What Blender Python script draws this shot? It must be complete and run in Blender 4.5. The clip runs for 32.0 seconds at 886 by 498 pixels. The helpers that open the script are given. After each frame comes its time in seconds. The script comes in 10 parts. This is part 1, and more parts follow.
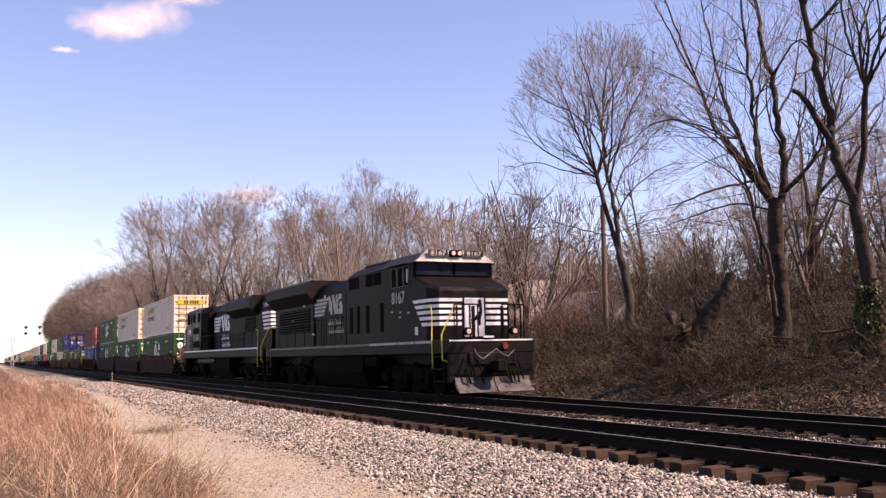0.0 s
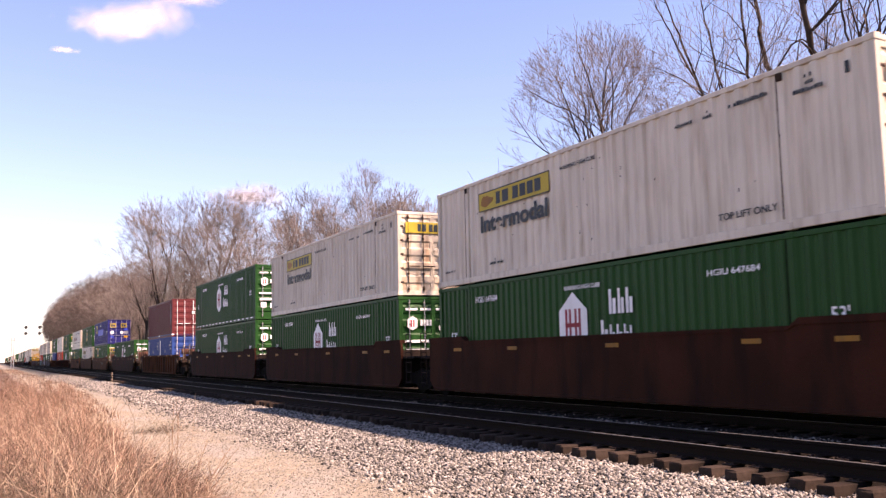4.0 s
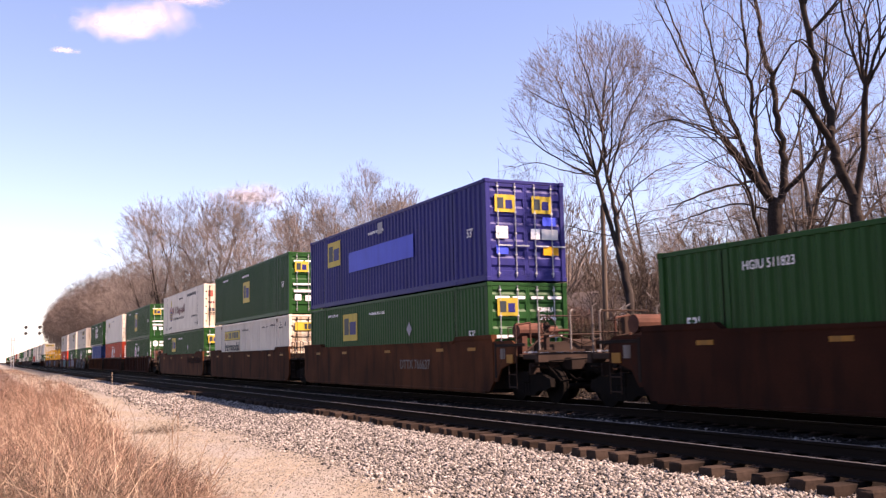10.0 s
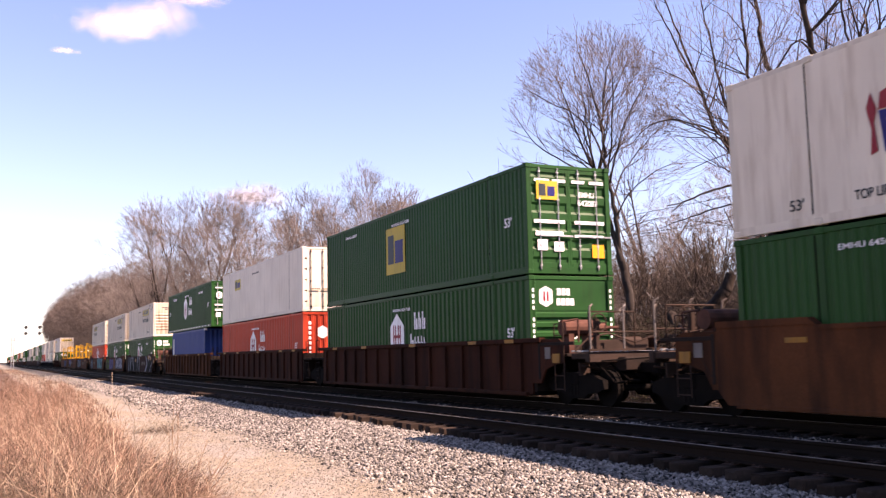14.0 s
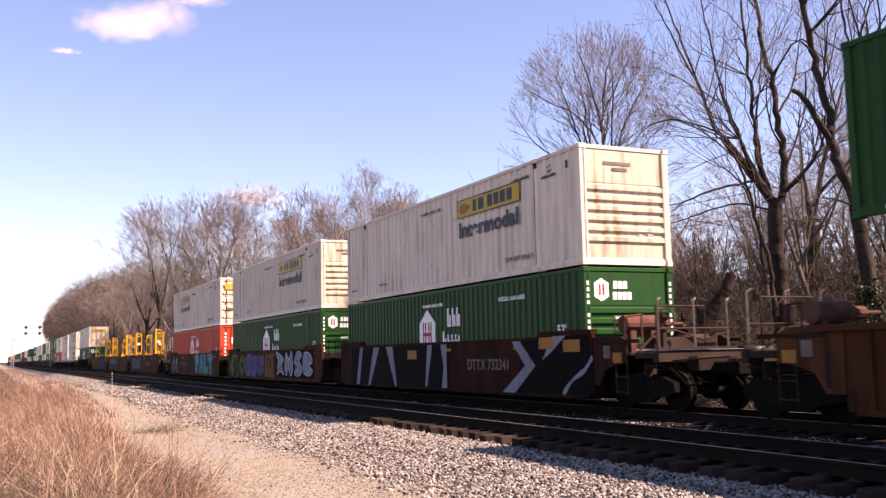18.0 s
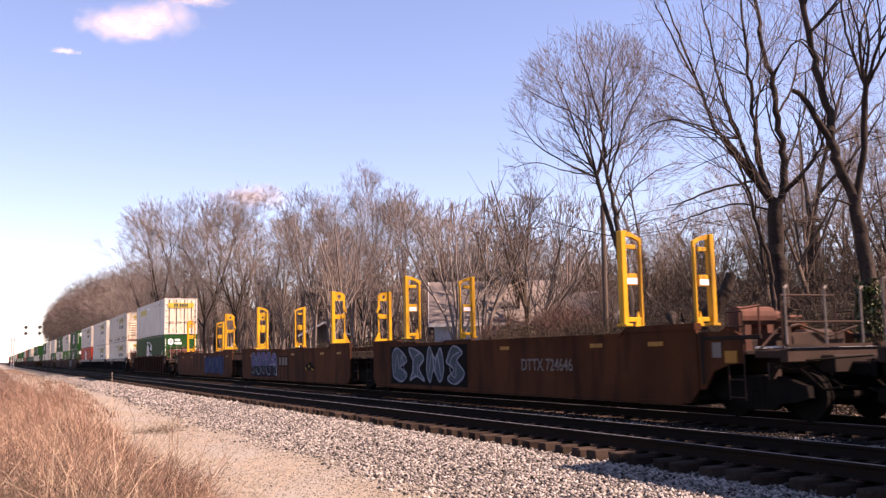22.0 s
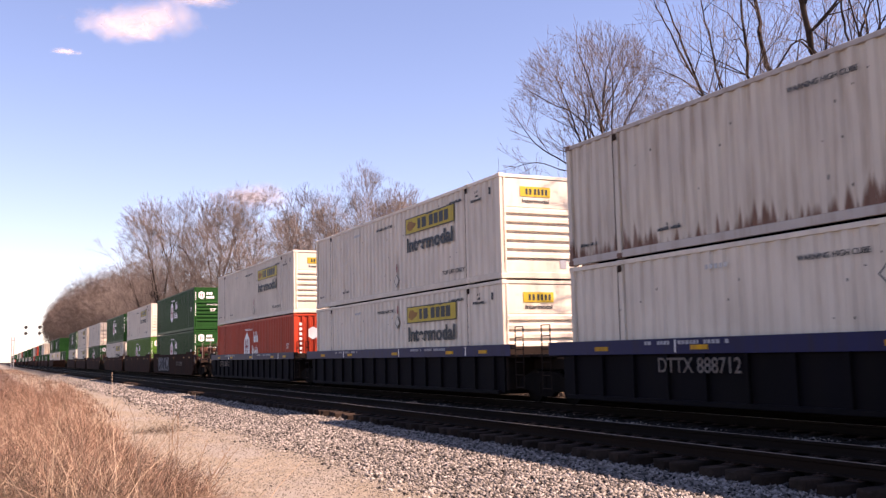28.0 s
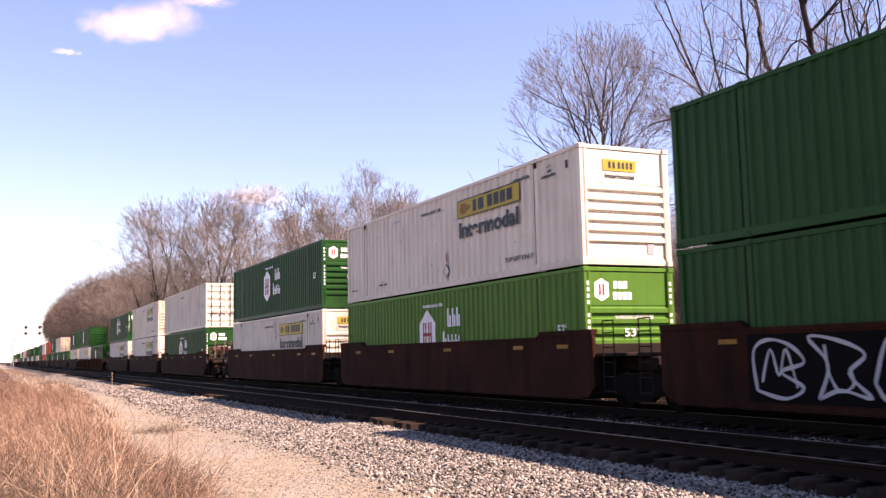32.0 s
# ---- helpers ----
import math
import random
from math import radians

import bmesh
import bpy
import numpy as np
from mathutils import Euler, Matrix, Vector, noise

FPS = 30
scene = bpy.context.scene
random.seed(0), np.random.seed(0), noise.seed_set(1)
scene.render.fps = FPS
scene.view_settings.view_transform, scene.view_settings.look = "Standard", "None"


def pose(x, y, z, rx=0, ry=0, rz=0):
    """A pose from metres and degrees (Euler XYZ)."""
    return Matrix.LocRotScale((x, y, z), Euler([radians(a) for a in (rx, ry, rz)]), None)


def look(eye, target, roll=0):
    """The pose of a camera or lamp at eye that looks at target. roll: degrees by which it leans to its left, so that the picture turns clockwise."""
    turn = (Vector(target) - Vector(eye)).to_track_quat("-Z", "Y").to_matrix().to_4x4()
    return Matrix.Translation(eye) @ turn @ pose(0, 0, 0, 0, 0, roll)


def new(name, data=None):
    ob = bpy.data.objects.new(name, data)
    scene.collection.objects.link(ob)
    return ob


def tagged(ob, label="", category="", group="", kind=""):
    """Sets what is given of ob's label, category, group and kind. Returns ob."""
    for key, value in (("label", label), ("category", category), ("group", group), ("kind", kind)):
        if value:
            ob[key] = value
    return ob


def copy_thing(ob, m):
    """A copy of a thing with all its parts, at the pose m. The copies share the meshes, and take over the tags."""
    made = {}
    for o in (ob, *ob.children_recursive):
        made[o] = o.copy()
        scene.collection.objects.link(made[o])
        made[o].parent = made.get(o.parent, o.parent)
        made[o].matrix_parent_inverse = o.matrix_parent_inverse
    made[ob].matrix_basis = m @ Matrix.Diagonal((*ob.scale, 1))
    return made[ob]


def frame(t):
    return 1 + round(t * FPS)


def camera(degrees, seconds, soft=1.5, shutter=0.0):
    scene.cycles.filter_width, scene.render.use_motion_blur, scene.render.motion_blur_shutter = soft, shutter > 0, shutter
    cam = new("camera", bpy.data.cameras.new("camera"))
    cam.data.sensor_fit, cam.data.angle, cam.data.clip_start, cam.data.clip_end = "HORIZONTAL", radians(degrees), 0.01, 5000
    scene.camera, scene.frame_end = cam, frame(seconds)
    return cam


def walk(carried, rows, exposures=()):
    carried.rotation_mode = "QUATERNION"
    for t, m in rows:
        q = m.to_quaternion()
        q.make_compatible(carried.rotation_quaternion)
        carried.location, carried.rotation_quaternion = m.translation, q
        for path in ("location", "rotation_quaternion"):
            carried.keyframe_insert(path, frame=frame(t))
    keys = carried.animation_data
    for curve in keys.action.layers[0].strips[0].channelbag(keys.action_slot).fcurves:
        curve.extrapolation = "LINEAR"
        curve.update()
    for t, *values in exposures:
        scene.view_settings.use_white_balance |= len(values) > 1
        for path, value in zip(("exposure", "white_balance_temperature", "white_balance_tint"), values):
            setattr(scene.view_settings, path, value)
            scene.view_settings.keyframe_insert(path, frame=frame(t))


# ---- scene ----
EXPO, KELVIN, TINT = 1.2, 8100, 40
SKY, SUN, AIR, DUST, OZONE = 0.112, 6.4, 1.0, 0.2, 6.3
CLOUD_GLOW = 0.0
# the film camera opens up a little while dark cars fill its view
AUTO = [(0.0, -0.08), (1.0, 0.12), (2.0, 0.17), (3.0, 0.18), (6.0, 0.27), (7.0, 0.33), (8.0, 0.22), (9.0, 0.15), (10.0, 0.12), (11.0, 0.26), (12.0, 0.22), (14.0, 0.22), (17.0, 0.18),
        (18.3, 0.06), (19.0, 0.11), (21.0, 0.11), (22.0, 0.02), (23.0, 0.0), (25.0, -0.03), (28.0, -0.07), (29.0, -0.05), (30.0, 0.1), (31.0, 0.18), (32.0, 0.18)]
from collections import defaultdict

# ---------------------------------------------------------------- camera
EYE = (0.0, 0.0, 1.305)
YAW, PITCH, ROLL = radians(25.503), radians(6.319), -1.224
VIEW = Vector((math.sin(YAW) * math.cos(PITCH), math.cos(YAW) * math.cos(PITCH), math.sin(PITCH)))
CAMERA_POSE = look(EYE, Vector(EYE) + VIEW * 10, ROLL)
cam = camera(50.336, 32.0, soft=1.35, shutter=0.1)
walk(cam, [(0.0, CAMERA_POSE), (32.0, CAMERA_POSE)], exposures=[(t, EXPO + e, KELVIN, TINT) for t, e in AUTO])

# the two tracks run along y; the train rolls towards -y on the farther one
NEAR_TRACK, FAR_TRACK = 9.46, 13.606


# small unevenness of its pace, metres at that second
UNEVEN = {1: 0.13, 2: -0.2, 6: 0.1, 11: -0.09, 12: -0.1, 22: 0.1, 23: 0.18, 24: -0.2, 25: -0.2}


def travelled(t):
    """Metres that the train has rolled at t seconds, counted from 16 s."""
    u = (t - 16) / 16
    return 261.47 * u + 2.255 * u ** 2 - 1.387 * u ** 3 + 0.89 * u ** 4 + 0.742 * u ** 5 + UNEVEN.get(round(t), 0.0)


# ---------------------------------------------------------------- light
SUN_WAY = Vector((5.0, -4.0, 6.45)).normalized()
world = bpy.data.worlds.new("sky")
scene.world = world
world.use_nodes = True
wn = world.node_tree.nodes
sky = wn.new("ShaderNodeTexSky")
sky.sky_type, sky.sun_disc = "NISHITA", False
sky.sun_elevation = math.asin(SUN_WAY.z)
sky.sun_rotation = math.atan2(SUN_WAY.x, SUN_WAY.y)
sky.air_density, sky.dust_density, sky.ozone_density, sky.altitude = AIR, DUST, OZONE, 0
wn["Background"].inputs["Strength"].default_value = SKY
world.node_tree.links.new(sky.outputs[0], wn["Background"].inputs["Color"])
sun = new("sun", bpy.data.lights.new("sun", "SUN"))
sun.data.energy, sun.data.angle, sun.data.color = SUN, radians(0.53), (1.0, 0.93, 0.82)
sun.matrix_world = look((0, 0, 60), Vector((0, 0, 60)) - SUN_WAY)


# ---------------------------------------------------------------- materials
def surface(name, colour, rough=0.6, metal=0.0, second=None, scale=3.0, amount=0.35, stretch=(1, 1, 1), grain=40.0,
            grain_amount=0.15, bump=0.2, bump_scale=None, spread=0.0, dirt=None, dirt_amount=0.0, dirt_stretch=(1, 1, 1), dirt_scale=1.5,
            per="object", gloss=0.5, depth=0.01, rust=None, grease=None):
    """A painted or raw surface: colour with blotches of a second colour, fine grain, dirt with a shape of its own, and relief."""
    m = bpy.data.materials.new(name)
    m.use_nodes = True
    t = m.node_tree
    n, link = t.nodes, t.links.new
    b = n["Principled BSDF"]
    b.inputs["Roughness"].default_value, b.inputs["Metallic"].default_value = rough, metal
    b.inputs["Specular IOR Level"].default_value = gloss
    tc, info = n.new("ShaderNodeTexCoord"), n.new("ShaderNodeObjectInfo")
    shift = n.new("ShaderNodeVectorMath")
    shift.operation = "MULTIPLY_ADD"
    link(info.outputs["Random"], shift.inputs[0])
    shift.inputs[1].default_value = (37.0, 53.0, 71.0) if per == "object" else (0, 0, 0)
    link(tc.outputs["Object"], shift.inputs[2])

    def cloud(sc, stretch_, detail=4.0, low=0.35, high=0.65):
        mp = n.new("ShaderNodeVectorMath")
        mp.operation = "MULTIPLY"
        mp.inputs[1].default_value = stretch_
        link(shift.outputs[0], mp.inputs[0])
        tex = n.new("ShaderNodeTexNoise")
        tex.inputs["Scale"].default_value, tex.inputs["Detail"].default_value = sc, detail
        link(mp.outputs[0], tex.inputs["Vector"])
        r = n.new("ShaderNodeMapRange")
        r.inputs["From Min"].default_value, r.inputs["From Max"].default_value = low, high
        link(tex.outputs[0], r.inputs["Value"])
        return r.outputs[0], tex.outputs[0]

    def mix(fac, a, c):
        x = n.new("ShaderNodeMix")
        x.data_type = "RGBA"
        if isinstance(fac, float):
            x.inputs["Factor"].default_value = fac
        else:
            link(fac, x.inputs["Factor"])
        for sock, v in ((x.inputs["A"], a), (x.inputs["B"], c)):
            if isinstance(v, tuple):
                sock.default_value = (*v, 1)
            else:
                link(v, sock)
        return x.outputs["Result"]

    def times(sock, k):
        x = n.new("ShaderNodeMath")
        x.operation = "MULTIPLY"
        link(sock, x.inputs[0])
        x.inputs[1].default_value = k
        return x.outputs[0]

    second = second or tuple(c * 0.6 for c in colour)
    f1, _ = cloud(scale, stretch)
    col = mix(times(f1, amount), colour, second)
    f2, raw = cloud(grain, (1, 1, 1), 3.0)
    col = mix(times(f2, grain_amount), col, tuple(c * 0.45 for c in colour))
    if dirt:
        f3, _ = cloud(dirt_scale, dirt_stretch, 6.0, 0.48, 0.72)
        col = mix(times(f3, dirt_amount), col, dirt)
    if grease:
        # the dark strip of oil and grime between the rails
        sp = n.new("ShaderNodeSeparateXYZ")
        link(tc.outputs["Object"], sp.inputs[0])
        ab = n.new("ShaderNodeMath")
        ab.operation = "ABSOLUTE"
        link(sp.outputs["X"], ab.inputs[0])
        r = n.new("ShaderNodeMapRange")
        r.inputs["From Min"].default_value, r.inputs["From Max"].default_value = 1.06, 0.90
        link(ab.outputs[0], r.inputs["Value"])
        col = mix(times(r.outputs[0], 0.85), col, grease)
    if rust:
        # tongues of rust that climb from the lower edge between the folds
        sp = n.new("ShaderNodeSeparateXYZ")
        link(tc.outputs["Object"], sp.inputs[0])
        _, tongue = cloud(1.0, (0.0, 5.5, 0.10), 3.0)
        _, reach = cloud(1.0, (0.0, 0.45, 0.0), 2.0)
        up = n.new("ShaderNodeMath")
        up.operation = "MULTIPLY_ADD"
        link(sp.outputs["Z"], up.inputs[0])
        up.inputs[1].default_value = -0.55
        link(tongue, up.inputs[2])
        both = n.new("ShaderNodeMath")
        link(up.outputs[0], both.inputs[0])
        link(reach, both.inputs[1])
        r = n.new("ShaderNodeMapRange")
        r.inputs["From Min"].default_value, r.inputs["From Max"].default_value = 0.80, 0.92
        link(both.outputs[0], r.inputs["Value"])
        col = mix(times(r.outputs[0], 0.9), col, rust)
    if spread:
        hue = n.new("ShaderNodeHueSaturation")
        rnd = n.new("ShaderNodeMapRange")
        rnd.inputs["To Min"].default_value, rnd.inputs["To Max"].default_value = 1 - spread, 1 + spread
        if per == "island":
            geo = n.new("ShaderNodeNewGeometry")
            link(geo.outputs["Random Per Island"], rnd.inputs["Value"])
        else:
            link(info.outputs["Random"], rnd.inputs["Value"])
        link(rnd.outputs[0], hue.inputs["Value"])
        link(col, hue.inputs["Color"])
        col = hue.outputs[0]
    link(col, b.inputs["Base Color"])
    if bump:
        bm_ = n.new("ShaderNodeBump")
        bm_.inputs["Strength"].default_value, bm_.inputs["Distance"].default_value = bump, depth
        src = raw
        if bump_scale:
            _, src = cloud(bump_scale, (1, 1, 1), 4.0)
        link(src, bm_.inputs["Height"])
        link(bm_.outputs[0], b.inputs["Normal"])
    return m


def paint(name, colour, dirt=(0.12, 0.09, 0.07), dirt_amount=0.35, rough=0.5, second=None, gloss=0.12):
    """Weathered container paint with rain streaks."""
    return surface(name, colour, rough, second=second or tuple(c * 0.78 for c in colour), scale=0.7, amount=0.5, grain=60, grain_amount=0.06, bump=0.06,
                   bump_scale=6.0, dirt=dirt, dirt_amount=dirt_amount, dirt_stretch=(3.0, 3.0, 0.35), dirt_scale=1.6, spread=0.10, gloss=gloss)


M = {
    "white": paint("white_paint", (0.65, 0.580, 0.47), (0.28, 0.19, 0.12), 0.45),
    "bright": paint("bright_white_paint", (0.68, 0.605, 0.495), (0.34, 0.26, 0.19), 0.3),
    "doorwhite": paint("stained_cream_paint", (0.58, 0.49, 0.37), (0.22, 0.12, 0.06), 0.85),
    "green": paint("dark_green_paint", (0.0078, 0.061, 0.0125), (0.012, 0.030, 0.010), 0.4),
    "lime": paint("light_green_paint", (0.060, 0.175, 0.022), (0.03, 0.06, 0.015), 0.35),
    "red": paint("orange_red_paint", (0.50, 0.055, 0.025), (0.16, 0.04, 0.025), 0.4),
    "maroon": paint("maroon_paint", (0.13, 0.027, 0.028), (0.06, 0.02, 0.02), 0.4),
    "blue": paint("blue_paint", (0.019, 0.055, 0.195), (0.02, 0.035, 0.08), 0.4),
    "navy": paint("violet_blue_paint", (0.022, 0.023, 0.135), (0.02, 0.02, 0.05), 0.35),
    "panelblue": paint("bright_blue_paint", (0.05, 0.09, 0.60), (0.03, 0.03, 0.2), 0.2),
    "letter": paint("white_lettering", (0.82, 0.82, 0.80), (0.4, 0.38, 0.34), 0.25),
    "ink": paint("dark_lettering", (0.035, 0.045, 0.050), (0.08, 0.08, 0.08), 0.2),
    "crimson": paint("crimson_lettering", (0.30, 0.03, 0.04), (0.2, 0.08, 0.08), 0.2),
    "fadedred": paint("faded_red_placard", (0.38, 0.10, 0.07), (0.3, 0.15, 0.1), 0.5),
    "oldred": paint("faded_maroon_lettering", (0.17, 0.035, 0.04), (0.25, 0.16, 0.14), 0.5),
    "yellow": paint("yellow_paint", (0.60, 0.30, 0.012), (0.20, 0.09, 0.03), 0.5),
    "greywhite": paint("dull_greyish_white_paint", (0.50, 0.455, 0.40), (0.25, 0.17, 0.11), 0.5),
    "banner": paint("yellow_banner_paint", (0.50, 0.365, 0.045), (0.25, 0.19, 0.05), 0.4),
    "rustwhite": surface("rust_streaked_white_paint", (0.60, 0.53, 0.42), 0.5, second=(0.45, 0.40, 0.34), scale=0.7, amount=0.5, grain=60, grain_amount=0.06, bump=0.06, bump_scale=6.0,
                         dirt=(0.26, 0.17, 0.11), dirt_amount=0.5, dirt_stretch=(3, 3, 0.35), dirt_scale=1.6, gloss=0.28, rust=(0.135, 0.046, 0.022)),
    "orange": paint("orange_label", (0.80, 0.30, 0.02), (0.3, 0.15, 0.05), 0.2),
    "amber": paint("dull_amber_strip", (0.30, 0.13, 0.02), (0.08, 0.05, 0.03), 0.5),
    "steel": surface("galvanised_steel", (0.42, 0.42, 0.42), 0.45, 0.6, scale=2, grain=30, bump=0.1),
    "wellbrown": surface("brown_car_paint", (0.050, 0.0155, 0.0085), 0.85, second=(0.020, 0.0075, 0.005), scale=0.6, amount=0.7, grain=25, grain_amount=0.3,
                         bump=0.15, dirt=(0.010, 0.006, 0.005), dirt_amount=0.75, dirt_stretch=(1, 1.6, 0.35), dirt_scale=1.3, spread=0.2, gloss=0.06),
    "wellrust": surface("rusty_car_paint", (0.100, 0.034, 0.0145), 0.85, second=(0.042, 0.0155, 0.008), scale=0.6, amount=0.7, grain=25, grain_amount=0.3,
                        bump=0.15, dirt=(0.013, 0.0075, 0.006), dirt_amount=0.75, dirt_stretch=(1, 1.6, 0.35), dirt_scale=1.3, spread=0.2, gloss=0.06),
    "welldark": surface("dark_blue_car_paint", (0.0045, 0.004, 0.005), 0.8, second=(0.006, 0.005, 0.0085), scale=0.6, amount=0.6, grain=25, grain_amount=0.3,
                        bump=0.15, dirt=(0.009, 0.007, 0.006), dirt_amount=0.5, dirt_stretch=(1, 1.2, 0.35), gloss=0.08),
    "chordblue": paint("grimy_navy_paint", (0.014, 0.016, 0.062), (0.020, 0.016, 0.022), 0.6),
    "iron": surface("dirty_cast_iron", (0.006, 0.005, 0.0045), 0.95, 0.0, second=(0.011, 0.008, 0.006), scale=3, amount=0.6, grain=30, bump=0.25, gloss=0.06),
    "rustiron": surface("rusted_iron", (0.040, 0.022, 0.015), 0.85, second=(0.03, 0.018, 0.014), scale=3, amount=0.7, grain=30, bump=0.25, gloss=0.15),
    "cylinder": surface("reddish_rust", (0.11, 0.048, 0.034), 0.85, second=(0.05, 0.024, 0.018), scale=3, amount=0.8, grain=30, bump=0.25, gloss=0.1),
    "enddeck": surface("grimy_deck_paint", (0.022, 0.013, 0.0095), 0.9, second=(0.009, 0.007, 0.006), scale=1.5, amount=0.8, grain=25, grain_amount=0.3, bump=0.2, gloss=0.15),
    "dustbeam": surface("dusty_brown_beam", (0.045, 0.027, 0.020), 0.9, second=(0.02, 0.013, 0.010), scale=1.5, amount=0.8, grain=25, grain_amount=0.3, bump=0.2, gloss=0.15),
    "tread": surface("polished_steel", (0.20, 0.19, 0.185), 0.42, 0.6, scale=4, amount=0.2, bump=0.05),
    "black": surface("black_engine_paint", (0.0044, 0.0033, 0.0029), 0.6, second=(0.0078, 0.0058, 0.005), scale=1.2, amount=0.7, grain=40, grain_amount=0.2, bump=0.05,
                     dirt=(0.0085, 0.0065, 0.0055), dirt_amount=0.55, dirt_stretch=(2, 2, 0.4), gloss=0.10),
    "soot": surface("sooty_metal", (0.005, 0.004, 0.0036), 0.95, second=(0.008, 0.0062, 0.005), scale=2, amount=0.7, bump=0.2, gloss=0.04),
    "stripe": paint("white_stripe", (0.74, 0.74, 0.74), (0.3, 0.28, 0.26), 0.35),
    "dullstripe": paint("grimy_white_stripe", (0.36, 0.35, 0.31), (0.12, 0.09, 0.07), 0.6),
    "numbergrey": paint("worn_number_paint", (0.42, 0.39, 0.37), (0.12, 0.10, 0.09), 0.5),
    "tanstripe": paint("grimy_tan_stripe", (0.17, 0.13, 0.07), (0.05, 0.04, 0.03), 0.6),
    "dullrail": paint("grimy_yellow_rail", (0.30, 0.20, 0.03), (0.06, 0.05, 0.03), 0.6),
    # lighter grey holds the sky's sheen on roofs and tank, besides dust
    "cabgrey": surface("skylit_dusty_paint", (0.017, 0.0155, 0.016), 0.6, second=(0.009, 0.008, 0.008), scale=1.4, amount=0.7, grain=40, grain_amount=0.2, bump=0.05,
                       dirt=(0.05, 0.045, 0.042), dirt_amount=0.4, dirt_stretch=(2, 2, 0.3), gloss=0.15),
    "cabblack": surface("dusty_black_cab_paint", (0.0038, 0.0033, 0.0034), 0.42, second=(0.008, 0.007, 0.007), scale=1.2, amount=0.7, grain=40, grain_amount=0.2, bump=0.03,
                        dirt=(0.012, 0.010, 0.009), dirt_amount=0.4, dirt_stretch=(2, 2, 0.4), gloss=0.06),
    "hoodblack": surface("dusty_hood_paint", (0.0035, 0.003, 0.003), 0.6, second=(0.0065, 0.0055, 0.005), scale=1.2, amount=0.7, grain=40, grain_amount=0.2, bump=0.05,
                         dirt=(0.012, 0.010, 0.009), dirt_amount=0.4, dirt_stretch=(2, 2, 0.4), gloss=0.06),
    "handrail": paint("yellow_handrail", (0.75, 0.55, 0.06), (0.3, 0.22, 0.06), 0.3),
    "plough": surface("scraped_plough_steel", (0.17, 0.152, 0.147), 0.7, 0.0, second=(0.05, 0.04, 0.036), scale=2.5, amount=0.7, grain=30, bump=0.15),
    "ploughsteel": surface("worn_plough_steel", (0.085, 0.078, 0.077), 0.7, 0.0, second=(0.020, 0.017, 0.016), scale=2.2, amount=0.8, grain=30, bump=0.15, gloss=0.2),
    "redlens": paint("red_hose_end", (0.16, 0.015, 0.015)),
    "tie": surface("creosoted_tie", (0.042, 0.029, 0.0225), 0.95, second=(0.018, 0.0125, 0.0095), scale=2.0, amount=0.7, stretch=(0.5, 4, 4), grain=18, grain_amount=0.5,
                   bump=0.5, bump_scale=14, spread=0.35, gloss=0.05, depth=0.02, grease=(0.008, 0.0065, 0.0055)),
    "rail": surface("rusty_rail", (0.017, 0.011, 0.008), 0.9, second=(0.009, 0.007, 0.006), scale=2, amount=0.6, stretch=(1, 0.2, 1), bump=0.15, gloss=0.05),
    "stone": surface("ballast_stone", (0.215, 0.195, 0.172), 0.9, second=(0.055, 0.046, 0.039), scale=6, amount=0.6, grain=30, grain_amount=0.25, bump=0.2, spread=0.97,
                     per="island", gloss=0.2),
    # oily bed stones, coloured darker still to deepen the train's shade
    "bedstone": surface("dirty_shaded_stone", (0.022, 0.018, 0.0155), 0.9, second=(0.012, 0.010, 0.0085), scale=2.5, amount=0.5, grain=30, grain_amount=0.3, bump=0.2, spread=0.6,
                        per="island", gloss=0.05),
    "lanestone": surface("pale_lane_pebble", (0.26, 0.235, 0.20), 0.9, second=(0.15, 0.132, 0.11), scale=2.5, amount=0.5, bump=0, spread=0.5, per="island", gloss=0.15),
    # far crowns: the haze of distance is mixed into this colour
    "hazewood": surface("hazed_brown_wood", (0.135, 0.107, 0.092), 0.95, second=(0.095, 0.075, 0.064), scale=0.15, amount=0.8, grain=1.5, grain_amount=0.3, bump=0, gloss=0.05),
    "bark": surface("grey_brown_bark", (0.060, 0.049, 0.043), 0.95, second=(0.028, 0.021, 0.018), scale=1.6, amount=0.8, stretch=(3, 3, 0.5), grain=12, grain_amount=0.4,
                    bump=0.6, bump_scale=9, gloss=0.1, depth=0.03),
    "darkbark": surface("dark_furrowed_bark", (0.052, 0.039, 0.032), 0.95, second=(0.019, 0.014, 0.012), scale=1.6, amount=0.9, stretch=(3, 3, 0.5), grain=10, grain_amount=0.5,
                        bump=0.8, bump_scale=7, gloss=0.08, depth=0.05),
    "twig": surface("tan_grey_twig", (0.198, 0.163, 0.143), 0.95, second=(0.12, 0.098, 0.086), scale=0.8, amount=0.8, grain=5, grain_amount=0.2, bump=0, gloss=0.1),
    "neartwig": surface("grey_brown_twig", (0.175, 0.138, 0.120), 0.95, second=(0.10, 0.078, 0.068), scale=0.8, amount=0.8, grain=5, grain_amount=0.2, bump=0, gloss=0.1),
    "palebark": surface("pale_bark", (0.225, 0.188, 0.160), 0.95, second=(0.11, 0.088, 0.075), scale=1.6, amount=0.8, stretch=(3, 3, 0.5), grain=12, grain_amount=0.4,
                        bump=0.5, bump_scale=9, gloss=0.1, depth=0.03),
    "grass": surface("dry_broom_grass", (0.125, 0.066, 0.045), 0.85, second=(0.23, 0.148, 0.102), scale=0.45, amount=0.9, grain=3, grain_amount=0.3, bump=0, spread=0.75,
                     per="island", gloss=0.15),
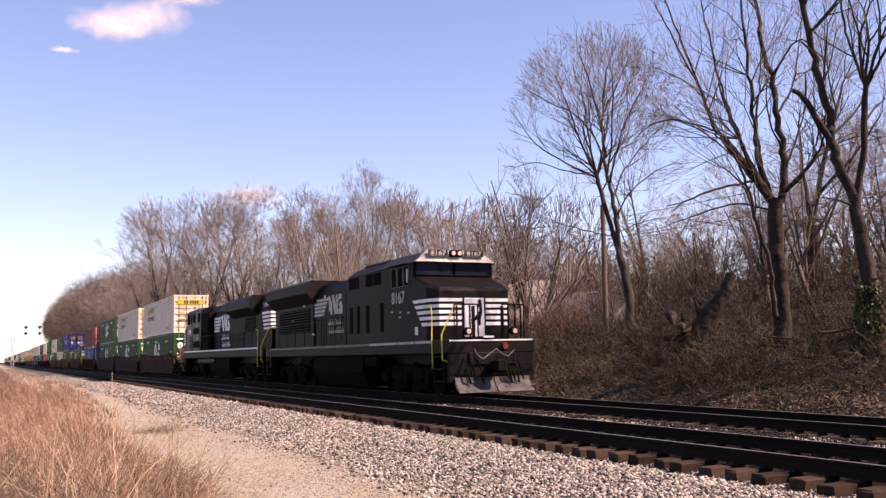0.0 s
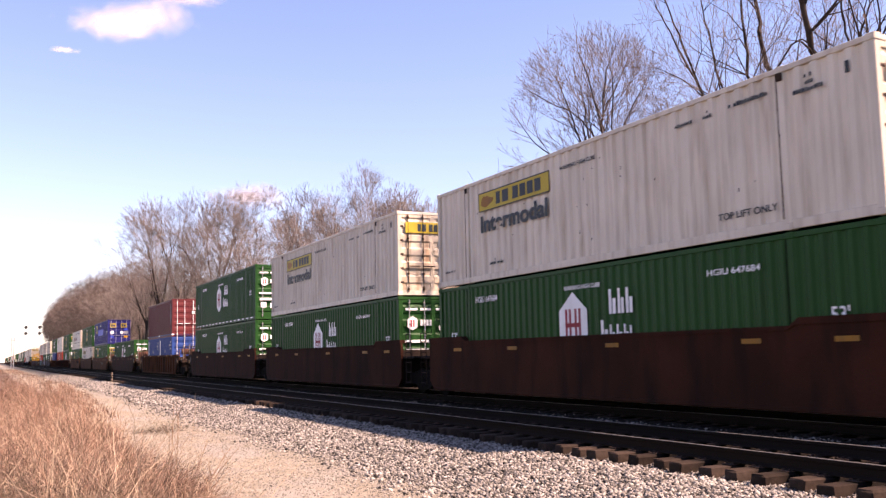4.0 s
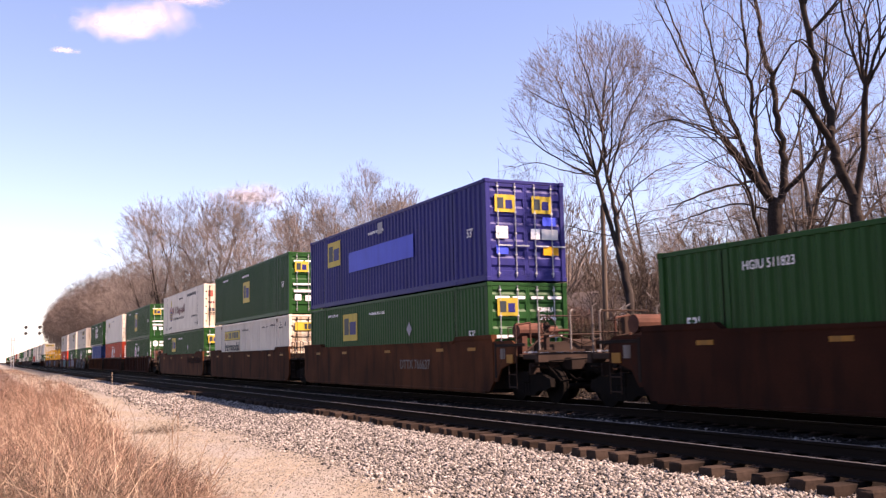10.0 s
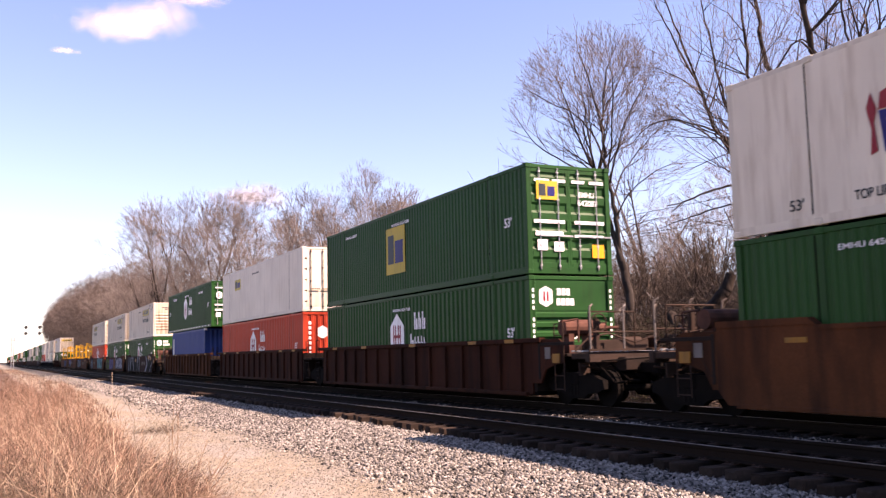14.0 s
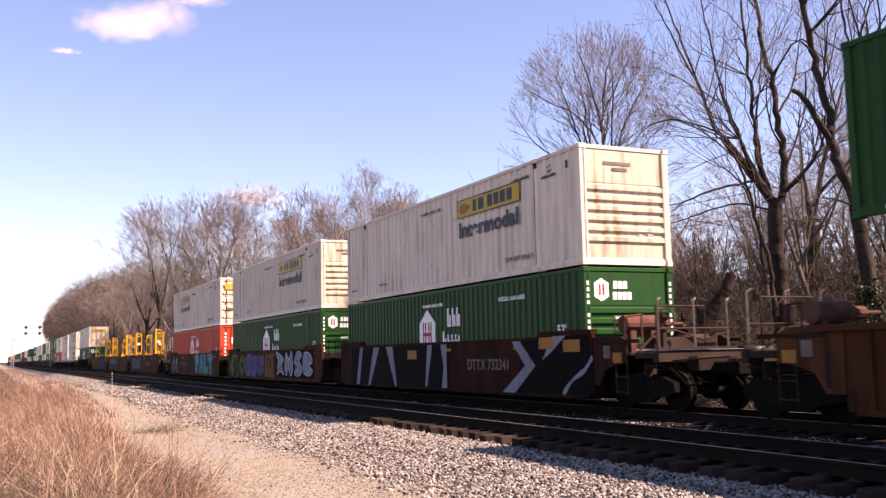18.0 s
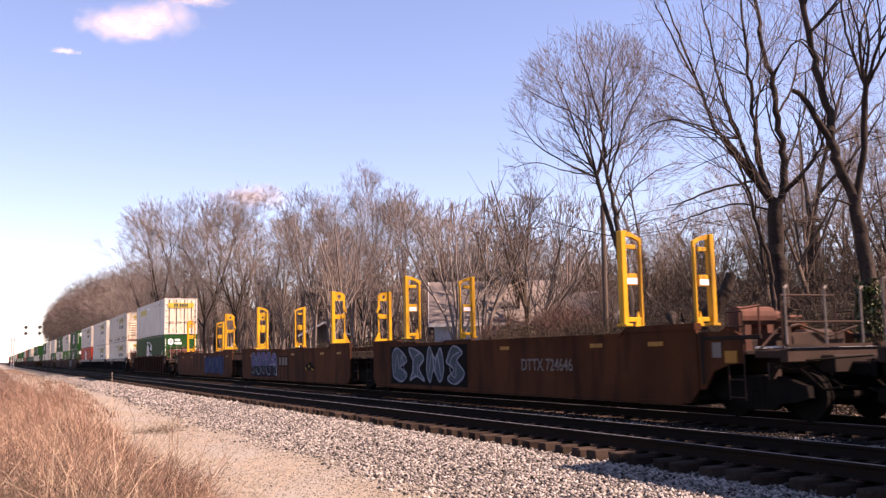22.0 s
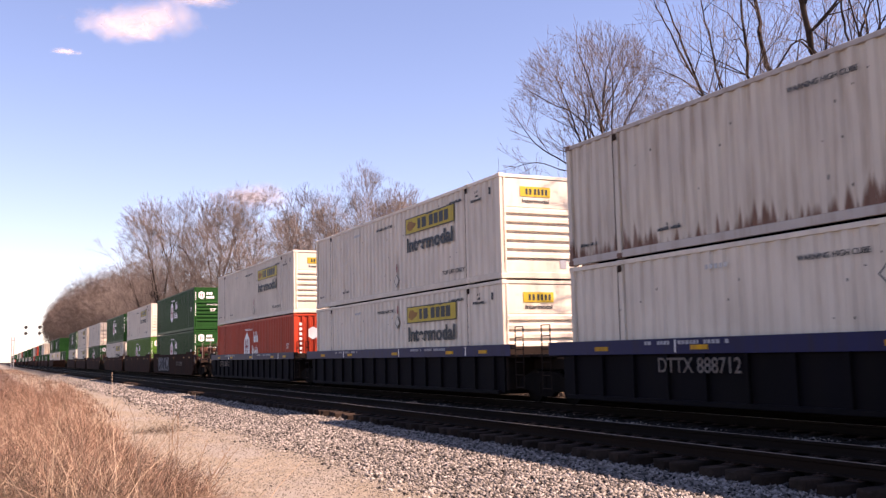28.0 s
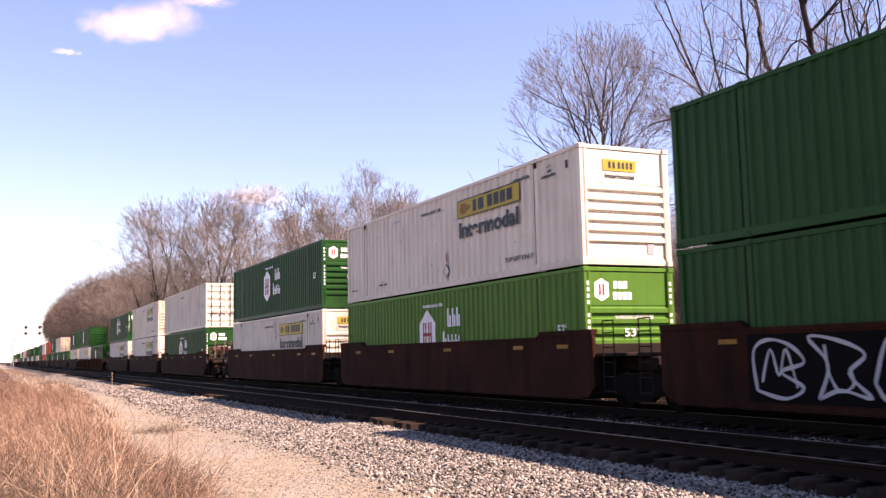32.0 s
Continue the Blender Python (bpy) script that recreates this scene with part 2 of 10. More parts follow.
    "thatch": surface("grey_dead_stem", (0.125, 0.098, 0.074), 0.9, second=(0.06, 0.045, 0.034), scale=0.8, amount=0.9, bump=0, spread=0.6, per="island", gloss=0.1),
    "stalk": surface("dry_weed_stalk", (0.26, 0.17, 0.115), 0.9, scale=2, bump=0, gloss=0.1),
    "greenblade": surface("green_grass_blade", (0.12, 0.15, 0.04), 0.8, scale=2, bump=0, spread=0.3, per="island", gloss=0.2),
    "brush": surface("brown_brush_twigs", (0.046, 0.034, 0.025), 0.95, second=(0.030, 0.023, 0.018), scale=0.5, amount=0.9, grain=2, grain_amount=0.3, bump=0, spread=0.4,
                     per="island", gloss=0.1),
    "brier": surface("pale_brier_stem", (0.125, 0.094, 0.066), 0.95, second=(0.08, 0.06, 0.045), scale=0.7, amount=0.8, bump=0, spread=0.4, per="island", gloss=0.1),
    "redtwig": surface("reddish_shrub_twig", (0.115, 0.064, 0.048), 0.95, second=(0.06, 0.038, 0.03), scale=0.6, amount=0.8, bump=0, spread=0.4, per="island", gloss=0.1),
    "olive": surface("olive_brier_leaf", (0.045, 0.052, 0.018), 0.8, second=(0.03, 0.03, 0.014), scale=0.7, amount=0.8, bump=0, spread=0.4, per="island", gloss=0.15),
    "paleweed": surface("pale_dead_weed", (0.36, 0.27, 0.19), 0.9, scale=1, bump=0, spread=0.35, per="island", gloss=0.1),
    "ivy": surface("ivy_leaf", (0.036, 0.052, 0.014), 0.6, scale=2, bump=0, spread=0.4, per="island", gloss=0.3),
    "litter": surface("dead_leaf", (0.125, 0.090, 0.066), 0.9, second=(0.055, 0.039, 0.03), scale=3, bump=0, spread=0.5, per="island", gloss=0.2),
    "thicketwood": surface("brown_thicket_twigs", (0.100, 0.077, 0.062), 0.95, second=(0.052, 0.040, 0.032), scale=0.25, amount=0.9, grain=1.5, grain_amount=0.3, bump=0, spread=0.45, per="island", gloss=0.05),
    # paled in its colour to stand for haze over the far wood
    "farwood": surface("hazed_bare_wood", (0.20, 0.160, 0.138), 0.95, second=(0.13, 0.104, 0.09), scale=0.15, amount=0.8, grain=1.5, grain_amount=0.3, bump=0, gloss=0.05),
    "shingle": surface("brown_shingles", (0.155, 0.125, 0.108), 0.95, second=(0.11, 0.09, 0.08), scale=1.5, amount=0.6, grain=12, grain_amount=0.3, bump=0.3),
    "siding": surface("pale_blue_siding", (0.42, 0.44, 0.49), 0.7, scale=0.8, amount=0.3, grain=20, grain_amount=0.08, bump=0.1),
    "trim": surface("white_trim_paint", (0.50, 0.48, 0.46), 0.6, scale=1, amount=0.2, bump=0.05),
    "darkroof": surface("dark_brown_roof", (0.105, 0.08, 0.068), 0.95, scale=1, amount=0.5, grain=12, grain_amount=0.3, bump=0.3),
    "pole": surface("weathered_pole", (0.125, 0.095, 0.075), 0.95, scale=2, stretch=(3, 3, 0.3), amount=0.7, bump=0.3, gloss=0.1),
    "cable": surface("black_cable", (0.03, 0.03, 0.03), 0.7, bump=0),
    "signal": surface("black_signal_paint", (0.02, 0.02, 0.02), 0.7, bump=0.05),
    "alu": surface("silver_mast_paint", (0.30, 0.30, 0.31), 0.6, 0.2, bump=0.05),
    "glass": surface("dark_window_glass", (0.012, 0.013, 0.016), 0.10, scale=1, amount=0.2, grain_amount=0.0, bump=0, gloss=0.45),
    # blue of the reflected sky is partly put into the base colour
    "cabglass": surface("sky_tinted_cab_glass", (0.012, 0.016, 0.034), 0.10, scale=1, amount=0.3, grain_amount=0.0, bump=0, gloss=0.45),
    "gtan": paint("faded_tan_paint", (0.17, 0.085, 0.035), (0.07, 0.03, 0.015), 0.5, rough=0.8, gloss=0.06),
    "gred": paint("dull_red_letter_paint", (0.13, 0.02, 0.015), (0.06, 0.02, 0.015), 0.4, rough=0.8, gloss=0.06),
    "gdim": paint("worn_stencil_paint", (0.17, 0.15, 0.135), (0.06, 0.03, 0.02), 0.7, rough=0.8, gloss=0.06),
    "frameyellow": paint("chipped_yellow_paint", (0.55, 0.275, 0.016), (0.05, 0.028, 0.016), 0.75),
    "gcream": paint("pale_grey_spray_paint", (0.36, 0.37, 0.39), (0.2, 0.18, 0.17), 0.4, rough=0.8, gloss=0.06),
    "gblack": paint("black_spray_paint", (0.0035, 0.003, 0.0033), (0.009, 0.006, 0.005), 0.4, rough=0.8, gloss=0.06),
    "gcyan": paint("turquoise_spray_paint", (0.075, 0.25, 0.24), (0.05, 0.07, 0.07), 0.5, rough=0.8, gloss=0.06),
    "gviolet": paint("violet_spray_paint", (0.11, 0.09, 0.19), (0.05, 0.03, 0.03), 0.5, rough=0.8, gloss=0.06),
    "ggreen": paint("leaf_green_spray_paint", (0.07, 0.12, 0.025), (0.06, 0.05, 0.02), 0.5, rough=0.8, gloss=0.06),
    "gplum": paint("dark_plum_spray_paint", (0.022, 0.010, 0.020), (0.02, 0.01, 0.012), 0.4, rough=0.8, gloss=0.06),
    "gwhite": paint("white_spray_paint", (0.40, 0.40, 0.42), (0.25, 0.22, 0.2), 0.4, rough=0.8, gloss=0.06),
    "gslate": paint("slate_blue_spray_paint", (0.06, 0.08, 0.095), (0.04, 0.03, 0.03), 0.5, rough=0.8, gloss=0.06),
    "gsilver": paint("silver_spray_paint", (0.20, 0.22, 0.27), (0.10, 0.07, 0.06), 0.5, rough=0.8, gloss=0.06),
    "gteal": paint("dark_teal_spray_paint", (0.025, 0.075, 0.085), (0.04, 0.03, 0.03), 0.5, rough=0.8, gloss=0.06),
    "gnavy": paint("deep_blue_spray_paint", (0.03, 0.045, 0.12), (0.03, 0.03, 0.04), 0.5, rough=0.8, gloss=0.06),
}
lamp_mat = bpy.data.materials.new("lit_headlamp")
lamp_mat.use_nodes = True
lamp_mat.node_tree.nodes["Principled BSDF"].inputs["Emission Color"].default_value = (1.0, 0.62, 0.45, 1)
lamp_mat.node_tree.nodes["Principled BSDF"].inputs["Emission Strength"].default_value = 0.22
lamp_mat.node_tree.nodes["Principled BSDF"].inputs["Base Color"].default_value = (0.30, 0.22, 0.20, 1)
M["lamp"] = lamp_mat


# ---------------------------------------------------------------- mesh tools
class Build:
    """Collects corners and faces for one mesh."""

    def __init__(self):
        self.v, self.f = [], []

    def add(self, verts, faces):
        k = len(self.v)
        self.v.extend(verts)
        self.f.extend([tuple(i + k for i in f) for f in faces])
        return self

    def box(self, x0, x1, y0, y1, z0, z1, c=0.0):
        """A box; c cuts its edges off by that much."""
        if c <= 0:
            return self.add([(x, y, z) for x in (x0, x1) for y in (y0, y1) for z in (z0, z1)],
                            [(0, 1, 3, 2), (4, 6, 7, 5), (0, 4, 5, 1), (2, 3, 7, 6), (0, 2, 6, 4), (1, 5, 7, 3)])
        xs, ys, zs = (x0, x1), (y0, y1), (z0, z1)
        v, idx = [], {}
        for i in (0, 1):
            for j in (0, 1):
                for k in (0, 1):
                    sx, sy, sz = (1 - 2 * i) * c, (1 - 2 * j) * c, (1 - 2 * k) * c
                    for a, p in enumerate(((xs[i], ys[j] + sy, zs[k] + sz), (xs[i] + sx, ys[j], zs[k] + sz), (xs[i] + sx, ys[j] + sy, zs[k]))):
                        idx[i, j, k, a] = len(v)
                        v.append(p)
        f = []
        q = ((0, 0), (1, 0), (1, 1), (0, 1))
        for s in (0, 1):
            o = 1 if s else -1
            f.append(tuple(idx[s, a, b, 0] for a, b in q)[::o])
            f.append(tuple(idx[a, s, b, 1] for a, b in q)[::-o])
            f.append(tuple(idx[a, b, s, 2] for a, b in q)[::o])
        for a in (0, 1):
            for b in (0, 1):
                o = 1 if a == b else -1
                f.append((idx[a, b, 0, 0], idx[a, b, 0, 1], idx[a, b, 1, 1], idx[a, b, 1, 0])[::o])
                f.append((idx[a, 0, b, 0], idx[a, 1, b, 0], idx[a, 1, b, 2], idx[a, 0, b, 2])[::o])
                f.append((idx[0, a, b, 1], idx[0, a, b, 2], idx[1, a, b, 2], idx[1, a, b, 1])[::o])
        for i in (0, 1):
            for j in (0, 1):
                for k in (0, 1):
                    f.append(tuple(idx[i, j, k, a] for a in (0, 1, 2))[::1 if (i + j + k) % 2 else -1])
        return self.add(v, f)

    def tube(self, p0, p1, r0, r1=None, n=8, caps=True):
        r1 = r0 if r1 is None else r1
        p0, p1 = Vector(p0), Vector(p1)
        w = (p1 - p0).normalized()
        a = w.orthogonal().normalized()
        b = w.cross(a)
        v = []
        for p, r in ((p0, r0), (p1, r1)):
            for i in range(n):
                t = 2 * math.pi * i / n
                v.append(tuple(p + (a * math.cos(t) + b * math.sin(t)) * r))
        f = [(i, (i + 1) % n, n + (i + 1) % n, n + i) for i in range(n)]
        if caps:
            f += [tuple(range(n))[::-1], tuple(range(n, 2 * n))]
        return self.add(v, f)

    def path(self, pts, r, n=6):
        for a, b in zip(pts, pts[1:]):
            self.tube(a, b, r, r, n)
        return self

    def prism(self, outline, axis, a, b):
        """An outline in the plane across the axis, drawn out from a to b. x: (y, z) pairs; y: (x, z); z: (x, y)."""
        def at(p, s):
            return {"x": (s, p[0], p[1]), "y": (p[0], s, p[1]), "z": (p[0], p[1], s)}[axis]
        n = len(outline)
        v = [at(p, a) for p in outline] + [at(p, b) for p in outline]
        f = [(i, (i + 1) % n, n + (i + 1) % n, n + i) for i in range(n)] + [tuple(range(n))[::-1], tuple(range(n, 2 * n))]
        return self.add(v, f)

    def mesh(self, name, material, smooth=False):
        me = bpy.data.meshes.new(name)
        me.from_pydata(self.v, [], self.f)
        bm = bmesh.new()
        bm.from_mesh(me)
        bmesh.ops.recalc_face_normals(bm, faces=bm.faces)
        bm.to_mesh(me)
        bm.free()
        me.materials.append(material)
        if smooth:
            me.polygons.foreach_set("use_smooth", [True] * len(me.polygons))
        me.update()
        return me


def thing(name, label, category, group="", kind="", at=None):
    ob = new(name)
    ob.empty_display_size = 0.2
    tagged(ob, label, category, group, kind)
    ob.matrix_basis = at or Matrix()
    return ob


def part(name, build, material, parent, label="", smooth=False):
    """One mesh object under a thing or a part."""
    me = build if isinstance(build, bpy.types.Mesh) else build.mesh(name, material, smooth)
    if me.materials[0] != material:
        me = me.copy()
        me.materials[0] = material
    ob = new(name, me)
    ob.parent = parent
    if label:
        ob["label"] = label
    return ob


MESHES = {}


def shared(key, make, material, smooth=False):
    """The mesh of that key and material, made once."""
    k = (key, material.name)
    if k not in MESHES:
        MESHES[k] = make().mesh(str(key[0] if isinstance(key, tuple) else key), material, smooth)
    return MESHES[k]


def raw_mesh(name, verts, faces, material):
    """A mesh from arrays of corners (n, 3) and of equal-sided faces (m, k)."""
    me = bpy.data.meshes.new(name)
    verts, faces = np.asarray(verts, np.float32), np.asarray(faces, np.int32)
    k = faces.shape[1]
    me.vertices.add(len(verts))
    me.vertices.foreach_set("co", verts.ravel())
    me.loops.add(faces.size)
    me.loops.foreach_set("vertex_index", faces.ravel())
    me.polygons.add(len(faces))
    me.polygons.foreach_set("loop_start", np.arange(0, faces.size, k, dtype=np.int32))
    me.materials.append(material)
    me.update(calc_edges=True)
    me.validate()
    return me


def words(text, size, material, bold=0.0):
    """The mesh of a line of writing, centred, its face towards +z."""
    key = ("words", text, round(size, 3), material.name, bold)
    if key not in MESHES:
        cu = bpy.data.curves.new("writing", "FONT")
        cu.body, cu.size, cu.align_x, cu.align_y, cu.offset, cu.extrude = text, size, "CENTER", "CENTER", bold, 0.002
        ob = new("writing", cu)
        me = bpy.data.meshes.new_from_object(ob)
        bpy.data.objects.remove(ob)
        me.materials.clear()
        me.materials.append(material)
        MESHES[key] = me
    return MESHES[key]


NEAR_FACE = Matrix(((0, 0, -1), (-1, 0, 0), (0, 1, 0))).to_4x4()
FRONT_FACE = Matrix(((1, 0, 0), (0, 0, -1), (0, 1, 0))).to_4x4()


def lettering(parent, text, height, length, at, material, face=NEAR_FACE, bold=0.012, name="lettering"):
    """Writing on a face, fitted to that length."""
    me = words(text, 1.0, material, bold)
    xs = [v.co.x for v in me.vertices]
    ys = [v.co.y for v in me.vertices]
    w, h = max(xs) - min(xs), max(ys) - min(ys)
    ob = new(name, me)
    ob.parent = parent
    off = Matrix.Translation((-(max(xs) + min(xs)) / 2, -(max(ys) + min(ys)) / 2, 0))
    ob.matrix_basis = Matrix.Translation(at) @ face @ Matrix.Diagonal((length / w, height / h, 1, 1)) @ off
    return ob

# ---------------------------------------------------------------- ground
def smooth_step(a, b, x):
    t = np.clip((x - a) / (b - a), 0, 1)
    return t * t * (3 - 2 * t)


def ground_height(x, y):
    """Height of the ground: a dirt lane, the track bed of two tracks, a ditch and a wooded bank."""
    x, y = np.asarray(x, float), np.asarray(y, float)
    z = np.full(np.broadcast(x, y).shape, -0.50)
    z = z + 0.25 * smooth_step(3.2, -2.0, x)
    z = z + 0.17 * smooth_step(5.6, 7.9, x)
    z = z - 0.23 * smooth_step(15.2, 16.4, x)
    z = z + 0.55 * smooth_step(16.6, 18.2, x) + 1.3 * smooth_step(17.5, 23.0, x) - 0.6 * smooth_step(40, 90, x)
    z = z + 0.085 * smooth_step(8.25, 8.75, x) * smooth_step(11.2, 10.4, x)
    z = z + 0.16 * smooth_step(10.2, 10.9, x) * smooth_step(12.7, 12.1, x)
    z = z + 0.06 * np.sin(x * 0.9 + y * 0.31) * np.sin(y * 0.23 + 1) * (smooth_step(2.6, 1.4, x) + smooth_step(16.5, 19, x))
    z = z + 0.03 * np.sin(y * 0.7 + x * 1.3) * smooth_step(5.6, 4.4, x) * smooth_step(1.5, 3.2, x)
    return z


def grid_of(lines_x, lines_y):
    gx, gy = np.meshgrid(lines_x, lines_y, indexing="ij")
    gz = ground_height(gx, gy)
    nx, ny = gx.shape
    idx = np.arange(nx * ny).reshape(nx, ny)
    faces = np.stack([idx[:-1, :-1], idx[1:, :-1], idx[1:, 1:], idx[:-1, 1:]], -1).reshape(-1, 4)
    return np.stack([gx, gy, gz], -1).reshape(-1, 3), faces


def ground_material():
    """Dirt, lane, ballast and leaf litter by their strips of the plan."""
    m = bpy.data.materials.new("trackside_ground")
    m.use_nodes = True
    t = m.node_tree
    n, link = t.nodes, t.links.new
    b = n["Principled BSDF"]
    b.inputs["Roughness"].default_value = 0.95
    b.inputs["Specular IOR Level"].default_value = 0.15
    tc, sep = n.new("ShaderNodeTexCoord"), n.new("ShaderNodeSeparateXYZ")
    link(tc.outputs["Object"], sep.inputs[0])

    def noise_of(sc, detail=5.0, stretch=None):
        tex = n.new("ShaderNodeTexNoise")
        tex.inputs["Scale"].default_value, tex.inputs["Detail"].default_value = sc, detail
        src = tc.outputs["Object"]
        if stretch:
            mp = n.new("ShaderNodeVectorMath")
            mp.operation = "MULTIPLY"
            mp.inputs[1].default_value = stretch
            link(src, mp.inputs[0])
            src = mp.outputs[0]
        link(src, tex.inputs["Vector"])
        return tex.outputs[0]

    def ramp(sock, lo, hi):
        r = n.new("ShaderNodeMapRange")
        r.inputs["From Min"].default_value, r.inputs["From Max"].default_value = lo, hi
        link(sock, r.inputs["Value"])
        return r.outputs[0]

    def mix(fac, a, c):
        x = n.new("ShaderNodeMix")
        x.data_type = "RGBA"
        link(fac, x.inputs["Factor"])
        for sock, v in ((x.inputs["A"], a), (x.inputs["B"], c)):
            if isinstance(v, tuple):
                sock.default_value = (*v, 1)
            else:
                link(v, sock)
        return x.outputs["Result"]

    def op(kind, a, c):
        x = n.new("ShaderNodeMath")
        x.operation = kind
        for i, v in enumerate((a, c)):
            if isinstance(v, (int, float)):
                x.inputs[i].default_value = v
            else:
                link(v, x.inputs[i])
        return x.outputs[0]

    xs = op("ADD", sep.outputs["X"], op("MULTIPLY", op("SUBTRACT", noise_of(0.6, 5), 0.5), 2.2))
    big, fine, mid = noise_of(0.35), noise_of(22.0, 3), noise_of(4.0)
    vor = n.new("ShaderNodeTexVoronoi")
    vor.inputs["Scale"].default_value = 17.0
    link(tc.outputs["Object"], vor.inputs["Vector"])
    pebble = n.new("ShaderNodeTexVoronoi")
    pebble.inputs["Scale"].default_value = 34.0
    link(tc.outputs["Object"], pebble.inputs["Vector"])
    lane = mix(ramp(mid, 0.35, 0.7), (0.190, 0.162, 0.120), (0.270, 0.236, 0.182))
    lane = mix(op("MULTIPLY", ramp(pebble.outputs["Color"], 0.55, 1.0), 0.4), lane, (0.20, 0.165, 0.135))
    lane = mix(op("MULTIPLY", ramp(noise_of(0.5, 4, (1.6, 0.25, 1)), 0.5, 0.75), 0.6), lane, (0.20, 0.158, 0.112))
    lane = mix(op("MULTIPLY", ramp(noise_of(0.9, 7, (1.0, 0.45, 1)), 0.5, 0.64), 0.7), lane, (0.225, 0.212, 0.188))
    # near-black tones paint the shaded gaps beneath the loose stones
    stones = mix(ramp(vor.outputs["Color"], 0.0, 1.0), (0.016, 0.014, 0.012), (0.20, 0.183, 0.163))
    stones = mix(op("MULTIPLY", ramp(vor.outputs["Distance"], 0.018, 0.045), 0.4), stones, (0.10, 0.09, 0.085))
    turf = mix(ramp(mid, 0.35, 0.65), (0.055, 0.036, 0.026), (0.12, 0.08, 0.055))
    leaf = mix(ramp(mid, 0.35, 0.65), (0.022, 0.016, 0.012), (0.055, 0.040, 0.029))
    leaf = mix(op("MULTIPLY", ramp(pebble.outputs["Color"], 0.6, 1.0), 0.5), leaf, (0.13, 0.10, 0.078))
    # bed ground: grime plus extra darkness for the shade beside the train
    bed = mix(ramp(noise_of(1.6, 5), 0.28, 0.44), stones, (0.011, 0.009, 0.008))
    col = mix(ramp(xs, 1.8, 2.8), turf, lane)
    col = mix(ramp(op("ADD", xs, op("MULTIPLY", op("SUBTRACT", noise_of(9.0, 4), 0.5), 3.0)), 4.6, 6.6), col, stones)
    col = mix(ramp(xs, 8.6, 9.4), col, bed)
    col = mix(ramp(xs, 15.6, 16.4), col, leaf)
    col = mix(ramp(sep.outputs["X"], 45, 80), col, turf)
    link(col, b.inputs["Base Color"])
    bump = n.new("ShaderNodeBump")
    bump.inputs["Strength"].default_value, bump.inputs["Distance"].default_value = 0.7, 0.03
    rocky = ramp(xs, 5.2, 6.3)
    link(op("ADD", op("MULTIPLY", op("MULTIPLY", vor.outputs["Distance"], -9.0), rocky), op("MULTIPLY", op("ADD", fine, noise_of(70.0, 3)), 0.8)), bump.inputs["Height"])
    link(bump.outputs[0], b.inputs["Normal"])
    return m


gx = np.unique(np.concatenate([np.linspace(-3000, -60, 12), np.linspace(-60, -4, 15), np.arange(-4, 26, 0.35), np.linspace(26, 90, 28), np.linspace(90, 3000, 14)]))
gy = np.unique(np.concatenate([np.linspace(-3000, -60, 12), np.linspace(-60, 4, 22), np.arange(4, 60, 0.8), np.linspace(60, 300, 60), np.linspace(300, 3500, 24)]))
gv, gf = grid_of(gx, gy)
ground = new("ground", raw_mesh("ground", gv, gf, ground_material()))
ground.data.polygons.foreach_set("use_smooth", [True] * len(ground.data.polygons))
tagged(ground, "pale dirt lane, grey stone ballast and brown leaf litter beside the tracks", "ground", kind="structure")

# ---------------------------------------------------------------- tracks
TIE_TOP, RAIL_FOOT = -0.185, -0.172


def rail_build(x, y0, y1):
    """A flat-bottomed rail, its head's top at z = 0."""
    half = [(0.070, RAIL_FOOT), (0.070, RAIL_FOOT + 0.012), (0.014, RAIL_FOOT + 0.035), (0.010, -0.055), (0.034, -0.040), (0.036, -0.010), (0.028, 0.0)]
    out = half + [(-a, z) for a, z in reversed(half)]
    b = Build()
    ys = [y0 + (y1 - y0) * i / 8 for i in range(9)]
    n = len(out)
    for y in ys:
        b.v.extend([(x + a, y, z) for a, z in out])
    for k in range(8):
        b.f.extend([(k * n + i, k * n + (i + 1) % n, (k + 1) * n + (i + 1) % n, (k + 1) * n + i) for i in range(n)])
    b.f.extend([tuple(range(n))[::-1], tuple(range(8 * n, 9 * n))])
    return b


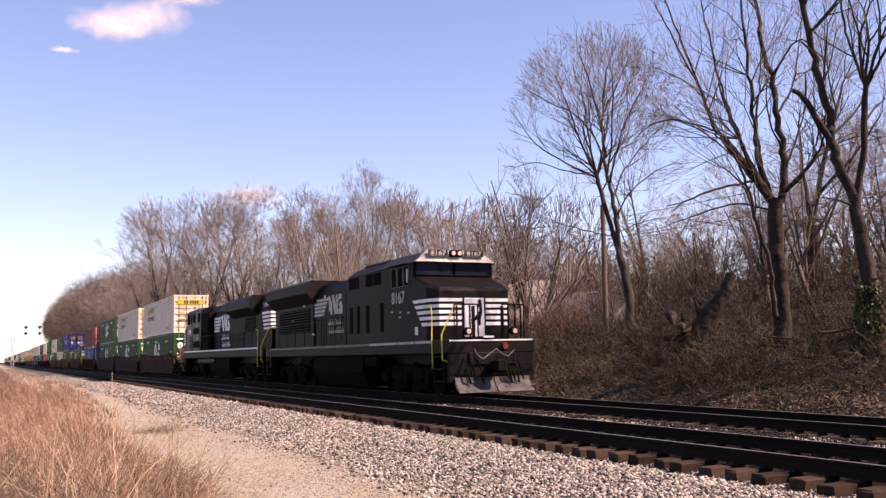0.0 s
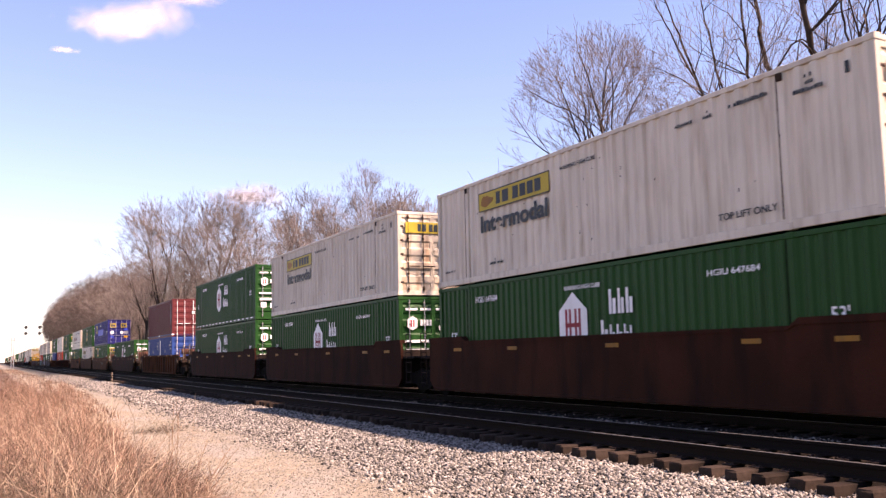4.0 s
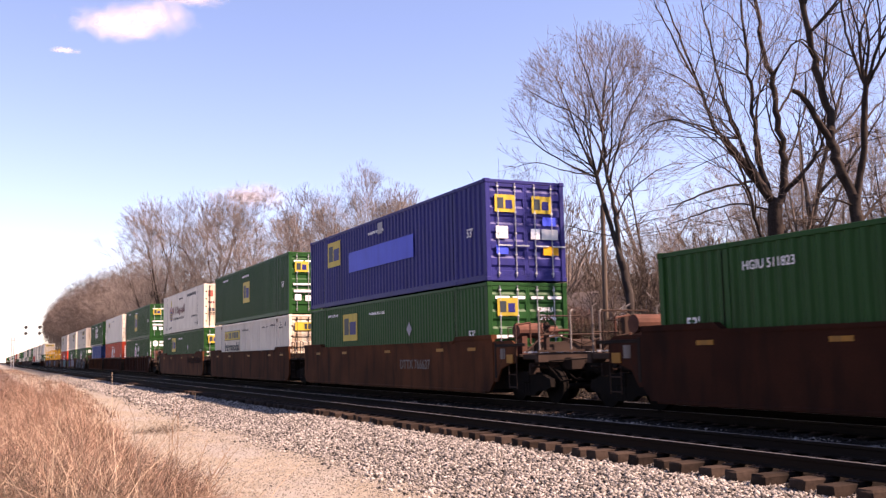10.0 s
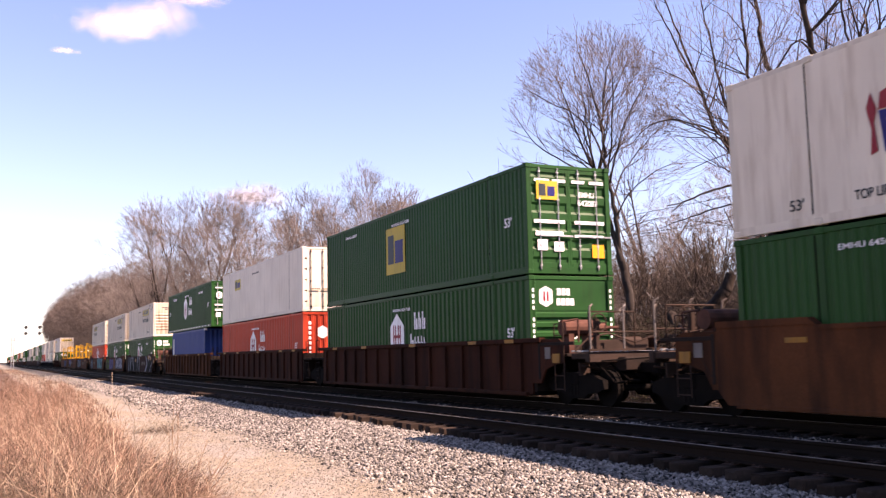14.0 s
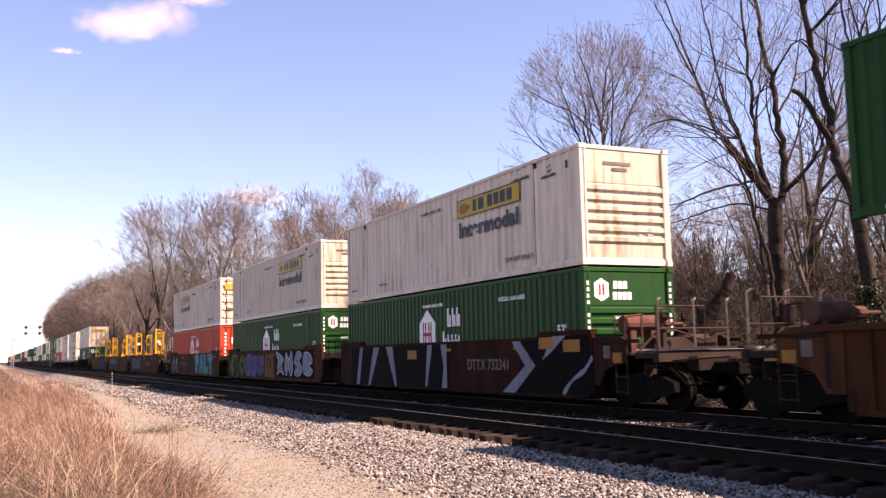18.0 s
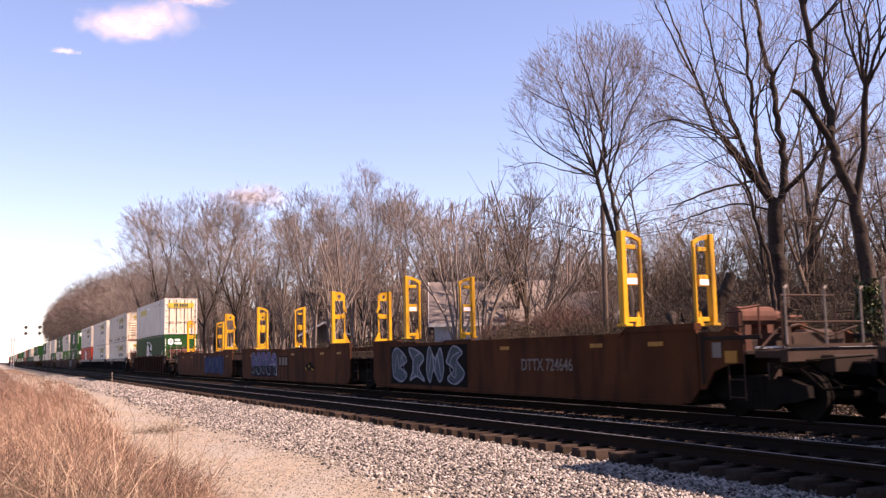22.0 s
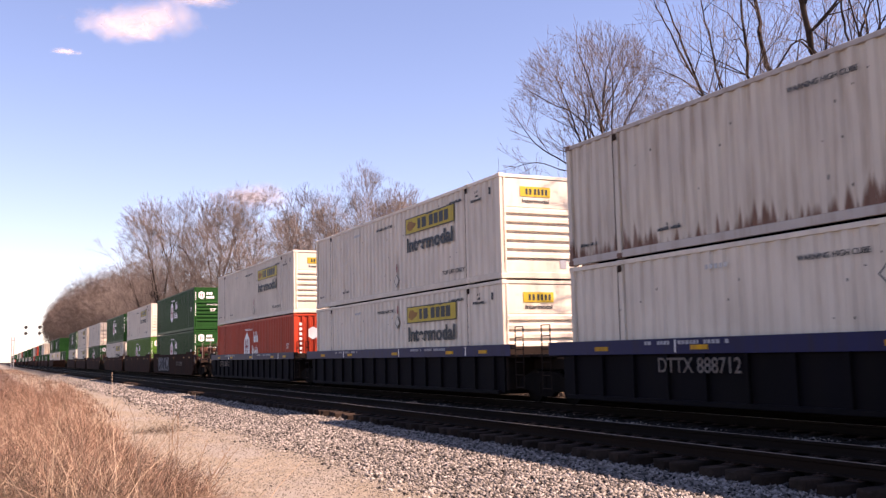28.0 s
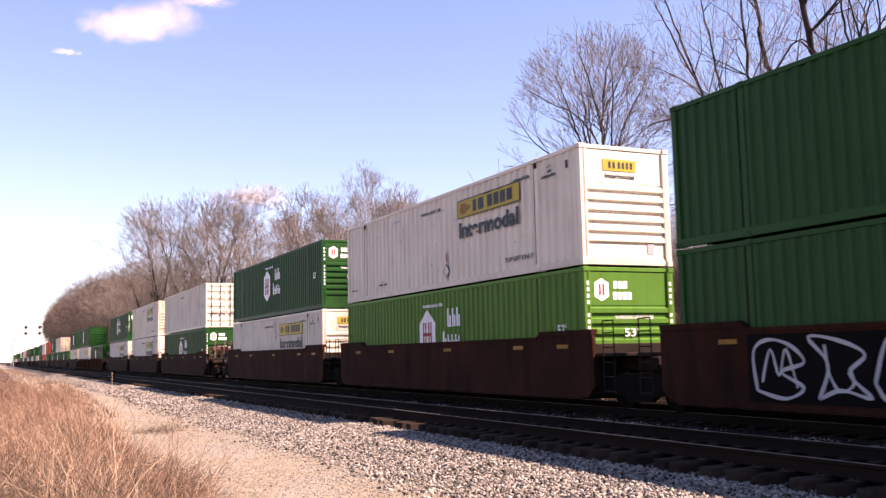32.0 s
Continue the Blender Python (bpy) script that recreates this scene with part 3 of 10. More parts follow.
def track(name, x, label, pieces):
    root = thing(name, label, "railway track", kind="structure")
    for s in (-0.75, 0.75):
        r = part("rail", rail_build(x + s, -60, 900), M["rail"], root, "rusty steel rail with a polished running surface")
        part("running_surface", Build().box(x + s - 0.024, x + s + 0.020, -60, 900, -0.002, 0.0025), M["tread"], r)
    rnd = random.Random(int(x * 10))
    variants = []
    for k in range(6):
        b = Build()
        b.box(-1.30, 1.30, -0.115, 0.115, -0.18, 0.0, 0.012 + 0.006 * (k % 3))
        b.v = [(a + rnd.uniform(-0.012, 0.012), c + rnd.uniform(-0.012, 0.012), d + rnd.uniform(-0.006, 0.004)) for a, c, d in b.v]
        variants.append(b.mesh("tie", M["tie"]))
    plate = Build()
    for s in (-0.75, 0.75):
        plate.box(s - 0.17, s + 0.17, -0.09, 0.09, 0.0, 0.013, 0.004)
        for a in (-0.11, 0.11):
            for c in (-0.05, 0.05):
                plate.box(s + a - 0.016, s + a + 0.016, c - 0.016, c + 0.016, 0.013, 0.035, 0.004)
    plate_mesh = plate.mesh("tie_plate", M["rustiron"])
    rest = Build()
    y = -30.0
    while y < 620:
        jx, jy, jr = rnd.uniform(-0.06, 0.06), rnd.uniform(-0.03, 0.03), rnd.uniform(-0.02, 0.02)
        if pieces[0] <= y <= pieces[1]:
            ob = new("tie", variants[rnd.randrange(6)])
            ob.parent = root
            ob.matrix_basis = Matrix.Translation((x + jx, y + jy, TIE_TOP + rnd.uniform(-0.012, 0.006))) @ pose(0, 0, 0, 0, 0, math.degrees(jr))
            if y < 45:
                pl = new("tie_plate", plate_mesh)
                pl.parent = ob
                pl.matrix_basis = Matrix.Translation((-jx, 0, 0.0))
        elif y < 620:
            rest.box(jx - 1.3, jx + 1.3, y + jy - 0.11, y + jy + 0.11, TIE_TOP - 0.17, TIE_TOP)
        y += 0.495
    beyond = tagged(part("ties_beyond", rest, M["tie"], root, "row of weathered wooden ties"), kind="stuff")
    beyond.location = (x, 0, 0)
    return root


track("track_near", NEAR_TRACK, "empty track of rusty rails on worn wooden ties", (4, 78))
track("track_far", FAR_TRACK, "track of rusty rails that carries the train", (6, 66))


def stones(name, label, count, seed, spots, size, material="stone"):
    """Loose crushed stone strewn over a strip: many small uneven lumps in one mesh."""
    rng = np.random.default_rng(seed)
    base = np.array([(1, 0, 0), (-1, 0, 0), (0, 1, 0), (0, -1, 0), (0, 0, 1), (0, 0, -1)], float)
    tri = np.array([(0, 2, 4), (2, 1, 4), (1, 3, 4), (3, 0, 4), (2, 0, 5), (1, 2, 5), (3, 1, 5), (0, 3, 5)])
    xy = spots(rng, count)
    r = rng.uniform(size[0], size[1], count)
    v = base[None] * rng.uniform(0.6, 1.25, (count, 6, 1)) + rng.normal(0, 0.18, (count, 6, 3))
    v[:, :, 2] *= 0.75
    a = rng.uniform(0, 6.28, count)
    ca, sa = np.cos(a)[:, None], np.sin(a)[:, None]
    tilt = rng.uniform(-0.7, 0.7, count)[:, None]
    x, y, z = v[..., 0], v[..., 1], v[..., 2]
    x, z = x * np.cos(tilt) - z * np.sin(tilt), x * np.sin(tilt) + z * np.cos(tilt)
    x, y = x * ca - y * sa, x * sa + y * ca
    v = np.stack([x, y, z], -1) * r[:, None, None]
    v[..., 0] += xy[:, 0, None]
    v[..., 1] += xy[:, 1, None]
    v[..., 2] += (ground_height(xy[:, 0], xy[:, 1]) + r * 0.25)[:, None]
    f = (tri[None] + 6 * np.arange(count)[:, None, None]).reshape(-1, 3)
    ob = new(name, raw_mesh(name, v.reshape(-1, 3), f, M[material]))
    return tagged(ob, label, "gravel", kind="stuff")


def shoulder(rng, n):
    y = 6.5 + 40 * rng.beta(1.0, 2.1, n)
    return np.stack([5.4 + 2.9 * rng.beta(1.5, 1.0, n) + 0.12 * np.sin(y * 0.9) - np.abs(rng.normal(0, 0.35, n)), y], -1)


def between(rng, n):
    y = 6 + 40 * rng.beta(1.0, 1.6, n)
    x = np.where(rng.random(n) < 0.5, rng.uniform(8.2, 10.8, n), rng.uniform(10.6, 12.6, n))
    return np.stack([x, y], -1)


def farther(rng, n):
    y = 34 + 110 * rng.beta(1.0, 1.9, n)
    return np.stack([5.9 + 2.3 * rng.beta(1.2, 1.0, n) + 0.1 * np.sin(y * 0.7) - np.abs(rng.normal(0, 0.3, n)), y], -1)


def middle(rng, n):
    y = 6 + 44 * rng.beta(1.0, 1.6, n)
    y = np.round(y / 1.9) * 1.9 + rng.normal(0, 0.33, n) + 0.4 * np.sin(y)
    return np.stack([11.4 + rng.normal(0, 0.26, n) + 0.15 * np.sin(y * 0.8), y], -1)


def lane_pebbles(rng, n):
    y = 6.5 + 34 * rng.beta(1.0, 2.4, n)
    return np.stack([1.9 + 4.4 * rng.beta(1.5, 1.0, n), y], -1)


stones("ballast_shoulder", "grey-white crushed stone sloping down from the ties", 46000, 5, shoulder, (0.016, 0.046))
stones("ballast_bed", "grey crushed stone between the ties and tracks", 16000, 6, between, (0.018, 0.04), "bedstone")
stones("middle_ballast", "pale stones in patches between the two tracks", 1400, 8, middle, (0.016, 0.040))
stones("lane_gravel", "scattered small stones on the dirt lane", 30000, 7, lane_pebbles, (0.004, 0.019), "lanestone")
stones("ballast_beyond", "grey-white crushed stone along the track farther off", 16000, 9, farther, (0.035, 0.075))


# ---------------------------------------------------------------- plants
def blades(name, xy, height, width, lean, seed, material, base_z=None, levels=3, droop=0.5, way=None):
    """Stalks and blades: narrow tapering strips that bend over, all in one mesh."""
    rng = np.random.default_rng(seed)
    n = len(xy)
    z0 = ground_height(xy[:, 0], xy[:, 1]) - 0.02 if base_z is None else base_z
    a = rng.uniform(0, 2 * np.pi, n) if way is None else way
    face = rng.uniform(0, 2 * np.pi, n)
    v = np.zeros((n, levels + 1, 2, 3))
    for k in range(levels + 1):
        s = k / levels
        out = lean * height * (s ** 1.7)
        up = height * (s - droop * lean * s * s * 0.5)
        w = width * (1 - 0.85 * s) * 0.5
        cx = xy[:, 0] + np.cos(a) * out + rng.normal(0, 0.02, n) * height * s
        cy = xy[:, 1] + np.sin(a) * out + rng.normal(0, 0.02, n) * height * s
        for j, sg in enumerate((-1, 1)):
            v[:, k, j, 0] = cx + sg * np.cos(face) * w
            v[:, k, j, 1] = cy + sg * np.sin(face) * w
            v[:, k, j, 2] = z0 + up
    q = np.array([(2 * k, 2 * k + 1, 2 * k + 3, 2 * k + 2) for k in range(levels)])
    f = (q[None] + 2 * (levels + 1) * np.arange(n)[:, None, None]).reshape(-1, 4)
    return new(name, raw_mesh(name, v.reshape(-1, 3), f, material))


def grass_edge(y):
    """The dirt lane's border with the tall grass."""
    return 1.87 + 0.060 * (y - 10) + 0.25 * np.sin(y * 0.55) + 0.15 * np.sin(y * 1.7 + 1)


def tufted(rng, tufts, per, y_far, side, tight):
    """Places of blades gathered in tufts, with each tuft's own way of leaning."""
    ty = 5.0 + y_far * rng.beta(0.9, 3.0, tufts)
    tx = grass_edge(ty) - np.abs(rng.normal(0, 1, tufts)) * (side + 0.05 * ty) - rng.uniform(-0.05, 0.2, tufts)
    k = np.repeat(np.arange(tufts), per)
    n = len(k)
    r = tight * np.sqrt(rng.random(n)) * rng.uniform(0.5, 1.6, tufts)[k] * (1 + 0.012 * ty[k])
    a = rng.uniform(0, 6.283, n)
    way = 2.6 + 1.1 * np.sin(tx * 0.9 + ty * 0.37) + rng.normal(0, 0.7, tufts)
    return np.stack([tx[k] + r * np.cos(a), ty[k] + r * np.sin(a)], -1), way[k] + rng.normal(0, 0.75, n), rng.uniform(0.4, 1.3, tufts)[k]


rng = np.random.default_rng(11)
xy, way, big = tufted(rng, 1500, 36, 85, 1.6, 0.16)
keep = (xy[:, 1] > 11.5) | (np.sin(xy[:, 0] * 2.3 + xy[:, 1] * 1.1) + 0.8 * np.sin(xy[:, 1] * 2.7) > 0.1)
xy, way, big = xy[keep], way[keep], big[keep]
n = len(xy)
near_edge = np.clip((grass_edge(xy[:, 1]) - xy[:, 0]) / 1.3, 0, 1)
gh = (0.34 + 0.68 * near_edge) * rng.uniform(0.45, 1.12, n) * big
grass = blades("dry_grass", xy, gh, rng.uniform(0.003, 0.009, n), rng.uniform(0.15, 1.25, n), 12, M["grass"], way=way, droop=0.7, levels=4)
tagged(grass, "tall reddish-tan dry broom grass beside the dirt lane", "grass", kind="stuff")
xy, way, big = tufted(rng, 1000, 22, 50, 1.8, 0.3)
n = len(xy)
straw = blades("pale_straw", xy, rng.uniform(0.35, 1.25, n) * big, rng.uniform(0.003, 0.007, n), rng.uniform(0.6, 2.1, n), 15, M["paleweed"], levels=4, droop=0.8, way=way)
tagged(straw, "pale bent straws among the dry grass", "grass", kind="stuff")
xy, way, big = tufted(rng, 260, 8, 12, 0.5, 0.4)
xy[:, 0] += 0.35 * rng.random(len(xy))
tagged(blades("edge_straw", xy, rng.uniform(0.12, 0.6, len(xy)) * big, rng.uniform(0.003, 0.006, len(xy)), rng.uniform(0.4, 1.8, len(xy)), 16, M["stalk"], levels=4, way=way), "thin scattered dead stalks at the lane's edge", "grass", kind="stuff")
n = 14000
gy_ = 5.2 + 10 * rng.beta(1, 1.8, n)
gx_ = grass_edge(gy_) - np.abs(rng.normal(0, 1.3, n)) - 0.35
low_green = blades("green_grass", np.stack([gx_, gy_], -1), rng.uniform(0.10, 0.42, n), rng.uniform(0.005, 0.011, n), rng.uniform(0.2, 1.1, n), 13, M["greenblade"])
tagged(low_green, "short green grass showing through the dry grass", "grass", kind="stuff")
n = 9000
gy_ = rng.uniform(30, 260, n)
gx_ = 6.0 - 0.4 * rng.exponential(6, n) - np.clip(4.0 - 0.05 * gy_, 0, 4)
tagged(blades("distant_grass", np.stack([gx_, gy_], -1), rng.uniform(0.15, 0.5, n) * np.clip((6 - gx_) / 2.5, 0.05, 1), rng.uniform(0.012, 0.035, n), rng.uniform(0.2, 1.2, n), 14, M["grass"]),
       "dry grass along the lane far off", "grass", kind="stuff")


def weed(x, y, h, seed, lean=(0.0, 0.0), twigs=7):
    """A single dead weed: a thin stalk with side shoots."""
    rnd = random.Random(seed)
    root = thing("dead_weed", "thin brown dead weed standing at the lane's edge", "weed", "dead weeds", at=pose(x, y, float(ground_height(x, y))))
    pts = [Vector((lean[0] * h * (k / 6) ** 1.5, lean[1] * h * (k / 6) ** 1.5, h * k / 6)) for k in range(7)]
    b = Build()
    for k in range(6):
        b.tube(pts[k], pts[k + 1], 0.006 - 0.0006 * k, 0.0055 - 0.0006 * k, 5)
    part("stalk", b, M["stalk"], root)
    for k in range(twigs):
        p = pts[2 + k % 4]
        d = Vector((rnd.uniform(-1, 1), rnd.uniform(-1, 1), rnd.uniform(0.7, 1.6))).normalized() * h * rnd.uniform(0.14, 0.3)
        part("shoot", Build().tube(p, p + d * 0.6, 0.003, 0.0025, 4).tube(p + d * 0.6, p + d + Vector((0, 0, 0.03)), 0.0025, 0.0012, 4), M["stalk"], root)


for args in ((1.86, 11.2, 1.25, 1, (0.02, 0.0)), (1.93, 11.3, 1.15, 2, (0.03, 0.02)), (1.75, 9.6, 0.85, 3, (0.55, 0.2)), (1.95, 10.4, 0.8, 4, (0.6, -0.1)), (1.2, 8.4, 1.0, 5, (0.25, 0.1)), (0.6, 8.6, 1.05, 6, (-0.3, 0.1)),
             (1.5, 9.0, 0.7, 7, (0.8, 0.1)), (0.9, 7.8, 0.9, 8, (0.1, 0.0)), (2.4, 12.8, 0.7, 9, (0.3, 0.1))):
    weed(*args)


def grow(rng, limbs, spec, hull=None):
    """Branch pieces (start, end, radius, radius, level) that fork again and again from the given limbs: lists of points with a first and last radius.
    A hull (across, up, away and its three half sizes) rounds the crown off."""
    out = []

    def outside(p):
        if hull is None:
            return False
        d = ((p.dot(ACROSS) - hull[0]) / hull[3], (p.z - hull[1]) / hull[4], (p.dot(AWAY) - hull[2]) / hull[5])
        return d[0] ** 2 + d[1] ** 2 + d[2] ** 2 > rng.uniform(0.72, 1.12)

    def fork(p, d, length, r, depth):
        steps = 3
        for i in range(steps):
            d = (d + Vector(rng.normal(0, spec["wander"], 3)) + Vector((0, 0, spec["lift"]))).normalized()
            q = p + d * (length / steps)
            r2 = max(r * 0.91, spec["thin"] * 0.7)
            out.append((p, q, r, r2, 1 if r > spec["fine"] else 3))
            p, r = q, r2
            if outside(p):
                return
            if depth > 1 and i < 2 and rng.random() < spec["side"]:
                bend(p, d, length * rng.uniform(0.45, 0.75), r * 0.55, depth - 2, rng.uniform(0.5, 0.95))
        if depth > 0:
            n = 3 if rng.random() < 0.22 else 2
            a = rng.uniform(0, 2 * math.pi)
            for k in range(n):
                bend(p, d, length * rng.uniform(*spec["shrink"]), r * (0.80 if k == 0 else 0.66), depth - 1, rng.uniform(*spec["angle"]), a + 2 * math.pi * k / n)

    def bend(p, d, length, r, depth, ang, azimuth=None):
        side = d.orthogonal().normalized()
        side.rotate(Matrix.Rotation(rng.uniform(0, 2 * math.pi) if azimuth is None else azimuth + rng.uniform(-0.5, 0.5), 3, d))
        fork(p, (d * math.cos(ang) + side * math.sin(ang)).normalized(), length, max(r, spec["thin"]), depth)

    for pts, r0, r1, first in limbs:
        if first <= 1:
            r0, r1 = r0 * spec.get("girth", 1.0), r1 * spec.get("girth", 1.0)
        pts = [Vector(p) for p in pts]
        fine = []
        for k in range(len(pts) - 1):
            p0, p1, p2, p3 = pts[max(k - 1, 0)], pts[k], pts[k + 1], pts[min(k + 2, len(pts) - 1)]
            for s in range(4):
                t = s / 4
                fine.append(0.5 * ((2 * p1) + (p2 - p0) * t + (2 * p0 - 5 * p1 + 4 * p2 - p3) * t * t + (3 * p1 - p0 - 3 * p2 + p3) * t ** 3))
        fine.append(pts[-1])
        m = len(fine) - 1
        total = sum((fine[k + 1] - fine[k]).length for k in range(m))
        for k in range(m):
            ra, rb = r0 + (r1 - r0) * k / m, r0 + (r1 - r0) * (k + 1) / m
            if 0 < k + 1 < m:
                fine[k + 1] = fine[k + 1] + Vector(rng.normal(0, 0.034, 3)) * total * 0.12
            out.append((fine[k], fine[k + 1], ra, rb, 0))
            if (k + 1) / m > first:
                d = (fine[k + 1] - fine[k]).normalized()
                for _ in range(rng.poisson(spec["sprouts"])):
                    bend(fine[k + 1], d, spec["reach"] * rng.uniform(0.7, 1.2) * (1.15 - 0.4 * k / m), min(rb * 0.55, 0.045), spec["depth"] - 1, rng.uniform(0.45, 0.95))
        if first <= 1:
            d = (fine[-1] - fine[-2]).normalized()
            a = rng.uniform(0, 6.28)
            for k in range(3):
                bend(fine[-1], d, spec["reach"] * rng.uniform(0.9, 1.25), r1 * 0.85, spec["depth"], rng.uniform(0.12, 0.5), a + 2.1 * k)
    return out


def branch_mesh(name, pieces, sides, material):
    """Tapering pieces of branch in one mesh."""
    if not pieces:
        return None
    p0 = np.array([tuple(s[0]) for s in pieces])
    p1 = np.array([tuple(s[1]) for s in pieces])
    r0 = np.array([s[2] for s in pieces])
    r1 = np.array([s[3] for s in pieces])
    d = p1 - p0
    d /= np.linalg.norm(d, axis=1, keepdims=True) + 1e-9
    ang = 2 * np.pi * np.arange(sides) / sides

    def rings(way):
        ref = np.where(np.abs(way[:, 1:2]) < 0.9, np.array([[0.0, 1, 0]]), np.array([[1.0, 0, 0]]))
        a = np.cross(way, ref)
        a /= np.linalg.norm(a, axis=1, keepdims=True)
        b = np.cross(way, a)
        return a[:, None] * np.cos(ang)[None, :, None] + b[:, None] * np.sin(ang)[None, :, None]

    d0, d1 = d.copy(), d.copy()
    if sides > 8:
        # pieces of one limb share the ring between them
        same = np.linalg.norm(p1[:-1] - p0[1:], axis=1) < 1e-5
        mid = d[:-1] + d[1:]
        mid /= np.linalg.norm(mid, axis=1, keepdims=True) + 1e-9
        d1[:-1][same], d0[1:][same] = mid[same], mid[same]
    else:
        p1 = p1 + d * (r1 * 0.4)[:, None]
    ring0, ring1 = rings(d0), rings(d1)
    v = np.concatenate([p0[:, None] + ring0 * r0[:, None, None], p1[:, None] + ring1 * r1[:, None, None]], 1)
    if sides > 8:
        # knots and furrows of old bark
        w = np.sin(v[..., 0] * 21 + v[..., 2] * 2.6) * np.sin(v[..., 1] * 19 - v[..., 2] * 2.1) + 0.6 * np.sin(v[..., 2] * 7.3 + v[..., 0] * 9)
        out = np.concatenate([ring0 * r0[:, None, None], ring1 * r1[:, None, None]], 1)
        v = v + out * (0.11 * w)[..., None]
    k = np.arange(sides)
    q = np.stack([k, (k + 1) % sides, sides + (k + 1) % sides, sides + k], -1)
    f = (q[None] + 2 * sides * np.arange(len(pieces))[:, None, None]).reshape(-1, 4)
    me = raw_mesh(name, v.reshape(-1, 3), f, material)
    me.polygons.foreach_set("use_smooth", [True] * len(me.polygons))
    return me


SPEC = {
    "spreading": dict(girth=0.85, wander=0.05, lift=0.05, side=0.5, shrink=(0.66, 0.92), angle=(0.16, 0.5), thin=0.0060, fine=0.013, sprouts=1.12, reach=1.0, depth=5),
    "open": dict(girth=0.74, wander=0.06, lift=0.04, side=0.45, shrink=(0.66, 0.92), angle=(0.18, 0.55), thin=0.0048, fine=0.011, sprouts=0.60, reach=1.1, depth=4),
    "upright": dict(wander=0.06, lift=0.035, side=0.42, shrink=(0.68, 0.92), angle=(0.16, 0.46), thin=0.012, fine=0.022, sprouts=0.8, reach=1.25, depth=5),
    "sumac": dict(wander=0.07, lift=0.06, side=0.25, shrink=(0.65, 0.9), angle=(0.2, 0.5), thin=0.016, fine=0.02, sprouts=0.9, reach=0.95, depth=3),
}


def make_tree(name, label, seed, limbs, spec, group="", bark="bark", twig="twig", at=None, hull=None):
    rng = np.random.default_rng(seed)
    pieces = grow(rng, limbs, SPEC[spec], hull)
    root = thing(name, label, "tree", group, at=at)
    part("trunk", branch_mesh("trunk", [p for p in pieces if p[4] == 0], 11, M[bark]), M[bark], root, "grey-brown trunk and limbs")
    part("crown", branch_mesh("crown", [p for p in pieces if p[4] == 1], 4, M[bark]), M[bark], root, "bare branches")
    tagged(part("canopy", branch_mesh("canopy", [p for p in pieces if p[4] == 3], 3, M[twig]), M[twig], root, "haze of fine bare twigs"), kind="stuff")
    return root, len(pieces)


# image-plane ways: across and along the view, level with the ground
ACROSS, AWAY = Vector((math.cos(YAW), -math.sin(YAW), 0)), Vector((math.sin(YAW), math.cos(YAW), 0))


def limb(points, r0, r1, first=0.3):
    """A limb from (across, up, away) metres."""
    return ([ACROSS * a + AWAY * c + Vector((0, 0, b)) for a, b, c in points], r0, r1, first)


def rooted(x, y, sink=0.15, turn=0.0):
    return pose(x, y, float(ground_height(x, y)) - sink, 0, 0, turn)


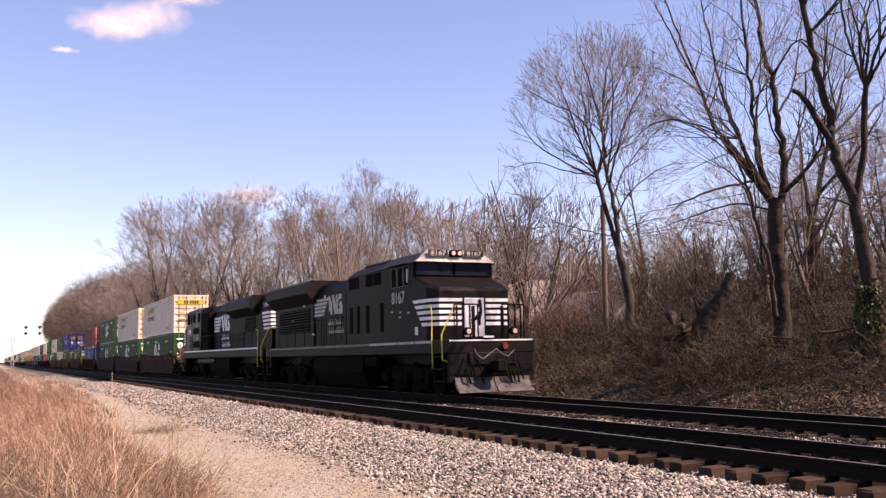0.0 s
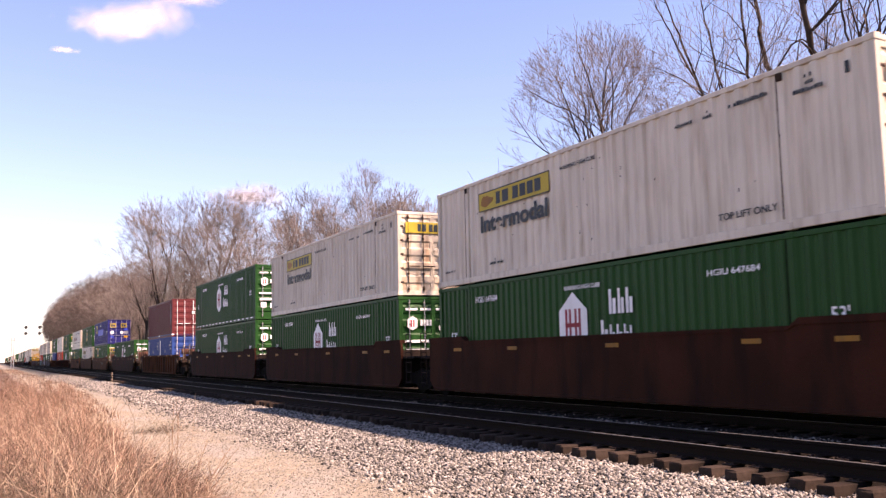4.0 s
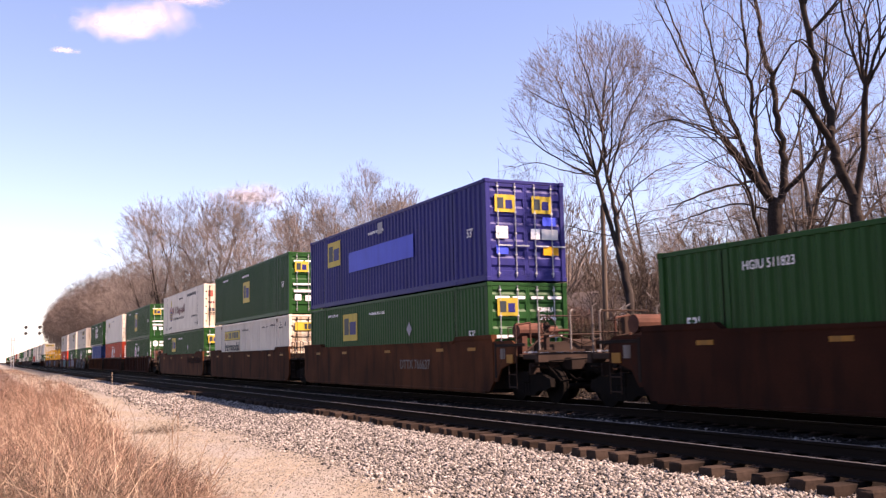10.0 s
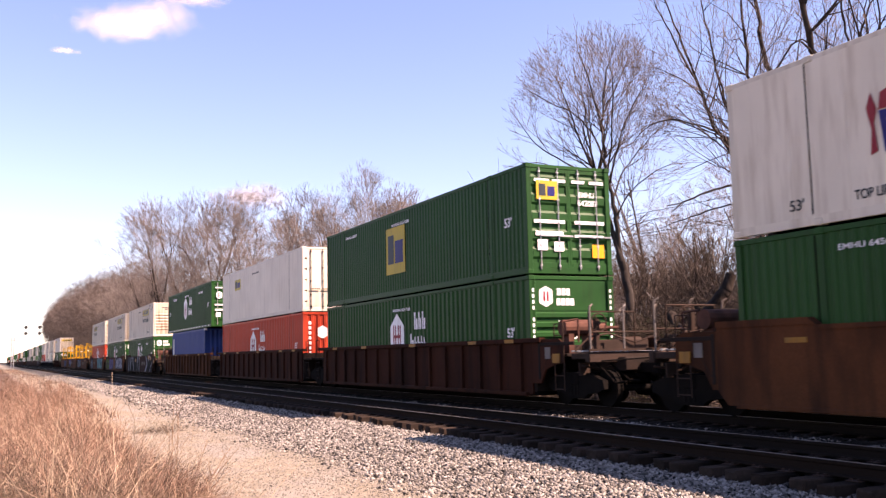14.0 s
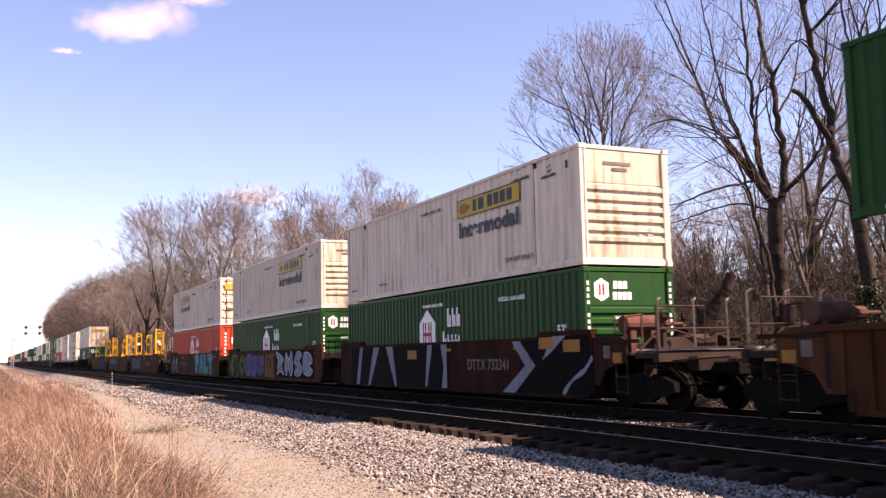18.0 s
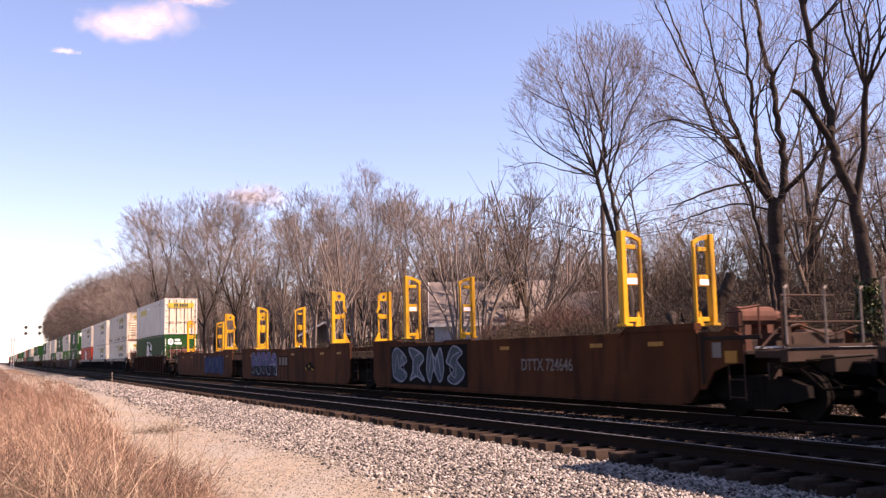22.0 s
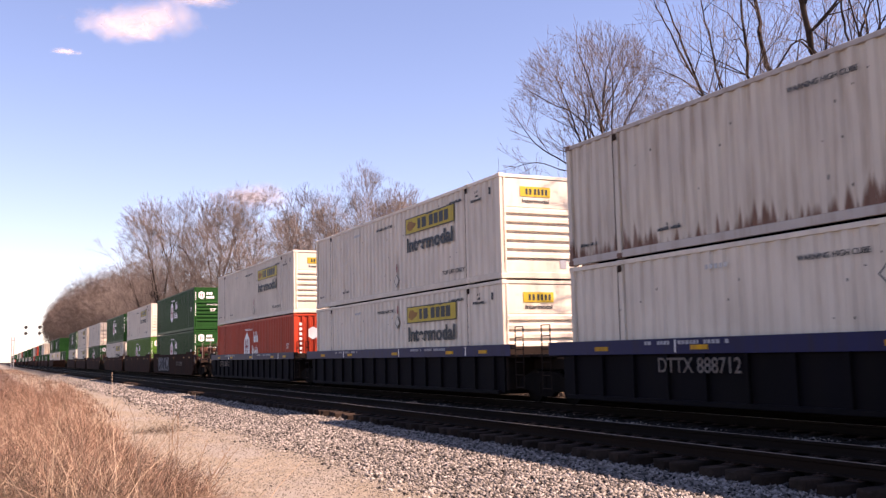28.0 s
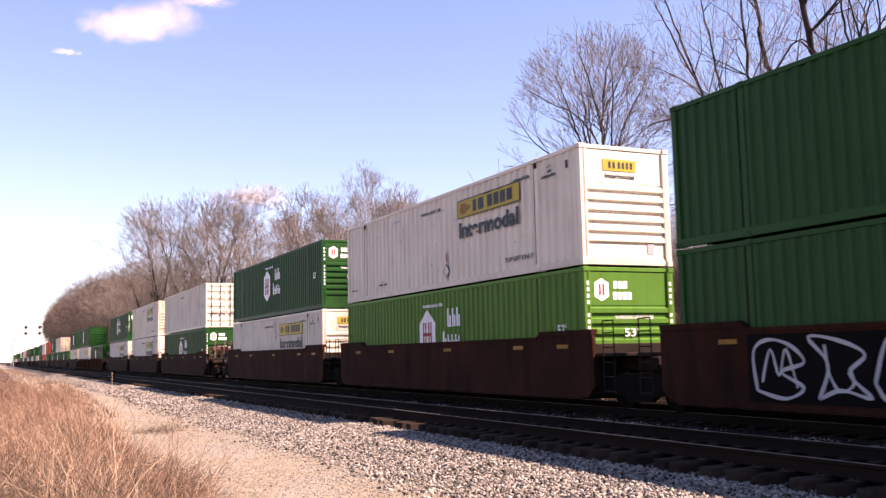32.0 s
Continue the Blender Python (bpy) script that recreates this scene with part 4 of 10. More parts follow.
make_tree("bare_tree", "bare tree with a forked trunk and a rounded twiggy crown", 101, [
    limb([(0.12, 0, 0), (0.12, 0.5, 0), (0.11, 2.49, 0), (-0.22, 4.17, 0)], 0.20, 0.165, 2),
    limb([(-0.2, 4.05, 0), (-0.64, 5.88, 0.1), (-0.99, 7.57, 0.2)], 0.13, 0.1, 0.6),
    limb([(-0.99, 7.52, 0.2), (-2.31, 8.25, 0.5), (-3.46, 9.19, 0.9), (-4.21, 10.27, 1.1)], 0.055, 0.015, 0.2),
    limb([(-0.99, 7.52, 0.2), (-1.67, 8.81, -0.3), (-2.14, 10.16, -0.6), (-2.71, 11.59, -0.8)], 0.07, 0.015, 0.2),
    limb([(-1.03, 7.57, 0.2), (-2.35, 7.66, -0.6), (-3.68, 7.97, -1.0), (-4.6, 7.76, -1.2)], 0.04, 0.012, 0.2),
    limb([(-0.18, 4.05, 0), (-0.3, 5.6, -0.1), (-0.51, 6.94, -0.1), (-0.7, 8.17, -0.1), (-0.71, 9.79, 0), (-0.59, 11.31, 0.1), (-0.18, 12.81, 0.1)], 0.13, 0.02, 0.45),
    limb([(-0.7, 8.04, -0.1), (-0.99, 9.3, 0.5), (-1.67, 10.44, 1.0), (-2.82, 11.27, 1.6), (-3.66, 11.89, 1.9)], 0.055, 0.014, 0.2),
    limb([(-0.71, 9.3, 0), (-1.05, 10.39, -0.6), (-1.42, 11.63, -1), (-1.84, 12.67, -1.2)], 0.05, 0.014, 0.2),
    limb([(-0.7, 10.16, 0), (0.07, 11.59, 0.7), (0.75, 12.98, 1.1)], 0.045, 0.014, 0.2),
    limb([(-0.5, 7.19, -0.1), (-0.26, 8.52, -0.7), (0.19, 9.86, -1.1), (0.87, 11.12, -1.3)], 0.055, 0.014, 0.2),
    limb([(-0.4, 6.58, -0.1), (0.27, 7.92, 0.6), (1.31, 9.15, 1.2), (2.45, 10.25, 1.6)], 0.05, 0.013, 0.2),
    limb([(-0.27, 5.72, -0.1), (0.11, 6.57, -0.8), (0.93, 7.29, -1.3), (1.81, 7.69, -1.6)], 0.045, 0.013, 0.2),
    limb([(-0.21, 4.89, 0), (-1.0, 5.09, 0.3), (-2.38, 5.56, 0.7), (-3.37, 6.01, 0.9)], 0.035, 0.01, 0.4),
    limb([(-0.16, 5.13, 0), (1.0, 5.61, 0.5), (2.2, 5.84, 0.9)], 0.03, 0.01, 0.4),
    limb([(-0.97, 7.37, 0.2), (-1.06, 9.2, 1.2), (-1.26, 11.55, 1.8), (-1.54, 12.99, 2.2)], 0.05, 0.013, 0.3),
    limb([(-0.6, 7.55, -0.1), (-0.6, 8.97, -1.4), (-0.56, 10.95, -2.0), (-0.69, 11.81, -2.3)], 0.05, 0.013, 0.3),
], "spreading", twig="neartwig", at=rooted(24.0, 32.5), hull=(-1.07, 9.2, 0, 4.3, 5.15, 4.2))
make_tree("bare_tree", "massive dark bare tree with many upright limbs on the bank", 102, [
    limb([(0.01, 0, 0), (0.01, 1.11, 0), (-0.01, 2.62, 0), (-0.03, 3.68, 0), (0.06, 4.89, 0)], 0.30, 0.215, 2),
    limb([(-0.32, 4.96, -0.2), (-0.79, 5.85, -0.4), (-1.17, 6.68, -0.6), (-1.54, 7.4, -0.8), (-1.8, 8.21, -1.0), (-2.03, 9.24, -1.2)], 0.1, 0.02, 0.3),
    limb([(-0.02, 4.97, 0.2), (-0.17, 6.02, 0.5), (-0.2, 6.96, 0.7), (-0.11, 7.92, 0.9), (0.14, 9.01, 1.1), (0.31, 10.2, 1.2)], 0.1, 0.02, 0.3),
    limb([(-0.32, 1.2, -0.45), (-0.40, 1.9, -0.5), (-0.51, 2.84, -0.6), (-0.71, 3.57, -0.7), (-0.92, 4.4, -0.8), (-1.14, 5.23, -0.9), (-1.42, 5.96, -1.0), (-1.78, 6.58, -1.1)], 0.11, 0.025, 0.5),
    limb([(-0.72, 5.64, -0.4), (-1.23, 5.91, -0.7), (-1.74, 6.31, -0.9), (-2.34, 6.75, -1.1), (-3.0, 7.09, -1.3), (-3.59, 7.29, -1.4)], 0.05, 0.012, 0.2),
    limb([(0.37, 5.82, 0.1), (1.0, 6.8, 0.6), (1.41, 7.77, 0.9), (1.91, 8.76, 1.2)], 0.06, 0.015, 0.25),
    limb([(0.34, 6.59, 0.1), (-0.18, 7.23, -0.5), (-0.34, 8.02, -0.8), (-0.2, 8.93, -1.0)], 0.05, 0.012, 0.25),
    limb([(1.16, 6.42, -0.6), (1.27, 7.01, -0.8), (1.5, 7.6, -1.0), (1.58, 8.4, -1.2)], 0.04, 0.012, 0.2),
    limb([(-1.55, 6.32, -0.8), (-1.77, 6.9, -0.2), (-2.28, 7.34, 0.2), (-2.78, 7.99, 0.5)], 0.04, 0.012, 0.2),
    limb([(0.2, 4.82, 0), (0.44, 6.11, 0.1), (0.32, 7.51, 0.2), (0.3, 8.65, 0.3), (0.07, 10.0, 0.4), (-0.1, 11.56, 0.5), (-0.24, 13.14, 0.6)], 0.17, 0.06, 0.35),
    limb([(-0.05, 4.82, 0), (-0.54, 5.46, -0.1), (-1.04, 6.08, -0.2), (-1.54, 6.74, -0.3)], 0.15, 0.12, 2),
    limb([(-1.54, 6.74, -0.3), (-1.89, 7.16, -0.3), (-2.19, 8.14, -0.4), (-2.7, 9.45, -0.6), (-3.18, 10.7, -0.7), (-3.5, 11.86, -0.8)], 0.085, 0.02, 0.2),
    limb([(-0.12, 4.79, 0), (-0.48, 5.9, 0.3), (-0.71, 6.64, 0.5), (-1.08, 8.04, 0.7), (-1.32, 9.43, 0.9), (-1.55, 11.04, 1.1), (-1.7, 12.45, 1.2)], 0.1, 0.02, 0.35),
    limb([(-0.15, 5.04, 0.1), (-0.27, 6.21, 0.5), (-0.25, 7.18, 0.7), (-0.25, 8.52, 0.8), (-0.33, 9.85, 0.8), (-0.4, 11.33, 0.9), (-0.5, 12.93, 1.0)], 0.11, 0.04, 0.4),
    limb([(0.32, 5.1, 0), (0.71, 5.51, -0.3), (1.11, 6.03, -0.5), (1.34, 6.58, -0.7), (1.46, 7.41, -0.8)], 0.11, 0.03, 0.4),
    limb([(-0.51, 5.52, 0), (-1.21, 5.3, -0.5), (-2.17, 5.07, -0.9), (-2.82, 4.81, -1.1), (-3.23, 4.63, -1.2)], 0.06, 0.03, 0.7),
    limb([(-0.17, 4.54, 0), (-1.04, 4.84, 0.4), (-1.93, 4.66, 0.8), (-2.8, 4.38, 1.0), (-3.43, 4.18, 1.1)], 0.045, 0.012, 0.35),
    limb([(-1.84, 7.03, -0.3), (-2.59, 7.14, -0.8), (-3.38, 7.2, -1.2), (-4.12, 6.99, -1.4), (-4.64, 6.49, -1.5)], 0.045, 0.012, 0.25),
    limb([(-2.17, 8.1, -0.4), (-2.69, 8.87, 0.2), (-3.39, 9.38, 0.6)], 0.035, 0.012, 0.2),
    limb([(-2.35, 8.47, -0.5), (-3.1, 9.44, -1.2), (-3.67, 10.29, -1.6), (-4.02, 11.11, -1.8)], 0.045, 0.014, 0.2),
    limb([(0.33, 8.93, 0.3), (0.65, 9.63, -0.2), (1.0, 9.86, -0.5), (1.33, 9.38, -0.7)], 0.05, 0.02, 0.4),
    limb([(0.32, 7.69, 0.2), (1.04, 8.59, 0.8), (1.49, 9.85, 1.2), (1.81, 11.31, 1.5)], 0.06, 0.015, 0.3),
    limb([(-0.56, 2.78, -0.3), (-0.73, 4.0, -0.4), (-1.11, 5.12, -0.6), (-1.71, 5.71, -0.8)], 0.07, 0.02, 0.5),
], "open", bark="darkbark", twig="neartwig", at=rooted(22.0, 21.9), hull=(-0.4, 9.6, 0, 4.5, 6.6, 4.0))
make_tree("bare_tree", "dark bare tree with a high fork and ivy at its foot", 103, [
    limb([(0.1, 0, 0), (0.1, 1.17, 0), (-0.0, 2.77, 0), (-0.12, 3.69, 0), (-0.18, 4.53, 0)], 0.225, 0.155, 2),
    limb([(-0.22, 4.45, 0), (-0.52, 5.36, 0), (-0.71, 6.02, 0), (-0.66, 6.82, 0.1), (-0.87, 7.62, 0.1), (-0.95, 8.61, 0.2), (-1.11, 9.59, 0.2), (-1.18, 10.6, 0.3)], 0.18, 0.1, 0.5),
    limb([(-0.1, 4.53, 0), (0.09, 5.59, -0.1), (0.2, 6.68, -0.1), (0.24, 7.48, -0.2)], 0.13, 0.1, 0.6),
    limb([(0.24, 7.45, -0.2), (0.18, 8.2, 0.1), (0.08, 8.95, 0.3), (0.01, 9.88, 0.4), (0.15, 10.82, 0.5)], 0.07, 0.025, 0.2),
    limb([(0.24, 7.45, -0.2), (0.49, 7.95, -0.4), (0.74, 8.5, -0.6), (0.95, 9.33, -0.8)], 0.075, 0.025, 0.2),
    limb([(-0.75, 6.08, 0), (-1.13, 6.54, -0.2), (-1.51, 7.09, -0.4), (-1.84, 7.31, -0.5)], 0.1, 0.06, 2),
    limb([(-1.49, 7.09, -0.4), (-1.45, 7.49, -0.4), (-1.45, 7.8, -0.4)], 0.035, 0.012, 2),
    limb([(-0.2, 4.21, 0), (-0.77, 4.36, -0.3), (-1.36, 4.4, -0.5)], 0.05, 0.012, 0.4),
    limb([(-0.11, 3.76, 0), (0.69, 4.49, 0.3), (1.45, 5.13, 0.5)], 0.06, 0.02, 0.3),
    limb([(0.2, 6.52, -0.1), (0.76, 7.03, 0.4), (1.4, 7.5, 0.7)], 0.05, 0.015, 0.3),
    limb([(-0.93, 8.45, 0.2), (-1.47, 8.66, -0.4), (-1.89, 8.62, -0.7)], 0.045, 0.012, 0.3),
    limb([(-0.86, 7.46, 0.1), (-0.32, 8.4, 0.6), (0.04, 9.48, 0.9)], 0.04, 0.012, 0.3),
], "open", bark="darkbark", twig="neartwig", at=rooted(21.0, 17.8), hull=(-0.1, 8.0, 0, 2.9, 6.0, 3.0))
make_tree("bare_tree", "grey-brown bare tree standing behind the bank", 104, [
    limb([(0.01, 0, 0), (0.01, 1.41, 0), (0.0, 3.57, 0), (0.02, 5.27, 0)], 0.34, 0.28, 2),
    limb([(0.01, 5.14, 0), (0.38, 6.72, 0), (0.85, 8.44, 0), (1.41, 10.17, 0), (1.88, 11.67, 0)], 0.2, 0.05, 0.3),
    limb([(0.02, 5.27, 0), (0.06, 7.07, 0.5), (0.09, 8.63, 0.8), (0.19, 10.2, 1.0)], 0.14, 0.04, 0.3),
    limb([(0.34, 6.6, 0), (1.14, 7.53, -0.8), (1.99, 8.64, -1.2), (2.6, 9.73, -1.6)], 0.12, 0.03, 0.3),
    limb([(0.85, 8.32, 0), (0.9, 10.03, 0.9), (1.12, 11.87, 1.5)], 0.1, 0.03, 0.3),
    limb([(1.1, 9.18, 0), (2.67, 10.55, 0.6), (3.69, 12.24, 1.2)], 0.09, 0.03, 0.3),
    limb([(1.41, 10.17, 0), (0.83, 11.42, -0.9), (0.63, 12.32, -1.2)], 0.07, 0.02, 0.3),
], "open", twig="neartwig", at=rooted(31.39, 29.27), hull=(1.3, 9.4, 0, 3.6, 4.6, 3.6))


def sumac_limbs(rng, h, stems):
    out = []
    for k in range(stems):
        a = rng.uniform(-1, 1)
        lean = a * h * 0.42
        out.append(limb([(a * 0.2, 0, rng.uniform(-0.2, 0.2)), (lean * 0.25, h * 0.28, rng.uniform(-0.4, 0.4)), (lean * 0.7, h * 0.55, rng.uniform(-1, 1)), (lean, h * 0.80, rng.uniform(-1.4, 1.4))], 0.09, 0.03, 0.3))
    return out


srng = np.random.default_rng(5)
for x, y, h, seed in ((26.6, 50.5, 8.6, 201), (24.0, 48.6, 8.2, 202), (28.5, 47.0, 7.8, 203)):
    make_tree("small_tree", "many-stemmed small bare tree with pale reddish branches", seed, sumac_limbs(srng, h, 6), "sumac", "small bare trees", "palebark", "twig", at=rooted(x, y))


def wood_limbs(rng, h):
    out = [limb([(0, 0, 0), (rng.uniform(-0.2, 0.2), h * 0.2, 0), (rng.uniform(-0.4, 0.4), h * 0.36, 0)], h * 0.015, h * 0.012, 2)]
    top = out[0][0][-1]
    k = 5 + int(rng.integers(0, 3))
    for i in range(k):
        a = 2 * math.pi * i / k + rng.uniform(-0.4, 0.4)
        reach = h * rng.uniform(0.06, 0.18)
        up = h * rng.uniform(0.22, 0.42)
        low = top * rng.uniform(0.75, 1.0)
        d = Vector((math.cos(a), math.sin(a), 0)) * reach
        out.append(([low, low + d * 0.45 + Vector((0, 0, up * 0.4)), low + d + Vector((0, 0, up))], h * 0.0075, h * 0.002, 0.25))
    return out


# the wood along the far side: six kinds of bare tree, repeated with turns and sizes of their own
SPECIES = []
wrng = np.random.default_rng(8)
for k in range(6):
    root, _ = make_tree("wood_tree", "tall bare grey-brown tree in the trackside wood", 300 + k, wood_limbs(wrng, 18.0), "upright", "trees of the trackside wood", "palebark" if k % 3 == 2 else "bark", "twig")
    SPECIES.append(root)
TOPS = [max(v.co.z for c in ob.children for v in c.data.vertices) for ob in SPECIES]
WOOD = [
    # x, y, height, kind
    (18.4, 120.2, 21.3, 0),
    (23.1, 129.0, 22.5, 3),
    (25.2, 119.1, 22.4, 1),
    (29.9, 123.5, 23.2, 0),
    (30.8, 114.6, 19.1, 4),
    (32.6, 106.9, 20.0, 2),
    (33.8, 101.9, 19.4, 1),
    (37.7, 104.6, 19.8, 3),
    (35.8, 91.9, 20.0, 2),
    (39.6, 94.8, 17.6, 0),
    (39.7, 88.3, 16.8, 5),
    (19.5, 138.8, 20.5, 4),
    (19.3, 155.8, 15.2, 5),
    (19.6, 178.3, 15.9, 3),
    (17.1, 101.6, 14.8, 5),
    (21.0, 105.2, 15.7, 4),
    (22.5, 96.7, 14.9, 3),
    (26.2, 92.9, 13.9, 5),
    (28.1, 87.5, 13.6, 4),
    (31.4, 83.8, 12.9, 3),
    (22.3, 165.8, 16.7, 0),
    (19.4, 200.7, 15.9, 3),
    (30.9, 64.0, 12.7, 3),
    (42.6, 69.7, 11.7, 5),
    (48.2, 76.0, 11.7, 4),
    (51.6, 76.8, 10.2, 3),
    (41.3, 52.9, 9.0, 4),
    (39.0, 47.3, 8.9, 3),
    (37.8, 43.3, 9.8, 5),
    (37.0, 36.5, 9.5, 3),
    (41.3, 36.5, 12.5, 5),
    (36.9, 29.9, 12.0, 4),
    (45.3, 45.7, 13.0, 3),
    (49.2, 41.8, 14.3, 0),
]
used = set()
wr = random.Random(4)
for x, y, h, kind in WOOD:
    m = Matrix.Translation((x, y, float(ground_height(x, y)) - 0.2)) @ pose(0, 0, 0, 0, 0, wr.uniform(0, 360))
    if kind not in used:
        used.add(kind)
        ob = SPECIES[kind]
        ob.matrix_basis = m
    else:
        ob = copy_thing(SPECIES[kind], m)
    s = h / TOPS[kind]
    ob.scale = (s * wr.uniform(0.9, 1.15), s * wr.uniform(0.9, 1.15), s)


def far_wood(name, label, count, seed, place_of, detail, material="farwood"):
    rng = np.random.default_rng(seed)
    pieces = []
    for _ in range(count):
        x, y, h = place_of(rng)
        z = float(ground_height(x, y))
        base = Vector((x, y, z))
        trunk_top = base + Vector((rng.normal(0, 0.4), rng.normal(0, 0.4), h * 0.35))
        pieces.append((base, trunk_top, h * 0.014, h * 0.011, 0))
        for _ in range(7):
            a, rr = rng.uniform(0, 6.28), h * rng.uniform(0.05, 0.26)
            p = base + (trunk_top - base) * rng.uniform(0.5, 1.0)
            q = Vector((p.x + math.cos(a) * rr, p.y + math.sin(a) * rr, z + h * rng.uniform(0.6, 0.92)))
            pieces.append((p, q, h * 0.007, h * 0.003, 1))
            for _ in range(detail):
                t = rng.uniform(0.3, 1.0)
                s = p + (q - p) * t
                e = s + Vector((rng.normal(0, 1), rng.normal(0, 1), abs(rng.normal(0.7, 0.6)))) * h * 0.07
                pieces.append((s, e, h * 0.0022, h * 0.0012, 2))
                for _ in range(2):
                    pieces.append((s + (e - s) * rng.uniform(0.3, 1), e + Vector((rng.normal(0, 1), rng.normal(0, 1), rng.normal(0.4, 0.6))) * h * 0.05, h * 0.0011, h * 0.0007, 3))
    return tagged(new(name, branch_mesh(name, pieces, 3, M[material])), label, "woods", kind="stuff")


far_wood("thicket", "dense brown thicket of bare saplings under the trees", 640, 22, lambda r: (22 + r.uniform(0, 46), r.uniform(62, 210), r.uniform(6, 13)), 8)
far_wood("back_wood", "bare trees closing the wood behind the bank", 60, 23, lambda r: (30 + r.uniform(0, 50), r.uniform(5, 75), r.uniform(9, 14)), 12, "thicketwood")
far_wood("back_thicket", "low brown thicket of saplings and briers behind the bank", 230, 26, lambda r: (28 + r.uniform(0, 30), r.uniform(6, 62), r.uniform(3.5, 6.5)), 11, "thicketwood")
far_wood("west_shrubs", "reddish bare shrubs far down the line", 26, 24, lambda r: (r.uniform(-30, 3), r.uniform(380, 650), r.uniform(5, 9)), 6)

# brush on the bank
def tangle(name, label, mounds, count, length, width, seed, material, rise=0.5, kink=0.45, levels=4, crown=False):
    """A mass of crooked twigs that fills low rounded mounds (x, y, radius, height) or, as crowns, balls in the upper part of that height."""
    rng = np.random.default_rng(seed)
    md = np.array(mounds)
    share = md[:, 2] * md[:, 3]
    k = rng.choice(len(md), count, p=share / share.sum())
    a, r = rng.uniform(0, 6.283, count), np.sqrt(rng.random(count))
    x, y = md[k, 0] + md[k, 2] * r * np.cos(a), md[k, 1] + md[k, 2] * r * np.sin(a)
    z = ground_height(x, y) + md[k, 3] * np.sqrt(np.clip(1 - r * r, 0.03, 1)) * rng.beta(1.3, 1.5, count) * 0.85
    if crown:
        z = ground_height(x, y) + md[k, 3] * (0.60 + 0.36 * np.sqrt(np.clip(1 - r * r, 0.02, 1)) * rng.uniform(-1, 1, count))
    d = rng.normal(0, 1, (count, 3)) + np.array([0, 0, rise]) + 0.7 * np.stack([r * np.cos(a), r * np.sin(a), 0 * r], -1)
    d /= np.linalg.norm(d, axis=1, keepdims=True)
    ln = rng.uniform(*length, count) / levels
    w0 = rng.uniform(*width, count)
    p = np.stack([x, y, z], -1)
    side = np.cross(d, rng.normal(0, 1, (count, 3)))
    side /= np.linalg.norm(side, axis=1, keepdims=True) + 1e-9
    v = np.zeros((count, levels + 1, 2, 3))
    for i in range(levels + 1):
        w = (w0 * (1 - 0.7 * i / levels) * 0.5)[:, None]
        v[:, i, 0], v[:, i, 1] = p - side * w, p + side * w
        d = d + rng.normal(0, kink, (count, 3)) - np.array([0, 0, 0.10])
        d /= np.linalg.norm(d, axis=1, keepdims=True)
        p = p + d * ln[:, None]
    q = np.array([(2 * i, 2 * i + 1, 2 * i + 3, 2 * i + 2) for i in range(levels)])
    f = (q[None] + 2 * (levels + 1) * np.arange(count)[:, None, None]).reshape(-1, 4)
    return tagged(new(name, raw_mesh(name, v.reshape(-1, 3), f, M[material])), label, "brush", kind="stuff")


rng = np.random.default_rng(31)


def bank_spots(n, x0, x1, y0, y1):
    y = y0 + (y1 - y0) * rng.beta(1.0, 1.6, n)
    return np.stack([x0 + (x1 - x0) * rng.random(n), y], -1)


BANK = [(x, y, r, h) for (x, y), r, h in zip(bank_spots(150, 18.0, 25.5, 9, 75), rng.uniform(0.7, 1.9, 150), rng.uniform(0.6, 1.9, 150))]
FRONT = [(x, y, r, h) for (x, y), r, h in zip(bank_spots(60, 17.6, 20.0, 9, 62), rng.uniform(0.4, 1.1, 60), rng.uniform(0.3, 1.0, 60))]
tangle("brush", "tangled brown brush covering the bank", BANK, 68000, (0.35, 1.3), (0.006, 0.016), 32, "brush")
tangle("brier_arches", "paler crooked briers over the brush", BANK + FRONT, 6000, (0.7, 2.2), (0.005, 0.011), 33, "brier", rise=1.0, kink=0.3, levels=6)
tangle("green_brier", "olive-green leafy stems low in the brush", BANK + FRONT, 9000, (0.12, 0.4), (0.02, 0.05), 36, "olive", rise=0.2, levels=2)
tangle("dead_stems", "brown dead stems at the bank's foot", FRONT, 7000, (0.2, 0.8), (0.005, 0.013), 37, "brush")
tangle("red_shrubs", "rounded reddish-brown shrubs before the house", [(27.0, 42.0, 2.6, 2.9), (25.4, 39.5, 1.7, 2.2), (28.5, 45.0, 2.2, 3.0), (24.6, 43.5, 1.8, 2.3), (30.5, 41.0, 2.0, 2.4)], 22000, (0.4, 1.2), (0.008, 0.02), 35, "redtwig")
BACK = [(x, y, r, h) for (x, y), r, h in zip(bank_spots(150, 27.0, 52, 14, 78), rng.uniform(1.5, 3.6, 150), rng.uniform(2.4, 6.4, 150)) if not (28 < x < 43 and 44 < y < 66)]
tangle("back_thicket", "dense brown thicket behind the bank", BACK, 85000, (0.8, 2.6), (0.010, 0.028), 38, "thicketwood", rise=1.1)
TALL = [(21.5 + rng.exponential(8), y, rng.uniform(4.8, 6.5), 19.5 + 6.5 * min((y - 190) / 90, 1) + rng.uniform(-2.0, 0.8)) for y in rng.uniform(190, 430, 110)]
TALL = [(max(x, 0.0446 * y - 0.2 + 1.0 * r), y, r, h) for x, y, r, h in TALL]
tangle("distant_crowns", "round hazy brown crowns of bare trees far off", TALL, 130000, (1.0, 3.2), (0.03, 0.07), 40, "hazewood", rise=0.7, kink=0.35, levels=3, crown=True)
